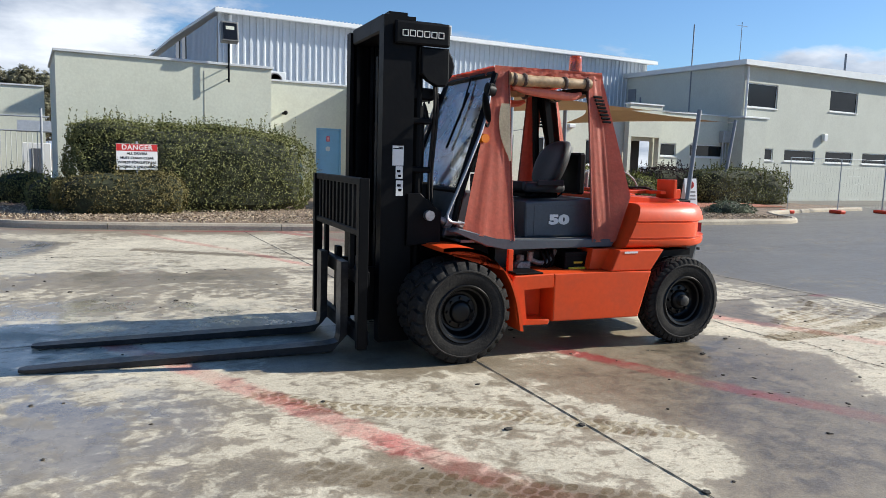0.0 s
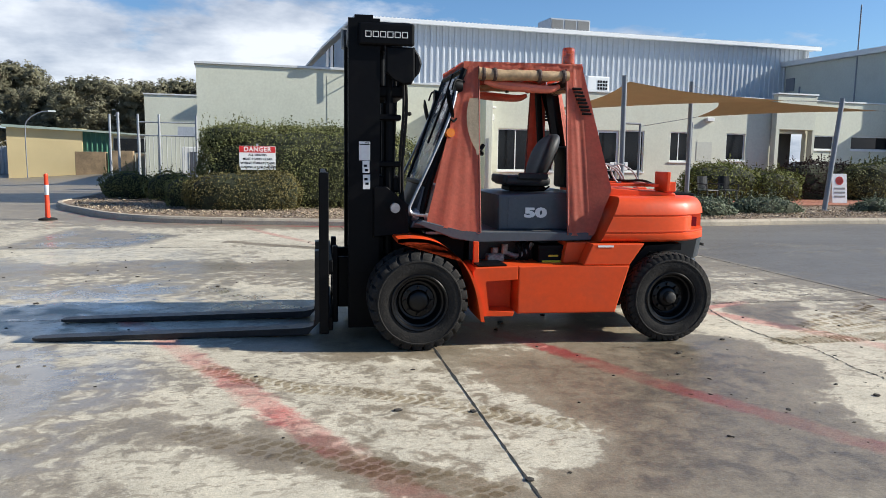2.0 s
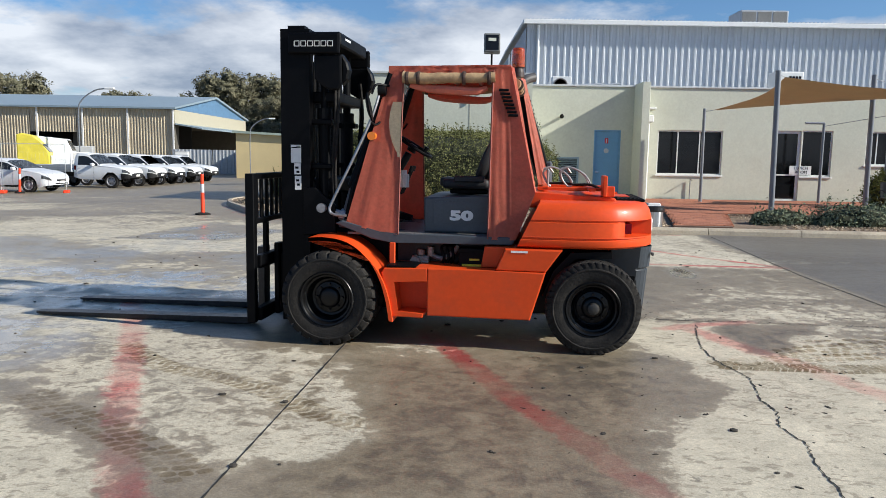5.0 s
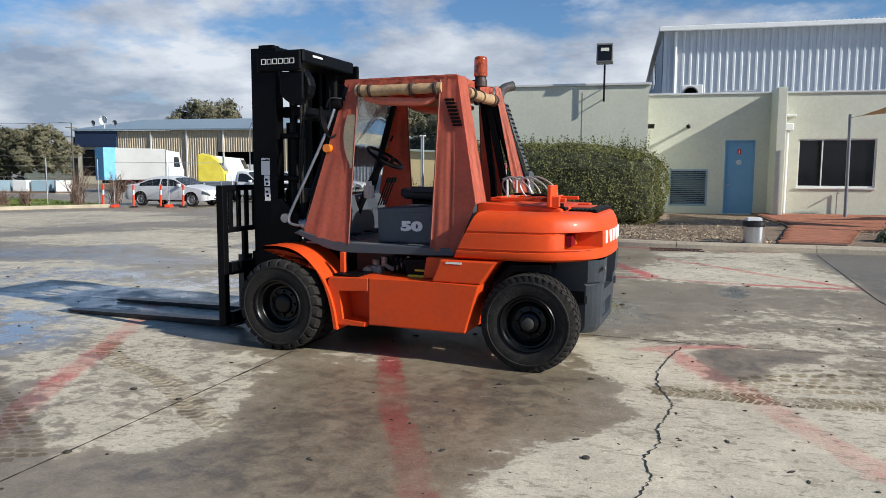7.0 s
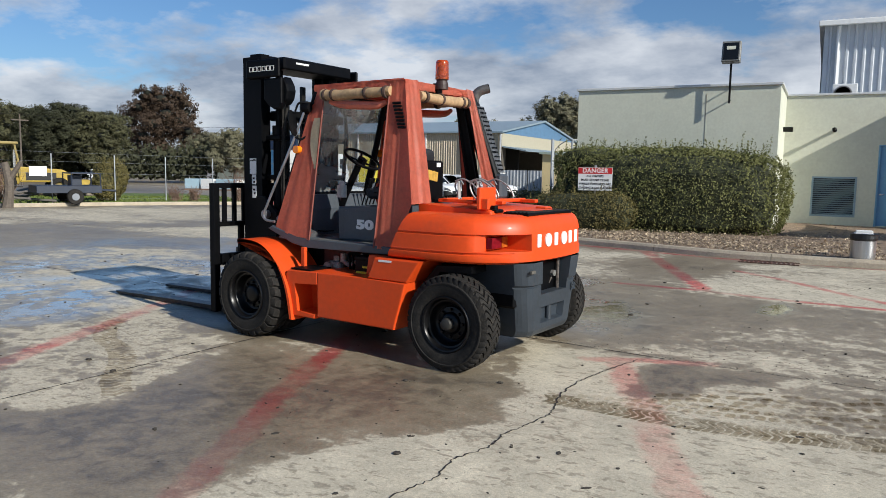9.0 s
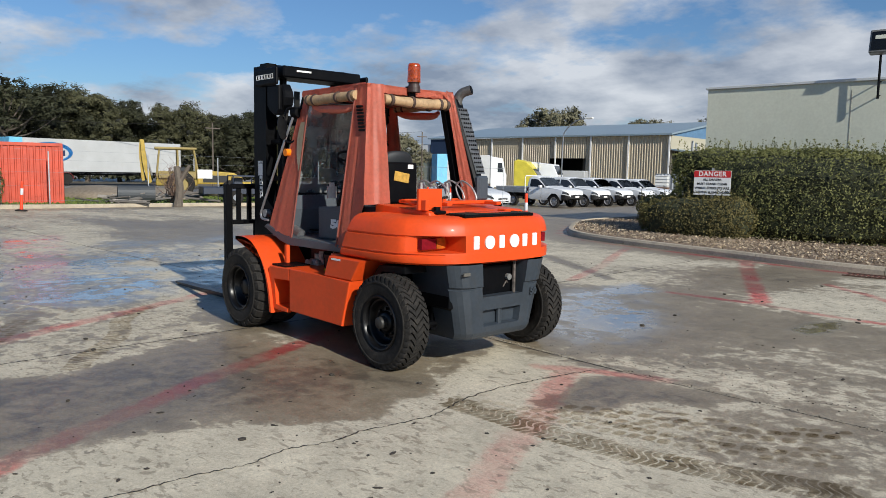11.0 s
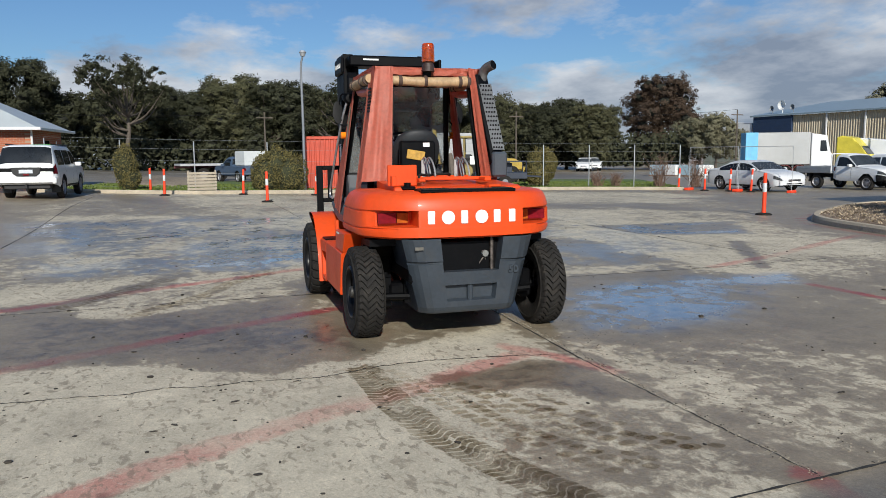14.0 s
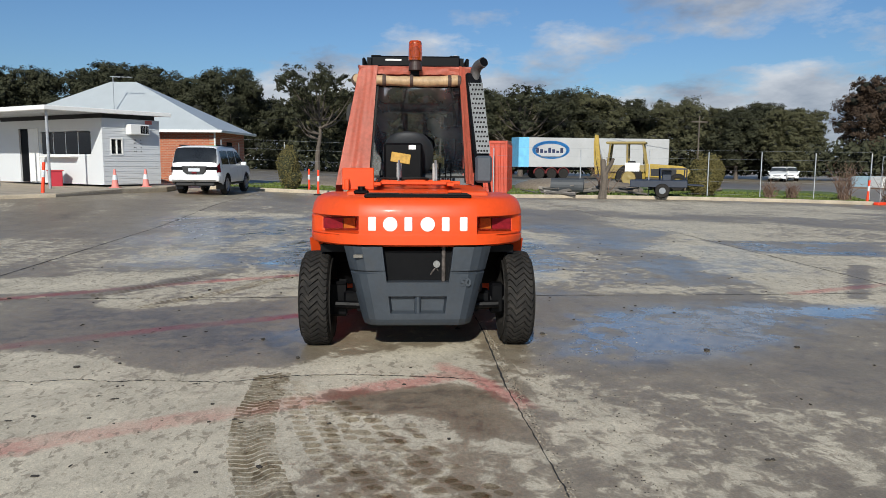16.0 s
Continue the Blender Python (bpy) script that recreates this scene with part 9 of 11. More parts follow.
def bare_bush(x, y, h, seed, label="leafless reddish-brown bush on the verge"):
    pr = random.Random(seed)
    bm = fresh()
    for k in range(42):
        a = pr.uniform(0, 2 * math.pi)
        r = pr.uniform(0.2, 1.0)
        tip = Vector((math.cos(a) * r * h * 0.55, math.sin(a) * r * h * 0.55, h * pr.uniform(0.45, 1.0)))
        base = Vector((pr.uniform(-0.25, 0.25), pr.uniform(-0.25, 0.25), 0))
        mid = (base + tip) / 2 + Vector((pr.uniform(-0.2, 0.2), pr.uniform(-0.2, 0.2), 0.1))
        tube(bm, curve_points([base, mid, tip], 3), [0.018 * (1 - 0.8 * j / 6) for j in range(7)], 4)
        for _ in range(3):
            q = mid + (tip - mid) * pr.random()
            rod(bm, q, q + Vector((pr.uniform(-0.35, 0.35), pr.uniform(-0.35, 0.35), pr.uniform(0.05, 0.4))), 0.006, 0.002, n=4)
    solid("bare_bush", bm, TWIG, label, "bush", "bare bushes on the verge", m=pose(x, y, land_at(x, y) + 0.1))


for k, (x, y, h) in enumerate(((-18.7, 28.9, 1.8), (-18.0, 30.6, 1.7), (-20.3, 26.2, 0.7), (-20.0, 27.2, 0.6), (-22.7, 19.0, 1.9))):
    bare_bush(x, y, h, 80 + k)


# ---------------------------------------------------------------- vehicles
AUTO_GLASS = surface("tinted_car_glass", (0.030, 0.034, 0.038), 0.08, vary=0.3, scale=1, bump=0.0, spec=0.9)
# paler than the side glass: reflected sky is put into the base colour
SCREEN_GLASS = surface("windscreen_painted_sky", (0.085, 0.10, 0.115), 0.06, vary=0.4, scale=1.5, bump=0.0, spec=0.9)
LAMP_GLASS = surface("headlamp_glass", (0.16, 0.165, 0.17), 0.12, 0.3, vary=0.15, scale=8, bump=0.0, coat=0.5)
TRIM = surface("black_plastic_trim", (0.012, 0.012, 0.013), 0.6, vary=0.2)
SEAM = surface("door_gap", (0.10, 0.10, 0.10), 0.8, vary=0.1)
RIM_STEEL = surface("dull_wheel_steel", (0.30, 0.30, 0.31), 0.45, 0.5, vary=0.15)


def vehicle(name, label, category, m, paint, top, belt, width, axles, wheel_r, windows, screen, back=None, top_in=0.78, sill=0.30, group="", rugged=False, tail=(0.30, 0.46), nose=0.45):
    """A car as one rounded skin. top: (x, z) of its profile from tail to nose, belt: height of the waist, windows: (from, to) along
    each side, screen and back: (from, to) of the front and rear glass. x points ahead."""
    car = thing(name, label, category, m, group)
    w = width / 2
    rear, front = top[0][0], top[-1][0]
    xs_top, zs_top = [p[0] for p in top], [p[1] for p in top]
    cab = max(zs_top) - belt
    arch = wheel_r + 0.07

    def roof(x):
        return sum(float(np.interp(x + d, xs_top, zs_top)) for d in (-0.05, -0.025, 0, 0.025, 0.05)) / 5

    def half(x):
        f = min(1.0, max(0.0, (x - front + nose) / nose))
        r = min(1.0, max(0.0, (rear + 0.30 - x) / 0.30))
        return w * (1 - 0.36 * f ** 2.6) * (1 - 0.14 * r ** 2.6)

    def under(x):
        z = sill + 0.10 * max(0.0, (x - front + 0.5) / 0.5) + 0.12 * max(0.0, (rear + 0.5 - x) / 0.5)
        for ax in axles:
            if abs(x - ax) < arch:
                z = max(z, wheel_r + math.sqrt(arch ** 2 - (x - ax) ** 2))
        return z

    def skin(x, u, s):
        """A point of the skin: u runs from the sill (0) over the waist (0.45) and the roof's edge (0.72) to the middle (1)."""
        zr, h, zb = roof(x), half(x), under(x)
        zs = min(belt, zr - 0.07)
        zb = min(zb, zs - 0.03)
        rise = max(0.0, zr - zs - 0.07)
        inset = (1 - top_in) * w * min(1.0, rise / cab)
        edge, ez = h * 0.965 - inset, zr - 0.06
        if u <= 0.45:
            k = u / 0.45
            z = zb + (zs - zb) * k
            low = (z - sill) / (belt - sill)
            return Vector((x, s * h * (0.955 + 0.05 * math.sin(math.pi * min(1.0, max(0.0, low)) ** 0.8)), z))
        if u <= 0.72:
            k = (u - 0.45) / 0.27
            return Vector((x, s * (h * 0.955 * (1 - k) + edge * k + 0.012 * math.sin(math.pi * k)), zs + (ez - zs) * k))
        k = (u - 0.72) / 0.28
        return Vector((x, s * edge * math.cos(k * math.pi / 2) ** 0.8 if k < 1 else 0.0, ez + 0.075 * math.sin(min(1.0, k * 1.6) * math.pi / 2) ** 1.0 * (0.75 + 0.25 * k)))

    def patch(name, x0, x1, u0, u1, s, material, parent=car, lift=0.006, nx=10, nu=5, label="", both=False):
        us = [u0 + (u1 - u0) * k / nu for k in range(nu + 1)]
        sides = [(u, s) for u in us] if not both else [(u, -1) for u in us] + [(u, 1) for u in us[::-1][1 if u1 >= 1 else 0:]]
        rows = []
        for k in range(nx + 1):
            x = x0 + (x1 - x0) * k / nx
            row = []
            for u, sd in sides:
                p = skin(x, u, sd)
                a = skin(min(front, x + 0.01), u, sd) - skin(max(rear, x - 0.01), u, sd)
                b = skin(x, min(1.0, u + 0.01), sd) - skin(x, max(0.0, u - 0.01), sd)
                n = a.cross(b)
                n = n.normalized() if n.length > 1e-9 else Vector((0, sd, 0))
                if n.dot(p - Vector((p.x * 0.8, 0, belt * 0.75))) < 0:
                    n = -n
                row.append(p + n * lift)
            rows.append(row)
        return part(name, sheet(fresh(), rows, 0.004), material, parent, label, smooth=True)

    xs = set(np.round(np.linspace(rear, front, 46), 4)) | {rear + 0.03, rear + 0.08, front - 0.03, front - 0.08}
    for ax in axles:
        xs |= {round(ax + arch * math.cos(math.pi * k / 12), 4) for k in range(13)} | {ax - arch - 0.012, ax + arch + 0.012}
    us = [0.0, 0.08, 0.2, 0.32, 0.41, 0.45, 0.48, 0.56, 0.64, 0.69, 0.72, 0.745, 0.78, 0.83, 0.89, 0.95, 1.0]
    rows = [[skin(x, u, -1) for u in us] + [skin(x, u, 1) for u in us[-2::-1]] for x in sorted(float(v) for v in xs)]
    bm = fresh()
    grid = [[bm.verts.new(p) for p in row] for row in rows]
    for a, b in zip(grid, grid[1:]):
        for k in range(len(a) - 1):
            bm.faces.new((a[k], a[k + 1], b[k + 1], b[k]))
    bm.faces.new(grid[0])
    bm.faces.new(grid[-1][::-1])
    part("body", bm, paint, car, smooth=True)
    bm = fresh()
    prism(bm, [(rear + 0.25, sill + 0.02), (front - 0.25, sill + 0.02), (front - 0.35, belt * 0.75), (rear + 0.3, belt * 0.75)], "y", -w * 0.72, w * 0.72)
    part("underbody", bm, TRIM, car)
    for s in (-1, 1):
        for a, b in windows:
            patch("side_window", a, b, 0.475, 0.675, s, AUTO_GLASS)
            patch("door_handle", a + 0.03, a + 0.19, 0.385, 0.405, s, paint, lift=0.02, nx=2, nu=1)
            patch("door_seam", a - 0.037, a - 0.027, 0.06, 0.45, s, SEAM, lift=0.002, nx=1, nu=6)
        patch("door_seam", windows[0][1] - 0.20, windows[0][1] - 0.19, 0.06, 0.44, s, SEAM, lift=0.002, nx=1, nu=6)
        patch("headlight", front - 0.36, front - 0.05, 0.30, 0.43, s, LAMP_GLASS, lift=0.008, nu=4)
        patch("tail_light", rear + 0.02, rear + 0.20, *tail, s, RED_LENS, lift=0.008, nx=5, nu=3)
        patch("side_sill", min(axles) + arch + 0.03, max(axles) - arch - 0.03, 0.0, 0.05, s, TRIM, lift=0.008, nx=3, nu=1)
        bm = fresh()
        prism(bm, [(screen[0] - 0.40, belt + 0.02), (screen[0] - 0.27, belt + 0.02), (screen[0] - 0.25, belt + 0.10), (screen[0] - 0.30, belt + 0.16), (screen[0] - 0.40, belt + 0.15)], "y", *sorted((s * (w * 0.93), s * (w + 0.16))), 0.03, 2)
        part("mirror", bm, paint, car, smooth=True)
        for ax in axles:
            wh = new("wheel")
            wh.parent = car
            bm = fresh()
            lathe(bm, [(wheel_r * 0.62, -0.10), (wheel_r * 0.9, -0.11), (wheel_r, -0.07), (wheel_r, 0.07), (wheel_r * 0.9, 0.11), (wheel_r * 0.62, 0.10)], (ax, s * (w - 0.12), wheel_r), "y", 24, False)
            part("tyre", bm, RUBBER, wh, smooth=True)
            bm = fresh()
            lathe(bm, [(wheel_r * 0.60, s * -0.09), (wheel_r * 0.61, s * 0.05), (wheel_r * 0.66, s * 0.10), (wheel_r * 0.64, s * 0.108), (wheel_r * 0.60, s * 0.10), (wheel_r * 0.56, s * 0.055), (wheel_r * 0.42, s * 0.05), (wheel_r * 0.30, s * 0.065), (wheel_r * 0.16, s * 0.075), (wheel_r * 0.14, s * 0.09), (0.0, s * 0.092)], (ax, s * (w - 0.12), wheel_r), "y", 24, False)
            rim = part("rim", bm, RIM_STEEL, wh, smooth=True)
            for k in range(6):
                t = math.pi * k / 3
                c = Vector((ax + wheel_r * 0.44 * math.cos(t), s * (w - 0.062), wheel_r + wheel_r * 0.44 * math.sin(t)))
                part("rim_slot", rod(fresh(), c, c - Vector((0, s * 0.02, 0)), wheel_r * 0.085, n=8), TRIM, rim)
    patch("windscreen", screen[0], screen[1], 0.75, 1.0, 1, SCREEN_GLASS, both=True)
    if back:
        patch("rear_window", back[0], back[1], 0.755, 1.0, 1, AUTO_GLASS, both=True)
    nose_w, nz = half(front), roof(front - 0.06)
    if rugged:
        for s in (-1, 1):
            patch("bumper_end", front - 0.42, front - 0.004, 0.0, 0.26, s, TRIM, lift=0.015, nu=3)
        part("front_bumper", box(fresh(), front - 0.06, front + 0.03, -nose_w * 0.99, nose_w * 0.99, under(front), under(front) + 0.22, 0.03, 2), TRIM, car)
    else:
        part("lower_grille", box(fresh(), front - 0.04, front + 0.006, -nose_w * 0.8, nose_w * 0.8, under(front) + 0.02, under(front) + 0.09, 0.01, 1), TRIM, car)
    gz = nz - (0.28 if rugged else 0.20)
    grille = part("grille", box(fresh(), front - 0.08, front + 0.012, -nose_w * 0.62, nose_w * 0.62, gz, gz + (0.16 if rugged else 0.11), 0.02, 2), TRIM, car)
    part("grille_bar", box(fresh(), front + 0.008, front + 0.020, -nose_w * 0.60, nose_w * 0.60, gz + 0.06, gz + 0.085, 0.004, 1), RIM_STEEL, grille)
    part("number_plate", box(fresh(), front + 0.028, front + 0.036, -0.18, 0.18, under(front) + 0.07, under(front) + 0.17), LETTER, car)
    return car


VAN = surface("white_car_paint", (0.76, 0.77, 0.77), 0.3, vary=0.03, bump=0.0, coat=0.4, dirt=(0.5, 0.48, 0.44), dirt_amount=0.12)
SILVER = surface("silver_white_car_paint", (0.66, 0.67, 0.68), 0.3, vary=0.03, bump=0.0, coat=0.5)
UTE_NOSE = [(1.00, 1.20), (1.45, 1.17), (2.05, 1.10), (2.36, 1.02), (2.48, 0.92), (2.53, 0.78)]
UTE = [(-2.55, 0.95), (-2.52, 1.12), (-2.35, 1.15), (-1.42, 1.15), (-1.32, 1.18), (-1.05, 1.70), (-0.80, 1.78), (-0.1, 1.80), (0.30, 1.75)] + UTE_NOSE
UTE_PLACES = [(-14.8, 38.1), (-14.75, 41.3), (-14.8, 44.4), (-14.7, 47.4), (-14.6, 50.4)]
first = vehicle("white_ute", "white dual-cab utility parked nose out in a row", "ute", pose(*UTE_PLACES[1], land_at(*UTE_PLACES[1]), 0, 0, -5), VAN, UTE, 1.12, 1.80, (1.56, -1.50), 0.37, [(-0.22, 0.85), (-1.12, -0.30)], (0.96, 0.36), (-1.30, -1.04), 0.78, 0.44, "parked utes", True)
for x, y in UTE_PLACES[2:]:
    copy_thing(first, pose(x, y, land_at(x, y), 0, 0, -5))
tray = vehicle("white_tray_ute", "white utility with a flat steel tray, parked beside the row", "ute", pose(*UTE_PLACES[0], land_at(*UTE_PLACES[0]), 0, 0, -5), VAN, [(-0.50, 1.00), (-0.47, 1.55), (-0.40, 1.72), (-0.25, 1.78), (0.0, 1.80), (0.30, 1.75)] + UTE_NOSE, 1.12, 1.80, (1.56,), 0.37, [(-0.22, 0.85)], (0.96, 0.36), None, 0.78, 0.44, "", True)
for s in (-1, 1):
    wh = new("wheel")
    wh.parent = tray
    bm = fresh()
    lathe(bm, [(0.23, -0.10), (0.33, -0.11), (0.37, -0.07), (0.37, 0.07), (0.33, 0.11), (0.23, 0.10)], (-1.50, s * 0.78, 0.37), "y", 24, False)
    part("tyre", bm, RUBBER, wh, smooth=True)
    bm = fresh()
    lathe(bm, [(0.225, s * -0.09), (0.24, s * 0.10), (0.21, s * 0.05), (0.11, s * 0.06), (0.05, s * 0.09), (0.0, s * 0.09)], (-1.50, s * 0.78, 0.37), "y", 24, False)
    part("rim", bm, RIM_STEEL, wh, smooth=True)
    part("mudguard", box(fresh(), -1.98, -1.95, *sorted((s * 0.62, s * 0.90)), 0.34, 0.84, 0.005, 1), TRIM, tray)
part("chassis_rail", box(fresh(), -2.6, -0.4, -0.42, 0.42, 0.58, 0.80, 0.02, 1), TRIM, tray)
part("tray_floor", box(fresh(), -2.75, -0.52, -0.93, 0.93, 0.80, 0.90, 0.01, 1), GALV, tray, "flat steel tray floor")
for a, b, c, d in ((-2.75, -0.52, -0.96, -0.93), (-2.75, -0.52, 0.93, 0.96), (-2.78, -2.75, -0.96, 0.96)):
    part("drop_side", box(fresh(), a, b, c, d, 0.84, 1.16, 0.006, 1), GALV, tray, "galvanised drop side")
for z in (0.94, 1.05):
    for s in (-1, 1):
        part("side_rib", box(fresh(), -2.74, -0.53, *sorted((s * 0.961, s * 0.972)), z, z + 0.03), GALV, tray)
bm = fresh()
tube(bm, [(-0.56, -0.88, 0.9), (-0.56, -0.88, 1.70), (-0.56, -0.80, 1.80), (-0.56, 0.80, 1.80), (-0.56, 0.88, 1.70), (-0.56, 0.88, 0.9)], 0.03, 6)
part("headboard", bm, VAN, tray, "white tube headboard behind the cab", smooth=True)
vehicle("white_sedan", "white four-door sedan parked behind the delineators", "car", pose(-15.75, 32.35, land_at(-15.75, 32.35), 0, 0, -3), SILVER, [(-2.44, 0.70), (-2.41, 0.96), (-2.28, 1.04), (-1.72, 1.10), (-0.95, 1.40), (-0.45, 1.47), (0.05, 1.47), (0.42, 1.40), (1.22, 1.02), (1.85, 0.93), (2.22, 0.82), (2.38, 0.70), (2.43, 0.58)], 0.95, 1.86, (1.46, -1.44), 0.33, [(-0.28, 0.98), (-1.50, -0.36)], (1.18, 0.46), (-1.66, -1.0), 0.74, 0.24)
suv = vehicle("white_wagon", "white four-wheel-drive wagon parked by the gatehouse, seen from behind", "car", pose(-19.75, 1.15, land_at(-19.5, 1.2), 0, 0, 171), VAN, [(-2.44, 1.02), (-2.42, 1.12), (-2.22, 1.72), (-2.12, 1.82), (-1.7, 1.86), (0.2, 1.86), (0.55, 1.80), (1.22, 1.22), (1.7, 1.16), (2.2, 1.06), (2.37, 0.95), (2.42, 0.80)], 1.10, 1.88, (1.42, -1.38), 0.39, [(0.12, 1.02), (-0.92, 0.04), (-1.95, -1.0)], (1.16, 0.62), (-2.38, -2.16), 0.80, 0.40, tail=(0.28, 0.52))
bm = fresh()
box(bm, -2.475, -2.40, -0.86, 0.86, 0.955, 1.075, 0.02, 1)
part("rear_trim", bm, BLACK, suv, "black rear trim band")
bm = fresh()
prism(bm, [(-0.46, 1.10), (0.46, 1.10), (0.42, 0.90), (0.30, 0.80), (-0.30, 0.80), (-0.42, 0.90)], "x", -2.495, -2.42, 0.02, 2)
part("plate_recess", bm, TRIM, suv, "black moulded recess round the plate")
bm = fresh()
box(bm, -2.515, -2.498, -0.21, 0.21, 0.90, 1.02)
part("number_plate", bm, surface("pale_plate", (0.6, 0.63, 0.68), 0.5), suv)
bm = fresh()
box(bm, -2.52, -2.502, -0.09, 0.09, 0.83, 0.87, 0.004, 1)
part("fog_lamp", bm, RED_LENS, suv)
bm = fresh()
box(bm, -2.56, -2.30, -0.94, 0.94, 0.52, 0.76, 0.07, 3)
part("rear_bumper", bm, VAN, suv, "white moulded rear bumper", smooth=True)
bm = fresh()
tube(bm, [(-2.60, -0.80, 0.60), (-2.62, 0.0, 0.60), (-2.60, 0.80, 0.60)], 0.03, 8)
part("bumper_bar", bm, surface("bright_bumper_step", (0.55, 0.55, 0.55), 0.3, 0.6), suv, "bright steel bumper bar")
bm = fresh()
box(bm, -2.44, -2.20, -0.72, 0.72, 0.36, 0.53, 0.03, 1)
part("rear_valance", bm, TRIM, suv)
bm = fresh()
rod(bm, (-2.62, 0.0, 0.50), (-2.44, 0.0, 0.50), 0.03, n=8)
part("tow_ball", bm, TRIM, suv)
for s in (-1, 1):
    bm = fresh()
    box(bm, -1.90, -1.87, *sorted((s * 0.62, s * 0.92)), 0.22, 0.50, 0.01, 1)
    part("mud_flap", bm, TRIM, suv)
bm = fresh()
box(bm, -0.4, 0.25, -0.35, 0.35, 1.83, 1.90, 0.02, 1)
part("roof_sign", bm, surface("green_roof_sign", (0.1, 0.35, 0.08), 0.5), suv, "small green roof sign")
for s in (-1, 1):
    bm = fresh()
    tube(bm, [(0.4, s * 0.70, 1.85), (-1.9, s * 0.70, 1.88)], 0.025, 6)
    part("roof_rail", bm, BLACK, suv)
BLUE = surface("faded_navy_paint", (0.055, 0.085, 0.135), 0.45, vary=0.15)
ute2 = vehicle("blue_ute", "faded navy single-cab utility parked on the grass", "ute", pose(-36.7, 10.9, land_at(-36, 10), 0, 0, 195), BLUE, [(-2.45, 0.86), (-2.42, 1.02), (-2.2, 1.06), (-0.72, 1.06), (-0.62, 1.10), (-0.45, 1.52), (-0.25, 1.62), (0.2, 1.63), (0.42, 1.58), (1.02, 1.12), (1.6, 1.08), (2.15, 1.02), (2.35, 0.92), (2.42, 0.75)], 1.02, 1.70, (1.42, -1.38), 0.36, [(-0.25, 0.85)], (0.98, 0.48), (-0.60, -0.44), 0.80, 0.42)
bm = fresh()
box(bm, -2.2, -0.8, -0.7, 0.7, 1.08, 1.95, 0.03, 1)
part("liquid_tank", bm, surface("caged_white_tank", (0.6, 0.62, 0.63), 0.5, vary=0.1), ute2, "white caged liquid tank in the bed")
flat = thing("flat_trailer", "weathered flat-deck trailer parked on the grass", "trailer", pose(-42, 11.6, land_at(-42, 11), 0, 0, 95))
DECK = surface("weathered_white_deck", (0.42, 0.42, 0.42), 0.6, vary=0.15, dirt=(0.2, 0.17, 0.14), dirt_amount=0.5)
part("deck", box(fresh(), -4.1, 2.0, -1.2, 1.2, 1.05, 1.20, 0.02, 1), DECK, flat)
part("side_rail", box(fresh(), -4.1, 2.0, 1.21, 1.25, 0.88, 1.04, 0.01, 1), surface("faded_maroon_rail", (0.16, 0.05, 0.06), 0.6, vary=0.2), flat, "faded maroon side rail")
part("headboard", box(fresh(), 0.2, 1.1, -1.0, 1.0, 1.21, 1.34, 0.02, 1), DECK, flat)
for x in (-2.6, -1.5):
    for s in (-1, 1):
        wh = part("wheel", rod(fresh(), (x, s * 0.85, 0.45), (x, s * 1.15, 0.45), 0.45, n=20), RUBBER, flat)
        part("rim", rod(fresh(), (x, s * 1.10, 0.45), (x, s * 1.16, 0.45), 0.24, n=16), RIM_STEEL, wh)

# caravan-style belts of trucks and trailers
# the greyed base holds road grime and also the shade on the panels
TRAILER_WHITE = surface("grimed_shaded_white_panel", (0.42, 0.425, 0.42), 0.5, vary=0.10, scale=0.7, dirt=(0.36, 0.34, 0.30), dirt_amount=0.3)


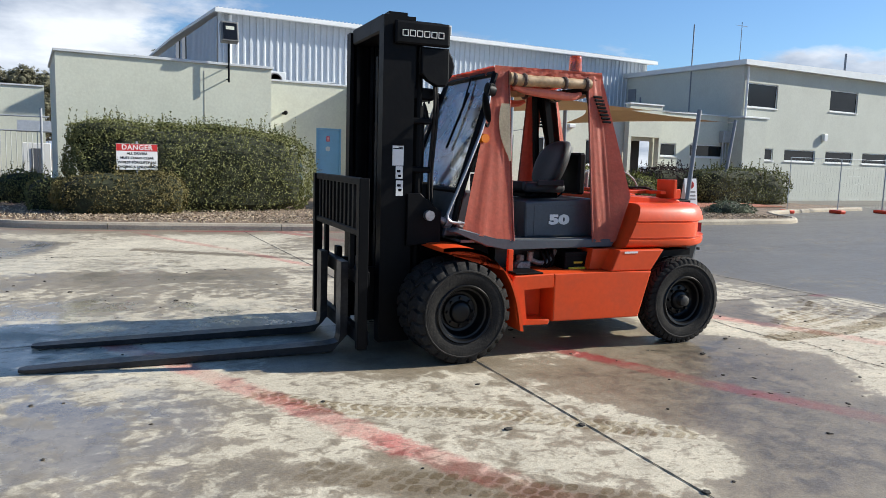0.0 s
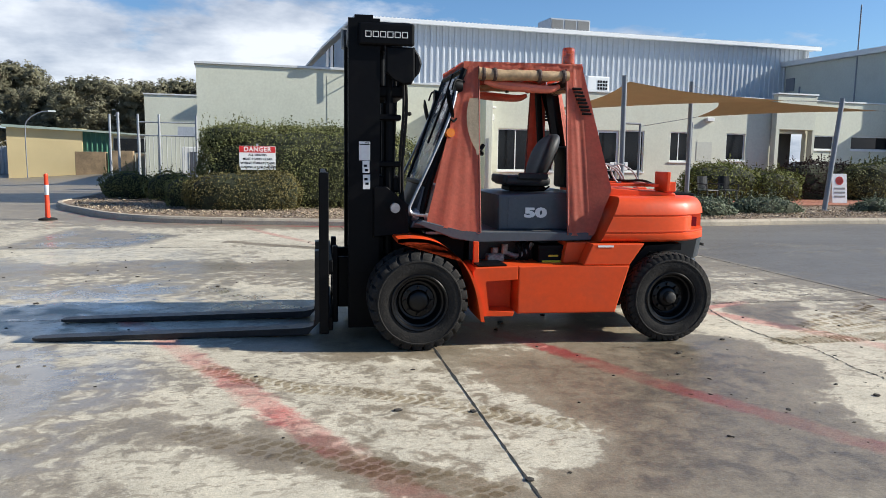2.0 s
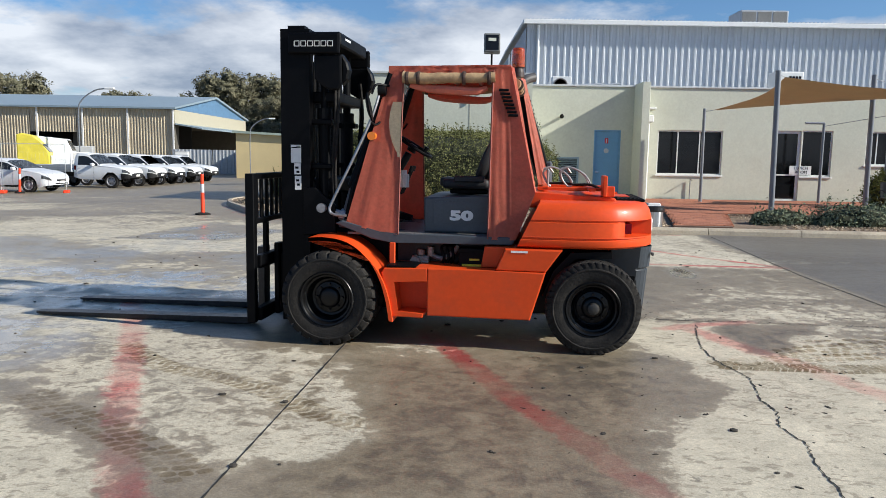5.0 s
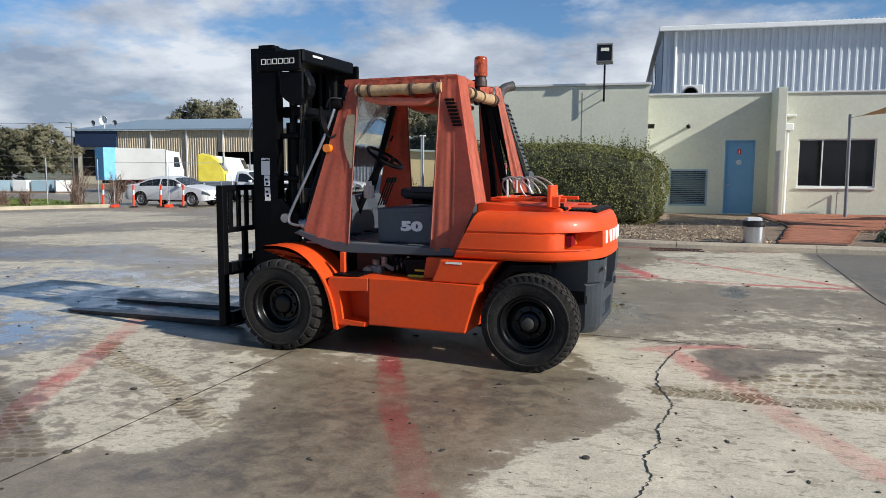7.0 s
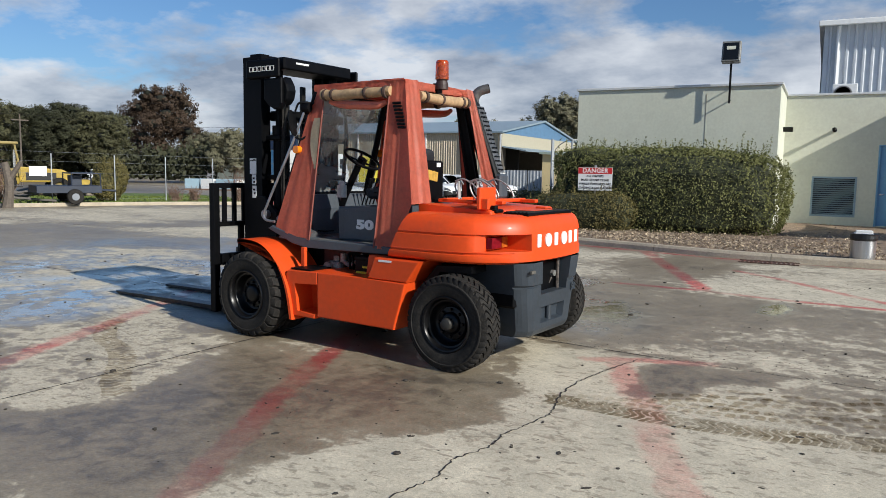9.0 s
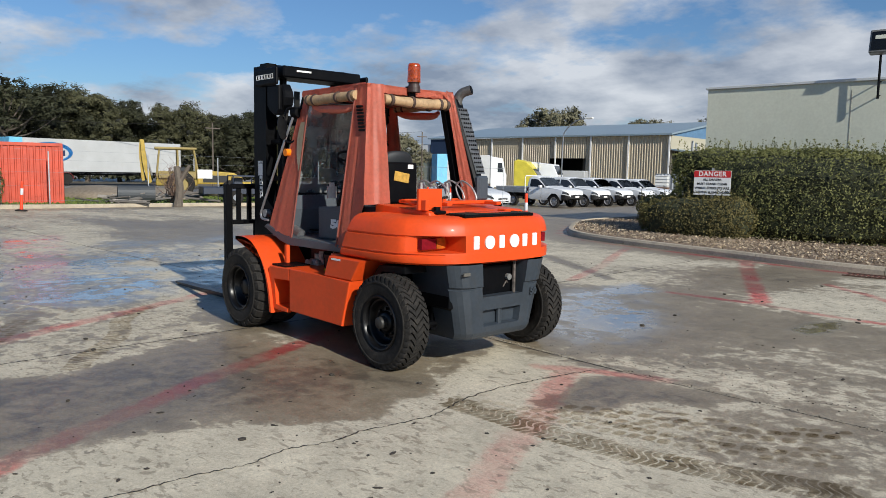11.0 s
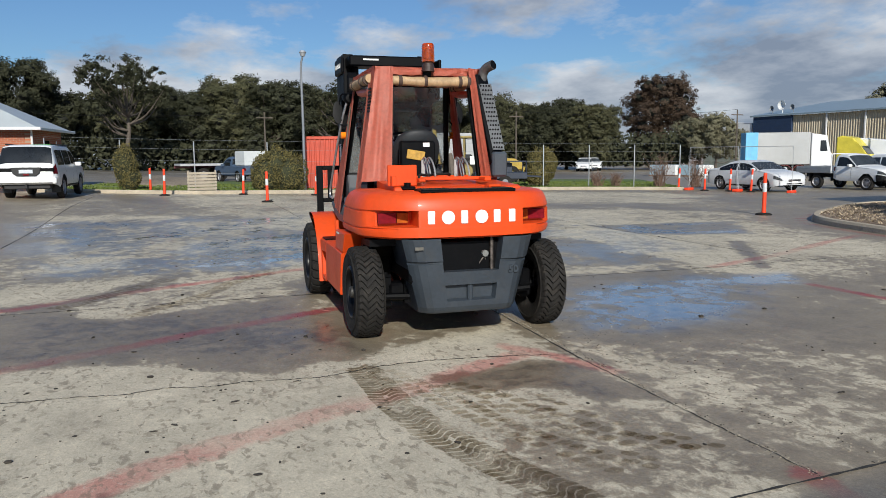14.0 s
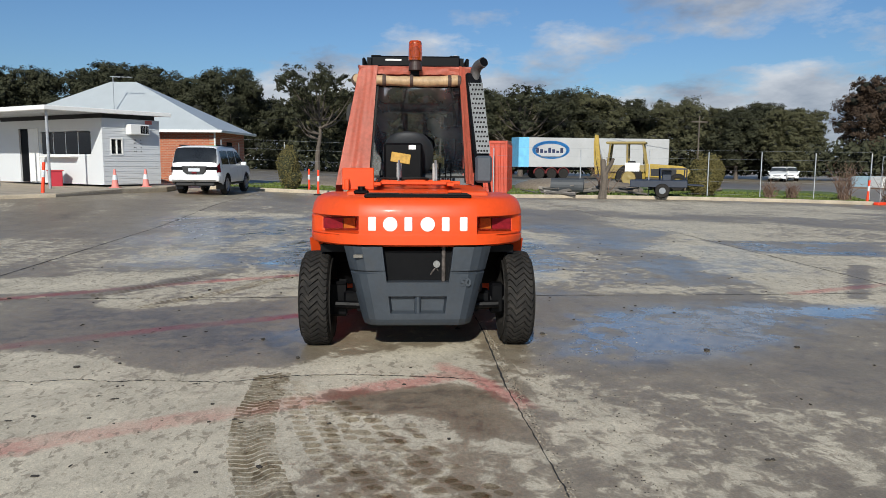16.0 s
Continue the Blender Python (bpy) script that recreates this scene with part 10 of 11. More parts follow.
def reefer(m, length, label, front_blue=True, emblem=True):
    t = thing("refrigerated_trailer", label, "trailer", m)
    bm = fresh()
    box(bm, 0, length, -1.25, 1.25, 1.15, 4.05, 0.04, 1)
    part("box_body", bm, TRAILER_WHITE, t)
    if front_blue:
        bm = fresh()
        box(bm, -0.03, 1.05, -1.27, 1.27, 1.13, 4.07, 0.03, 1)
        part("end_panel", bm, surface("sky_blue_panel", (0.16, 0.48, 0.72), 0.5), t, "sky-blue end panel")
    if emblem:
        bm = fresh()
        ring = [(0.78 * math.cos(2 * math.pi * k / 40), 0.78 * math.sin(2 * math.pi * k / 40)) for k in range(41)]
        hole = [(0.64 * a / 0.78, 0.58 * b / 0.78 - 0.06) for a, b in ring]
        sheet(bm, [[(a, 0, b) for a, b in ring], [(a, 0, b) for a, b in hole]], 0.006)
        bmesh.ops.transform(bm, matrix=Matrix.Translation((3.3, -1.262, 2.85)) @ Matrix.Diagonal((2.5, 1, 1.15, 1)), verts=bm.verts[:])
        part("emblem_ring", bm, surface("emblem_blue", (0.03, 0.22, 0.55), 0.5), t, "plain blue oval emblem")
        bm = fresh()
        for k in range(7):
            box(bm, 1.75 + k * 0.42, 2.05 + k * 0.42, -1.270, -1.260, 2.55, 3.05 - 0.14 * (k % 3))
        part("emblem_bars", bm, surface("emblem_dark", (0.02, 0.03, 0.08), 0.5), t)
        bm = fresh()
        box(bm, 2.3, 4.3, -1.270, -1.260, 2.12, 2.24)
        part("emblem_bar", bm, surface("emblem_grey", (0.12, 0.16, 0.2), 0.5), t)
    bm = fresh()
    box(bm, 0.3, length - 0.3, -0.5, 0.5, 0.85, 1.15)
    part("chassis", bm, BLACK, t)
    for k in range(3):
        for s in (-1, 1):
            bm = fresh()
            rod(bm, (2.2 + 1.25 * k, s * 0.85, 0.5), (2.2 + 1.25 * k, s * 1.2, 0.5), 0.5, n=18)
            part("wheel", bm, RUBBER, t)
            bm = fresh()
            arc = [(math.cos(math.pi * j / 12), math.sin(math.pi * j / 12)) for j in range(13)]
            prism(bm, [(2.2 + 1.25 * k + 0.60 * a, 0.52 + 0.60 * b) for a, b in arc] + [(2.2 + 1.25 * k + 0.56 * a, 0.52 + 0.56 * b) for a, b in arc[::-1]], "y", *sorted((s * 0.86, s * 1.22)))
            part("wheel_guard", bm, surface("dull_red_guard", (0.2, 0.03, 0.03), 0.5) if "dull_red_guard" not in bpy.data.materials else bpy.data.materials["dull_red_guard"], t)
    return t


reefer(pose(-60.9, 24.8, -0.15, 0, 0, 91.5), 16.0, "long white refrigerated trailer with a blue oval emblem")
small = reefer(pose(-36.66, 53.2, -0.5, 0, 0, 54) @ Matrix.Scale(0.92, 4), 5.5, "white refrigerated truck body with a blue end", True, False)
bm = fresh()
prism(bm, [(5.6, 0.8), (7.3, 0.8), (7.35, 2.1), (7.1, 2.4), (6.9, 3.75), (5.6, 3.95)], "y", -1.15, 1.15, 0.08, 2)
part("cab", bm, VAN, small)
bm = fresh()
prism(bm, [(6.35, 2.35), (6.95, 2.35), (6.80, 3.3), (6.35, 3.3)], "y", -1.165, -1.152)
part("cab_window", bm, AUTO_GLASS, small)
cabt = thing("truck_cab", "white truck cab behind the parked cars", "truck", pose(-25.8, 55.6, -0.5, 0, 0, 20))
bm = fresh()
prism(bm, [(-1.2, 0.8), (1.2, 0.8), (1.2, 2.0), (0.8, 2.9), (-1.2, 3.1)], "y", -1.2, 1.2, 0.08, 2)
part("cab", bm, VAN, cabt)
bm = fresh()
prism(bm, [(1.21, 2.05), (0.86, 2.8), (0.80, 2.8), (1.15, 2.05)], "y", -1.05, 1.05)
part("windscreen", bm, WINDOW, cabt)
for s in (-1, 1):
    bm = fresh()
    rod(bm, (0.5, s * 0.8, 0.5), (0.5, s * 1.18, 0.5), 0.5, n=18)
    part("wheel", bm, RUBBER, cabt)
yel = thing("yellow_truck", "yellow bonneted truck with a tall wind deflector", "truck", pose(-26.0, 53.6, -0.48, 0, 0, 20) @ Matrix.Scale(0.84, 4))
bm = fresh()
prism(bm, [(-1.6, 0.9), (0.9, 0.9), (0.9, 2.2), (0.3, 3.0), (-0.3, 3.65), (-1.2, 3.85), (-1.6, 3.7)], "y", -1.15, 1.15, 0.1, 2)
part("cab", bm, surface("truck_yellow", (0.62, 0.52, 0.06), 0.4), yel)
bm = fresh()
prism(bm, [(0.92, 0.8), (2.6, 0.8), (2.6, 1.6), (0.92, 1.95)], "y", -0.9, 0.9, 0.08, 2)
part("bonnet", bm, VAN, yel)
bm = fresh()
prism(bm, [(0.91, 2.25), (0.36, 2.95), (0.30, 2.95), (0.85, 2.25)], "y", -1.0, 1.0)
part("windscreen", bm, WINDOW, yel)
for x in (1.8, -1.0):
    for s in (-1, 1):
        bm = fresh()
        rod(bm, (x, s * 0.8, 0.5), (x, s * 1.18, 0.5), 0.5, n=18)
        part("wheel", bm, RUBBER, yel)
for k, (x, y, rot) in enumerate(((-30.5, 66.0, 20),)):
    t2 = thing("white_van_body", "white boxy truck body parked by the warehouse", "truck", pose(x, y, -0.5, 0, 0, rot))
    bm = fresh()
    box(bm, -2.3, 2.3, -1.15, 1.15, 0.8, 2.45, 0.06, 1)
    part("box_body", bm, TRAILER_WHITE, t2)
    for xx in (-1.6, 1.6):
        for s in (-1, 1):
            bm = fresh()
            rod(bm, (xx, s * 0.75, 0.45), (xx, s * 1.1, 0.45), 0.45, n=16)
            part("wheel", bm, RUBBER, t2)
low = thing("sheet_fence", "low pale corrugated sheet fence behind the parked utes", "fence")
for k in range(4):
    bm = fresh()
    corrugated(bm, (-22.0 + 3.6 * k, 69.0 + 0.7 * k), (-18.42 + 3.6 * k, 69.7 + 0.7 * k), -0.5, 1.80, (0, -1), 0.32, 0.05)
    part("sheet", bm, GALV, low)
for x, y in ((-20.2, 66.5), (-14.5, 67.5)):
    ibc = thing("liquid_cube", "white caged liquid cube behind the utes", "tank", pose(x, y, 0.55, 0, 0, 12), "liquid cubes")
    bm = fresh()
    box(bm, -0.6, 0.6, -0.5, 0.5, -1.05, 0.0, 0.02, 1)
    part("stand", bm, TWIG, ibc)
    bm = fresh()
    box(bm, -0.58, 0.58, -0.48, 0.48, 0.0, 1.1, 0.06, 2)
    part("tank", bm, FRAME, ibc)
    for z in (0.15, 0.45, 0.75, 1.05):
        bm = fresh()
        tube(bm, [(-0.62, -0.52, z), (0.62, -0.52, z), (0.62, 0.52, z), (-0.62, 0.52, z)], 0.02, 5, True)
        part("cage_bar", bm, GALV, ibc)

# shipping container, corrugated
CONT = surface("container_red", (0.50, 0.065, 0.03), 0.55, vary=0.15, scale=1.2, dirt=(0.18, 0.05, 0.035), dirt_amount=0.4)
cm = pose(-23.2, 13.0, land_at(-23, 13) + 0.0, 0, 0, -17)
container = thing("shipping_container", "red corrugated shipping container standing on the verge", "container", cm)
bm = fresh()
corrugated(bm, (0, -1.14), (0, 1.14), 0.15, 2.45, (1, 0), 0.22, 0.04)
part("end_wall", bm, CONT, container)
bm = fresh()
for s in (-1, 1):
    corrugated(bm, (-6.0, s * 1.2), (0.0, s * 1.2), 0.15, 2.45, (0, s), 0.28, 0.035)
part("side_wall", bm, CONT, container)
bm = fresh()
for s in (-1, 1):
    box(bm, -0.05, 0.06, *sorted((s * 1.12, s * 1.22)), 0, 2.59, 0.01, 1)
    box(bm, -6.05, -0.05, *sorted((s * 1.14, s * 1.22)), 2.46, 2.59)
    box(bm, -6.05, -0.05, *sorted((s * 1.14, s * 1.22)), 0, 0.15)
box(bm, -0.05, 0.06, -1.12, 1.12, 2.45, 2.59, 0.01, 1)
box(bm, -0.05, 0.06, -1.12, 1.12, 0.0, 0.16, 0.01, 1)
part("frame", bm, CONT, container)
bm = fresh()
box(bm, -6.05, -0.05, -1.15, 1.15, 2.47, 2.53)
part("roof", bm, CONT, container)

# backhoe and plant trailer on the verge
hoe = thing("backhoe", "old yellow backhoe with an open cab and raised arm", "backhoe", pose(-29.2, 23.9, land_at(-29.5, 23) + 0.1, 0, 0, 62))
bm = fresh()
prism(bm, [(0.2, 0.75), (2.7, 0.75), (2.7, 1.15), (2.2, 1.42), (0.2, 1.55)], "y", -0.5, 0.5, 0.06, 2)
DULL_YELLOW = surface("weathered_yellow_paint", (0.40, 0.27, 0.04), 0.6, vary=0.25, scale=3, dirt=(0.10, 0.08, 0.05), dirt_amount=0.4)
part("bonnet", bm, DULL_YELLOW, hoe)
bm = fresh()
box(bm, -2.0, 0.2, -0.6, 0.6, 0.65, 1.12, 0.04, 1)
part("chassis", bm, surface("grimy_yellow", (0.30, 0.21, 0.03), 0.7, vary=0.3, dirt_amount=0.5), hoe)
CAB_CREAM = surface("faded_olive_cab", (0.28, 0.21, 0.07), 0.6, vary=0.15)
for x0, x1 in ((-1.95, -1.80), (-0.85, -0.85), (0.20, 0.02)):
    for s in (-1, 1):
        bm = fresh()
        tube(bm, [(x0, s * 0.74, 1.1), (x0 * 0.98, s * 0.74, 1.6), (x1, s * 0.68, 2.66)], 0.055, 6)
        part("cab_post", bm, CAB_CREAM, hoe)
bm = fresh()
box(bm, -2.05, 0.18, -0.80, 0.80, 2.66, 2.80, 0.05, 2)
part("cab_roof", bm, CAB_CREAM, hoe)
for s in (-1, 1):
    bm = fresh()
    box(bm, -1.85, 0.12, *sorted((s * 0.70, s * 0.74)), 1.06, 1.45, 0.01, 1)
    part("cab_side", bm, CAB_CREAM, hoe)
for x in (-1.84, 0.06):
    part("cab_window", box(fresh(), x - 0.006, x + 0.006, -0.64, 0.64, 1.5, 2.6), GLASS, hoe)
bm = fresh()
box(bm, -0.9, -0.4, -0.3, 0.3, 1.12, 1.7, 0.05, 1)
part("seat", bm, FABRIC, hoe)
bm = fresh()
box(bm, 0.5, 1.9, -0.512, -0.503, 0.85, 1.25)
part("engine_side", bm, TRIM, hoe)
part("step_plate", box(fresh(), -0.4, 0.3, -0.95, -0.62, 0.5, 0.56, 0.01, 1), TRIM, hoe)
for a, b, c, d, r in (((-2.30, 0, 0.8), (-2.55, 0, 1.9), (-2.66, 0, 3.05), (-2.66, 0, 3.2), 0.15), ((-2.70, 0.16, 3.2), (-2.74, 0.16, 2.4), (-2.70, 0.16, 1.5), (-2.66, 0.16, 0.9), 0.13)):
    bm = fresh()
    tube(bm, curve_points([a, b, c, d], 3), [r, r * 1.15, r * 1.2, r * 1.15, r * 1.1, r, r * 0.95, r * 0.9, r * 0.85, r * 0.8], 4)
    part("arm", bm, DULL_YELLOW, hoe)
bm = fresh()
rod(bm, (-2.2, 0.14, 1.2), (-2.55, 0.14, 2.5), 0.05, n=8)
part("arm_cylinder", bm, STEEL, hoe)
for x, r in ((-0.7, 0.75), (2.0, 0.5)):
    for s in (-1, 1):
        bm = fresh()
        lathe(bm, [(r * 0.55, -0.17), (r * 0.9, -0.17), (r, -0.11), (r, 0.11), (r * 0.9, 0.17), (r * 0.55, 0.17)], (x, s * 0.83, r), "y", 22, False)
        wheel = part("wheel", bm, RUBBER, hoe)
        bm = fresh()
        lathe(bm, [(r * 0.56, -0.14), (r * 0.56, 0.14), (r * 0.5, 0.06), (r * 0.2, 0.05), (0, 0.08)] if s > 0 else [(0, -0.08), (r * 0.2, -0.05), (r * 0.5, -0.06), (r * 0.56, -0.14), (r * 0.56, 0.14)], (x, s * 0.83, r), "y", 18)
        part("rim", bm, CAB_CREAM, wheel)
bm = fresh()
box(bm, 2.6, 3.5, -1.0, 1.0, 0.35, 0.9, 0.08, 1)
part("bucket", bm, DULL_YELLOW, hoe)
DECK_NAVY = surface("dark_navy_deck_paint", (0.018, 0.026, 0.045), 0.5, vary=0.2)
plant = thing("plant_trailer", "navy plant trailer with a mesh crate and spare boards", "trailer", pose(-21.4, 21.0, land_at(-21, 21) + 0.08, 0, 0, 66))
bm = fresh()
box(bm, -1.15, 1.4, -0.85, 0.85, 0.48, 0.80, 0.02, 1)
rod(bm, (1.4, 0, 0.6), (2.2, 0, 0.55), 0.05, n=6)
part("deck", bm, DECK_NAVY, plant)
bm = fresh()
for x in (0.2, 1.35):
    for y in (-0.8, 0.8):
        rod(bm, (x, y, 0.78), (x, y, 1.35), 0.03, n=5)
box(bm, 0.2, 1.35, -0.82, 0.82, 1.30, 1.35)
box(bm, 0.3, 0.7, -0.4, 0.4, 0.78, 1.25, 0.02, 1)
part("crate", bm, DECK_NAVY, plant)
for s in (-1, 1):
    bm = fresh()
    lathe(bm, [(0.2, -0.1), (0.3, -0.1), (0.33, -0.05), (0.33, 0.05), (0.3, 0.1), (0.2, 0.1), (0.18, 0.05 * s), (0, 0.05 * s)], (0.3, s * 0.95, 0.33), "y", 20)
    wheel = part("wheel", bm, RUBBER, plant)
    part("rim", rod(fresh(), (0.3, s * 1.02, 0.33), (0.3, s * 1.06, 0.33), 0.15, n=16), POLE_GREY, wheel)
bm = fresh()
box(bm, -1.4, -0.75, -0.9, -0.87, 1.2, 1.6)
part("white_board", bm, WHITE_PAINT, plant)
bm = fresh()
pr = random.Random(9)
for k in range(26):
    x, y = pr.uniform(-25.2, -21.0), pr.uniform(15.2, 19.6)
    a = pr.uniform(0, 3.1)
    rod(bm, (x, y, pr.uniform(0.02, 0.3)), (x + 1.6 * math.cos(a), y + 1.6 * math.sin(a), pr.uniform(0.05, 0.45)), pr.uniform(0.03, 0.09), n=6)
solid("scrap_timber", bm, surface("grey_scrap", (0.2, 0.18, 0.16), 0.9, vary=0.3, island=0.5), "heap of old poles and scrap timber", "scrap", kind="stuff")
bm = fresh()
rod(bm, (-22.35, 16.2, 0.42), (-21.75, 17.6, 0.42), 0.36, n=18)
solid("steel_drum_tank", bm, surface("dark_tank", (0.05, 0.055, 0.06), 0.6), "dark cylindrical tank lying on the verge", "tank")
bm = fresh()
tube(bm, curve_points([(0, 0, -0.1), (0.1, 0.05, 0.8), (-0.05, 0, 1.7)], 4), [0.22, 0.2, 0.18, 0.18, 0.17, 0.17, 0.16, 0.14, 0.12], 8)
tube(bm, curve_points([(0, 0, 0.9), (0.3, 0.2, 1.4), (0.5, 0.3, 1.75)], 4), [0.14, 0.13, 0.12, 0.11, 0.1, 0.1, 0.09, 0.08, 0.06], 7)
solid("tree_stump", bm, BARK, "pale forked dead tree stump", "stump", m=pose(-20.7, 18.1, land_at(-20, 18) + 0.08))
pallet = thing("pallet", "weathered timber pallet standing on the verge", "pallet", pose(-21.6, 6.9, land_at(-21.6, 6.9) + 0.1, 0, 0, 80))
PALLET = surface("weathered_pallet", (0.36, 0.31, 0.24), 0.9, vary=0.25)
for k in range(6):
    part("board", box(fresh(), -0.6, 0.6, -0.02, 0.02, 0.08 + k * 0.13, 0.18 + k * 0.13, 0.004, 1), PALLET, pallet)
for x in (-0.55, 0.55):
    part("bearer", box(fresh(), x - 0.03, x + 0.03, 0.022, 0.10, 0, 0.9, 0.004, 1), PALLET, pallet)

# lamp post, power poles and lines
post = thing("street_lamp", "tall grey street lamp by the container", "street lamp", pose(-21.75, 11.35, land_at(-21.75, 11.35) + 0.1) @ Matrix.Scale(1.09, 4))
bm = fresh()
tube(bm, curve_points([(0, 0, 0), (0, 0, 3.0), (0.02, -0.02, 4.9), (0.1, 0.05, 5.45)], 5), [0.062 - 0.0018 * k for k in range(16)], 10)
part("column", bm, POLE_GREY, post, smooth=True)
bm = fresh()
rod(bm, (0.1, 0.05, 5.42), (0.1, 0.05, 5.56), 0.09, 0.13, n=14)
rod(bm, (0.1, 0.05, 5.56), (0.1, 0.05, 5.64), 0.15, 0.10, n=14)
part("lantern", bm, GALV, post)
bent = thing("street_lamp", "bent-arm grey street lamp before the warehouse", "street lamp", pose(-23.0, 53.5, -0.5))
bm = fresh()
tube(bm, curve_points([(0, 0, 0), (0, 0, 4.6), (0.3, 0, 5.7), (1.3, 0, 6.4), (2.2, 0, 6.55)], 6), 0.05, 8)
part("column", bm, POLE_GREY, bent)
bm = fresh()
box(bm, 2.0, 2.7, -0.14, 0.14, 6.48, 6.62, 0.03, 1)
part("lantern", bm, FRAME, bent)
copy_thing(bent, pose(-11.6, 57.5, -0.45, 0, 0, 8) @ Matrix.Diagonal((0.72, 0.72, 0.72, 1)))
poles = []
for x, y, h in ((-62.8, 17.5, 6.2), (-54.5, 41, 6.2), (-50, 66, 6.5), (-70, -8, 6.5), (-75, -40, 6.5)):
    pp = thing("power_pole", "timber power pole with a cross arm", "power pole", pose(x, y, -0.3), "power poles")
    bm = fresh()
    rod(bm, (0, 0, 0), (0, 0, h), 0.09, 0.06, n=8)
    part("pole", bm, BARK, pp)
    bm = fresh()
    box(bm, -0.05, 0.05, -0.8, 0.8, h - 0.58, h - 0.48)
    part("cross_arm", bm, BARK, pp)
    poles.append((x, y, h - 0.25))
order = [4, 3, 0, 1, 2]
lines_ob = thing("power_lines", "sagging overhead power lines between the poles", "power line")
for off in (0.0,):
    for a, b in zip(order, order[1:]):
        p, q = Vector(poles[a]) + Vector((0, off, 0)), Vector(poles[b]) + Vector((0, off, 0))
        pts = [p.lerp(q, k / 10) - Vector((0, 0, 0.55 * 4 * (k / 10) * (1 - k / 10))) for k in range(11)]
        bm = fresh()
        tube(bm, pts, 0.022, 4)
        part("line", bm, BLACK, lines_ob)

# ---------------------------------------------------------------- warehouse and far sheds
TAN = surface("tan_cladding", (0.47, 0.40, 0.285), 0.6, vary=0.06, scale=0.3, grain=3, bump=0.0)
ROOF_BLUE = surface("pale_blue_roof", (0.27, 0.345, 0.39), 0.4, 0.2, vary=0.08, scale=0.2, grain=2, bump=0)
CREAM = surface("cream_cladding", (0.60, 0.55, 0.42), 0.6, vary=0.05, scale=0.3, bump=0)
ware = thing("warehouse", "long tan corrugated warehouse with a pale blue roof", "warehouse")
X0, X1, WY, WE = -64.0, -27.2, 83.6, 6.3
bm = fresh()
for a, b in ((X0 + 6, -43.5), (-38.2, X1)):
    corrugated(bm, (a, WY), (b, WY), -0.6, WE, (0, -1), 0.33, 0.06)
corrugated(bm, (-43.5, WY), (-38.2, WY), 3.6, WE, (0, -1), 0.33, 0.06)
part("front_cladding", bm, TAN, ware)
bm = fresh()
box(bm, X0, X0 + 6, WY, WY + 0.3, -0.6, 4.2)
part("end_wall", bm, CREAM, ware)
bm = fresh()
box(bm, X0 - 0.1, X0 + 6.1, WY - 0.3, WY + 0.31, 4.22, 6.3)
part("blue_fascia", bm, surface("navy_fascia", (0.022, 0.040, 0.085), 0.5), ware)
for k in range(2):
    bm = fresh()
    box(bm, X0 + 0.8 + k * 2.6, X0 + 2.8 + k * 2.6, WY - 0.05, WY - 0.003, 0.5, 3.9)
    part("window", bm, WINDOW, ware)
# black sheet behind the opening, added in place of the shade indoors
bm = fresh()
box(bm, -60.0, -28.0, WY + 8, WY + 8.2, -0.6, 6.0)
part("dark_inside", bm, surface("painted_interior_shade", (0.02, 0.02, 0.02), 0.9), ware)
for k in range(7):
    bm = fresh()
    x = X0 + 6 + k * (X1 - X0 - 6) / 6
    box(bm, x - 0.08, x + 0.08, WY - 0.26, WY - 0.12, -0.6, WE)
    part("column", bm, FRAME, ware)
bm = fresh()
prism(bm, [(WY - 0.5, WE + 0.0), (WY - 0.5, WE + 0.2), (WY + 14.7, 8.75), (WY + 30, WE + 0.2), (WY + 30, WE), (WY + 14.7, 8.5)], "x", X0 - 0.5, X1 + 0.4)
part("roof", bm, ROOF_BLUE, ware)
bm = fresh()
prism(bm, [(WY + 0.0, 6.28), (WY + 14.7, 8.48), (WY + 29.4, 6.28)], "x", X1 - 0.2, X1 + 0.1)
part("gable", bm, surface("steel_blue_gable", (0.10, 0.19, 0.30), 0.5), ware)
bm = fresh()
box(bm, X1 - 0.1, X1 + 0.12, WY, WY + 29.4, 4.6, 6.27)
part("gable_fascia", bm, surface("beige_fascia", (0.40, 0.365, 0.275), 0.6, vary=0.06), ware)
# bay walls and ceiling coloured dark, since sunlight would otherwise brighten the bay's shade
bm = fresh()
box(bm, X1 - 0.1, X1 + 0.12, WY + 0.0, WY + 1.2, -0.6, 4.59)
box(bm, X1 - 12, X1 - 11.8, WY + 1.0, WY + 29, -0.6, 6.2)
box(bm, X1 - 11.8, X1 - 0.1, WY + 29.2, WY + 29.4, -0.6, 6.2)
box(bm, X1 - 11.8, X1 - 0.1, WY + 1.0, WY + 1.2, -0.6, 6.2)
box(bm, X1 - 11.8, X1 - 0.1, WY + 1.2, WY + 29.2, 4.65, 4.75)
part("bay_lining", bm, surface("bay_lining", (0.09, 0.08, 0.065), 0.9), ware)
bm = fresh()
prism(bm, [(X1 + 0.13, 4.75), (X1 + 3.2, 4.25), (X1 + 3.2, 4.1), (X1 + 0.13, 4.6)], "y", WY, WY + 29.4)
part("awning", bm, ROOF_BLUE, ware)
dishes = thing("satellite_dishes", "white satellite dish between two smaller dark ones on the roof", "satellite dish", pose(-60.5, 84.6, 6.6))
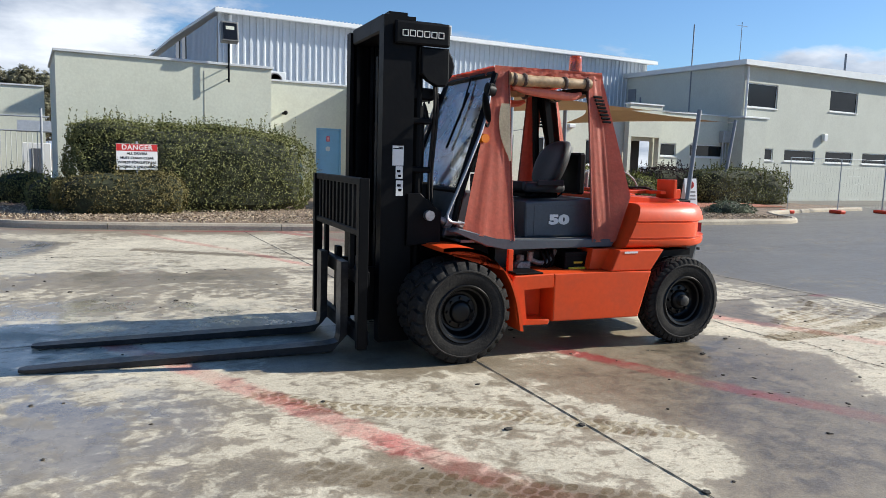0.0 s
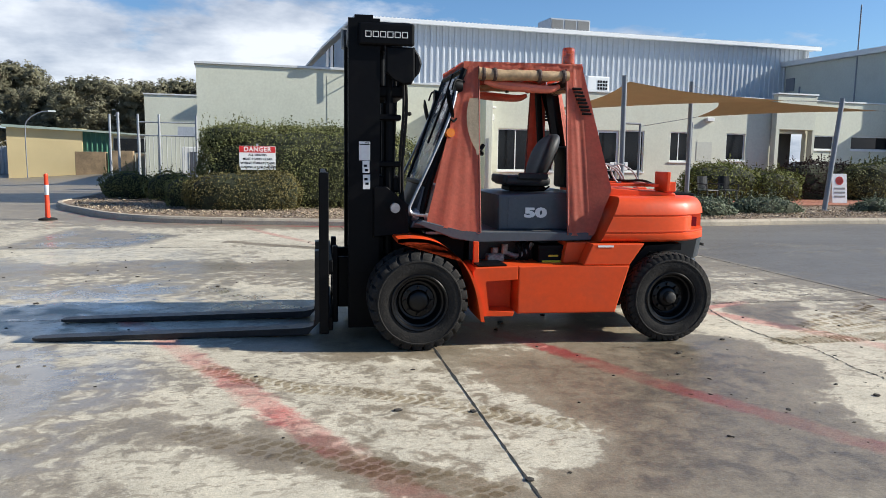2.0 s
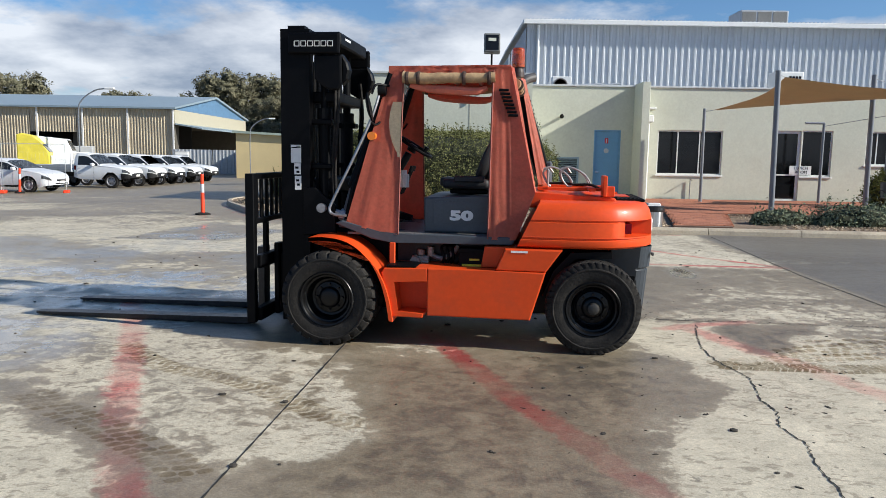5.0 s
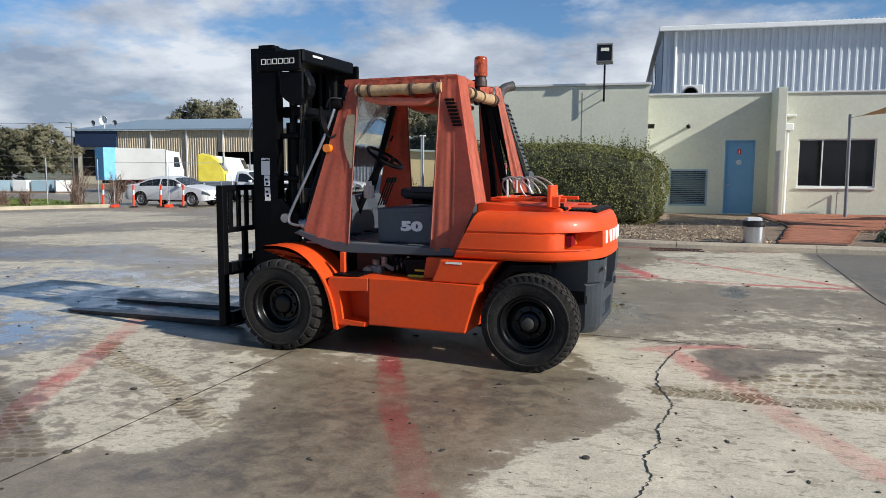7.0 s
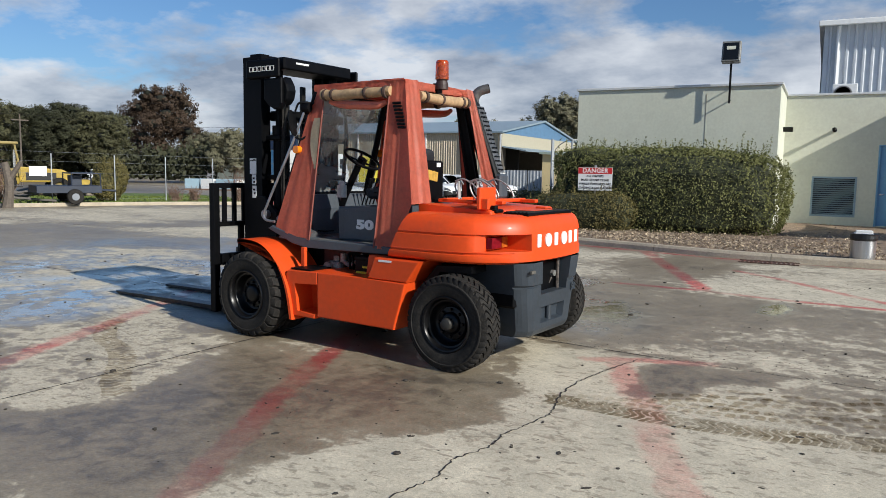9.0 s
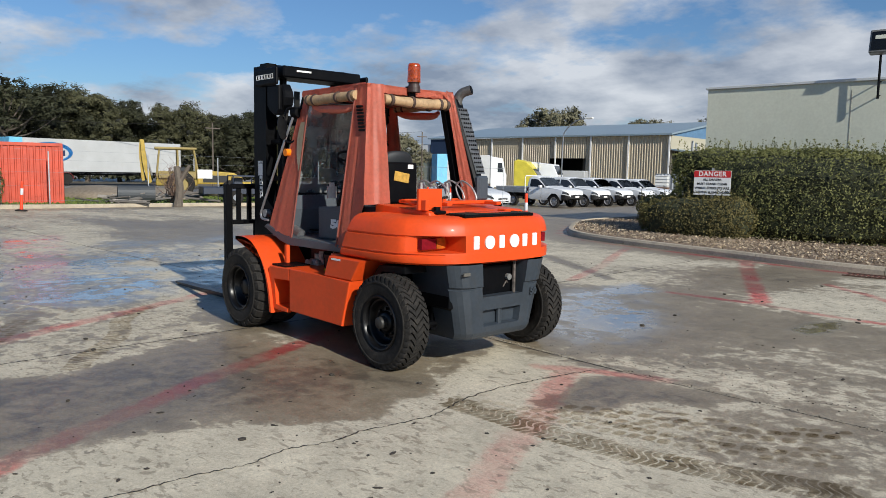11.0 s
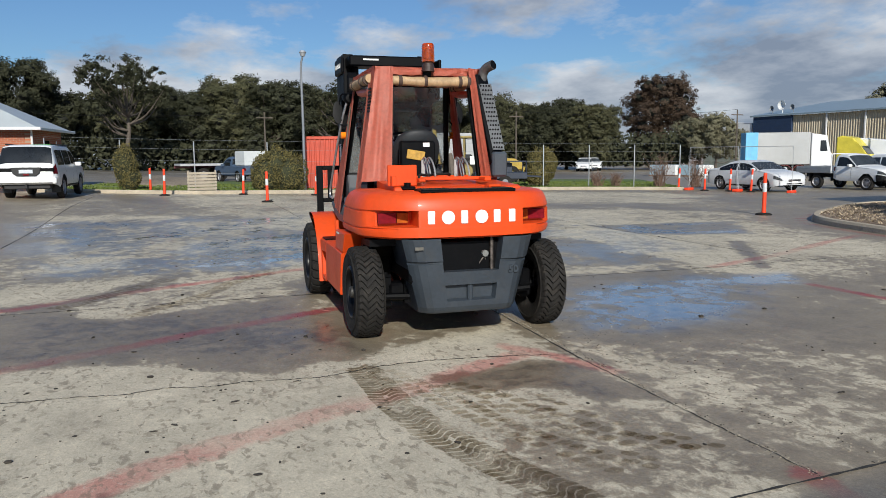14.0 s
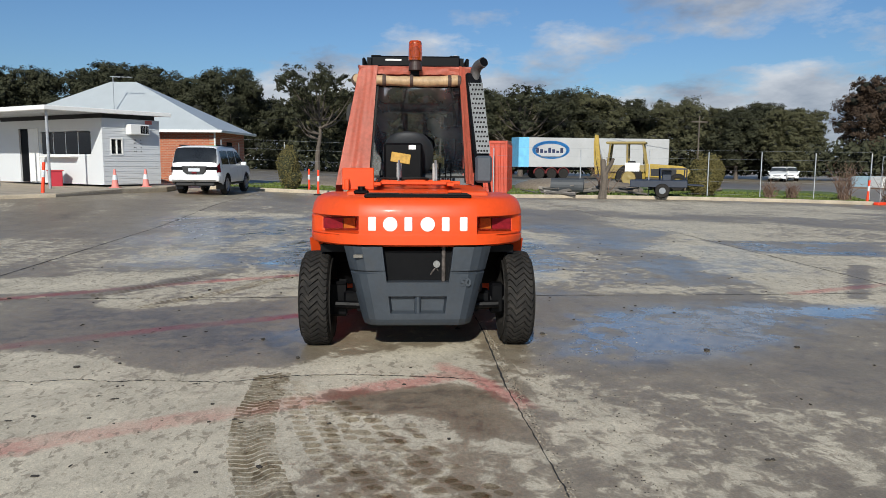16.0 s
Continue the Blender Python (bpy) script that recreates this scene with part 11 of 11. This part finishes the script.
for x, r, mat in ((0, 0.62, WHITE_PAINT), (-1.6, 0.36, POLE_GREY), (1.7, 0.36, POLE_GREY)):
    bm = fresh()
    lathe(bm, [(0.0, 0.0), (r * 0.5, -0.06), (r, -0.25), (r, -0.22), (r * 0.5, -0.02), (0, 0.04)], (x, 0, 1.2 * r / 0.9 + 0.3), "y", 20)
    rod(bm, (x, 0, 0), (x, 0.05, 1.1 * r / 0.9 + 0.3), 0.05, n=6)
    part("dish", bm, mat, dishes)
work = thing("yellow_workshop", "low yellow-walled workshop with a green sheet end", "workshop")
bm = fresh()
box(bm, -13.2, -8.3, 59.2, 80, -0.5, 3.15)
part("wall", bm, surface("mustard_wall", (0.72, 0.57, 0.30), 0.7, vary=0.1, scale=0.4), work)
bm = fresh()
prism(bm, [(-13.4, 3.15), (-8.2, 2.95), (-3.5, 2.7), (-3.5, 2.8), (-8.2, 3.1), (-13.4, 3.35)], "y", 58.9, 80)
part("roof", bm, surface("pale_green_roof", (0.38, 0.45, 0.38), 0.6), work)
bm = fresh()
corrugated(bm, (-8.28, 59.3), (-6.3, 59.3), -0.5, 2.95, (0, -1), 0.3, 0.06)
part("green_panel", bm, surface("bottle_green_sheet", (0.05, 0.16, 0.10), 0.6), work)
bm = fresh()
box(bm, -6.3, -3.6, 59.4, 60, -0.5, 2.7)
part("wall", bm, CREAM, work)
bm = fresh()
box(bm, -6.2, -3.7, 59.36, 59.398, 1.5, 2.5)
part("window_band", bm, WINDOW, work)
bm = fresh()
for k, (x0, x1, z1) in enumerate(((-8.5, -6.5, 1.5), (-6.2, -4.7, 1.6), (-4.5, -3.4, 1.4))):
    box(bm, x0, x1, 57.2, 58.2, -0.45, z1, 0.02, 1)
solid("rusty_skips", bm, surface("rust_and_tan", (0.30, 0.21, 0.12), 0.8, vary=0.45, scale=0.9, dirt=(0.12, 0.09, 0.06), dirt_amount=0.7), "rusty tan steel skips before the workshop", "skip", kind="stuff")
white = thing("white_roof_shed", "green-grey shed with a white roof beyond the trucks", "shed")
bm = fresh()
box(bm, -74, -65, 84, 96, -0.6, 3.9)
part("wall", bm, surface("grey_green_sheet", (0.24, 0.27, 0.23), 0.7), white)
bm = fresh()
prism(bm, [(-74.5, 3.9), (-69.5, 5.9), (-64.5, 5.6), (-64.5, 3.9)], "y", 83.5, 96)
part("roof", bm, WHITE_PAINT, white)

# row of low steel racks and goods in the far yard
pr = random.Random(12)
for k in range(7):
    x, y = -42.0 + 1.5 * (k % 4) + pr.uniform(-0.2, 0.2), 48.5 + 1.6 * (k // 4) + 0.5 * (k % 4)
    g = thing("goods_cage", "caged stack of goods in the far yard", "cage", pose(x, y, land_at(x, y), 0, 0, pr.uniform(0, 60)), "far goods cages")
    bm = fresh()
    box(bm, -0.6, 0.6, -0.5, 0.5, 0.12, 1.0, 0.03, 1)
    part("load", bm, FRAME if k % 2 else LOUVRE, g)
    bm = fresh()
    box(bm, -0.65, 0.65, -0.55, 0.55, 0, 0.12)
    part("pallet", bm, TWIG, g)
for k, (x, y, rot) in enumerate(((-62.9, 55.2, -38), (-65.2, 58.0, -30), (-78.0, 82.0, -10))):
    vehicle("far_car", "white car parked in the far yard", "car", pose(x, y, land_at(x, y), 0, 0, rot), VAN, [(-2.30, 0.80), (-2.27, 1.0), (-1.95, 1.48), (-1.6, 1.58), (0.1, 1.60), (0.45, 1.54), (1.15, 1.06), (1.7, 1.0), (2.15, 0.88), (2.28, 0.72)], 0.98, 1.8, (1.40, -1.38), 0.34, [(-0.10, 0.92), (-1.55, -0.18)], (1.10, 0.50), (-2.24, -1.98), 0.78, 0.28)

# ---------------------------------------------------------------- gatehouse and brick house
HZ = 0.46
apron = fresh()
prism(apron, [(-12.0, -4.4), (-13.2, -2.75), (-16.7, -1.65), (-18.9, -0.55), (-20.9, -0.5), (-22.8, -2.3), (-26.0, -8.0), (-20.0, -14.0), (-13.5, -9.0)], "z", 0.1, HZ, 0.05, 2)
solid("gatehouse_apron", apron, KERB, "raised concrete apron under the gatehouse", "kerb", kind="structure")
CLAD = surface("white_ribbed_cladding", (0.60, 0.62, 0.635), 0.5, vary=0.04, scale=1.0)
hut = thing("gatehouse", "white portable gatehouse with horizontal cladding and awning", "hut", pose(-18.66, -2.78, HZ, 0, 0, 138))
# own axes: x along the short end wall towards the house, y into the building from the end wall; front long wall faces -x
HL, HW, HH = 7.6, 2.55, 2.62
bm = fresh()
pierced(bm, 0.0, HW, 0.08, HH, 0.0, 0.1, [(0.35, 0.85, 1.25, 1.85)], "x")
end_wall = part("end_wall", bm, CLAD, hut, "white end wall with horizontal ribs")
for k in range(26):
    z = 0.12 + k * 0.096
    for a, b in ((0.004, 0.33), (0.87, HW - 0.004)) if 1.2 < z < 1.85 else ((0.004, HW - 0.004),):
        part("rib", box(fresh(), a, b, -0.014, -0.001, z, z + 0.062), CLAD, end_wall)
bm = fresh()
pierced(bm, 0.1, HL, 0.08, HH, 0.0, 0.1, [(0.72, 4.2, 1.25, 2.14), (5.15, 5.85, 0.08, 2.3)], "y")
part("front_wall", bm, CLAD, hut)
bm = fresh()
box(bm, 0.1, HW, HL - 0.1, HL, 0.08, HH)
box(bm, HW - 0.1, HW, 0.1, HL - 0.1, 0.08, HH)
part("back_walls", bm, CLAD, hut)
bm = fresh()
box(bm, -2.3, HW + 0.25, -0.35, HL + 0.3, HH + 0.18, HH + 0.28, 0.03, 1)
part("roof", bm, surface("hut_roof", (0.5, 0.54, 0.58), 0.5, 0.2), hut, "flat steel awning roof")
bm = fresh()
box(bm, -2.36, HW + 0.3, -0.42, -0.352, HH + 0.15, HH + 0.32, 0.02, 1)
box(bm, -2.42, -2.302, -0.42, HL + 0.3, HH + 0.15, HH + 0.32, 0.02, 1)
part("gutter", bm, WHITE_PAINT, hut)
# made-up black box that paints the shade under the awning roof
bm = fresh()
box(bm, 0.12, HW - 0.12, 0.12, HL - 0.12, HH, HH + 0.18)
part("roof_packing", bm, TRIM, hut, "black box for the shade between wall and awning roof")
for y in (0.1, 3.6, 7.2):
    bm = fresh()
    rod(bm, (-2.05, y, 0.0), (-2.05, y, HH + 0.18), 0.05, n=8)
    part("awning_post", bm, GALV, hut)
for k in range(4):
    bm = fresh()
    box(bm, 0.03, 0.05, 0.76 + k * 0.86, 1.58 + k * 0.86, 1.28, 2.11)
    part("pane", bm, WINDOW, hut)
for k in range(5):
    bm = fresh()
    box(bm, 0.02, 0.07, 0.72 + k * 0.86, 0.76 + k * 0.86, 1.252, 2.138)
    part("window_frame", bm, FRAME, hut)
bm = fresh()
box(bm, -0.35, -0.002, 1.6, 3.9, 1.12, 1.17, 0.01, 1)
part("counter_shelf", bm, FRAME, hut)
bm = fresh()
box(bm, 0.38, 0.82, 0.03, 0.05, 1.28, 1.82)
part("end_pane", bm, WINDOW, hut)
bm = fresh()
for a, b, c, d in ((0.33, 0.87, 1.22, 1.27), (0.33, 0.87, 1.83, 1.88), (0.33, 0.37, 1.27, 1.83), (0.83, 0.87, 1.27, 1.83), (0.58, 0.62, 1.27, 1.83)):
    box(bm, a, b, -0.03, 0.06, c, d)
part("end_window_frame", bm, FRAME, hut)
# black panel set in the open doorway to paint the dark room behind
bm = fresh()
box(bm, 0.06, 0.09, 5.18, 5.82, 0.1, 2.28)
part("doorway", bm, BLACK, hut)
bm = fresh()
box(bm, -0.04, -0.002, 4.35, 5.05, 0.12, 2.3, 0.01, 1)
part("door", bm, WHITE_PAINT, hut, "white door standing open against the wall")
bm = fresh()
box(bm, 1.0, 1.85, -0.35, -0.02, 2.02, 2.42, 0.02, 1)
acu = part("window_cooler", bm, FRAME, hut, "white box air conditioner through the end wall")
bm = fresh()
for k in range(5):
    box(bm, 1.44 + k * 0.075, 1.495 + k * 0.075, -0.358, -0.351, 2.07, 2.37)
part("cooler_grille", bm, BLACK, acu)
bm = fresh()
box(bm, 1.88, 2.2, -0.02, -0.015, 2.45, 2.6)
part("red_notice", bm, surface("faded_red_notice", (0.5, 0.12, 0.1), 0.6), hut)
bm = fresh()
for x in (1.35, 1.42, 1.65):
    for z in (1.35, 1.5, 1.68, 1.8):
        box(bm, x, x + 0.035, -0.019, -0.014, z, z + 0.04)
part("wall_fixings", bm, BLACK, hut)
tub = thing("red_tub", "red plastic tub by the gatehouse window", "tub", pose(-19.7, -4.85, HZ, 0, 0, 20))
bm = fresh()
prism(bm, [(-0.26, 0), (0.26, 0), (0.33, 0.58), (-0.33, 0.58)], "y", -0.25, 0.25, 0.02, 1)
part("body", bm, surface("tub_red", (0.45, 0.03, 0.05), 0.5), tub)
bm = fresh()
box(bm, -0.36, 0.36, -0.29, 0.29, 0.585, 0.63, 0.01, 1)
part("rim", bm, surface("tub_rim", (0.45, 0.05, 0.06), 0.5), tub)

BRICK = bpy.data.materials.new("red_brickwork")
BRICK.use_nodes = True
bn, bl = BRICK.node_tree.nodes, BRICK.node_tree.links
geo = bn.new("ShaderNodeTexCoord")
tex = bn.new("ShaderNodeTexBrick")
mp = bn.new("ShaderNodeMapping")
mp.inputs["Rotation"].default_value = (radians(90), 0, 0)
bl.new(geo.outputs["Object"], mp.inputs["Vector"])
bl.new(mp.outputs[0], tex.inputs["Vector"])
tex.inputs["Color1"].default_value, tex.inputs["Color2"].default_value, tex.inputs["Mortar"].default_value = (0.44, 0.125, 0.055, 1), (0.31, 0.085, 0.042, 1), (0.35, 0.24, 0.17, 1)
tex.inputs["Scale"].default_value, tex.inputs["Mortar Size"].default_value = 1.0, 0.011
tex.inputs["Brick Width"].default_value, tex.inputs["Row Height"].default_value = 0.24, 0.086
bl.new(tex.outputs["Color"], bn["Principled BSDF"].inputs["Base Color"])
bn["Principled BSDF"].inputs["Roughness"].default_value = 0.85
house = thing("brick_house", "red brick house with a pale hipped steel roof", "house", pose(-27.79, 0.125, 0.25, 0, 0, 169.0))
# own axes: origin at the near corner, x and y along the two walls that show
for length, m in ((5.2, pose(0, 0, 0)), (11.4, pose(0, 11.4, 0, 0, 0, -90))):
    bm = fresh()
    box(bm, 0, length - 0.26 * (length > 8), 0, 0.25, -0.3, 2.72)
    wob = part("wall", bm, BRICK, house, "red brick wall")
    wob.matrix_local = m
bm = fresh()
low = [bm.verts.new(p) for p in ((-0.5, -0.5, 2.72), (5.7, -0.5, 2.72), (5.7, 11.9, 2.72), (-0.5, 11.9, 2.72))]
a, b = bm.verts.new((2.6, 5.0, 5.4)), bm.verts.new((2.6, 6.4, 5.4))
for f in ((low[0], low[1], a), (low[1], low[2], b, a), (low[2], low[3], b), (low[3], low[0], a, b), low):
    bm.faces.new(f)
part("roof", bm, surface("pale_roof_steel", (0.47, 0.51, 0.52), 0.45, 0.2, vary=0.05), house, "pale grey hipped roof")
bm = fresh()
box(bm, -0.6, -0.48, -0.6, 11.9, 2.62, 2.76, 0.02, 1)
box(bm, -0.478, 5.7, -0.6, -0.48, 2.62, 2.76, 0.02, 1)
part("gutter", bm, WHITE_PAINT, house)
bm = fresh()
rod(bm, (-0.06, -0.06, -0.2), (-0.06, -0.06, 2.65), 0.05, n=8)
part("downpipe", bm, FRAME, house)
bm = fresh()
rod(bm, (3.9, -0.08, -0.2), (3.9, -0.08, 2.2), 0.03, n=8)
part("downpipe", bm, FRAME, house)
bm = fresh()
box(bm, 2.0, 2.9, -0.02, 0.02, 1.2, 2.2)
part("window", bm, WINDOW, house)
bm = fresh()
tube(bm, [(0.55, 5.3, 3.6), (0.55, 5.3, 5.45)], 0.022, 5)
tube(bm, [(0.55, 4.35, 5.42), (0.55, 5.45, 5.46)], 0.016, 5)
for k in range(5):
    rod(bm, (0.30, 4.4 + k * 0.22, 5.43), (0.80, 4.4 + k * 0.22, 5.43), 0.008, n=4)
part("aerial", bm, GALV, house)

# ---------------------------------------------------------------- pavers, laid last
for mesh, name, at, owner in PIECES_LATER:
    ob = new(name, mesh)
    ob.parent = owner
    ob.location = at
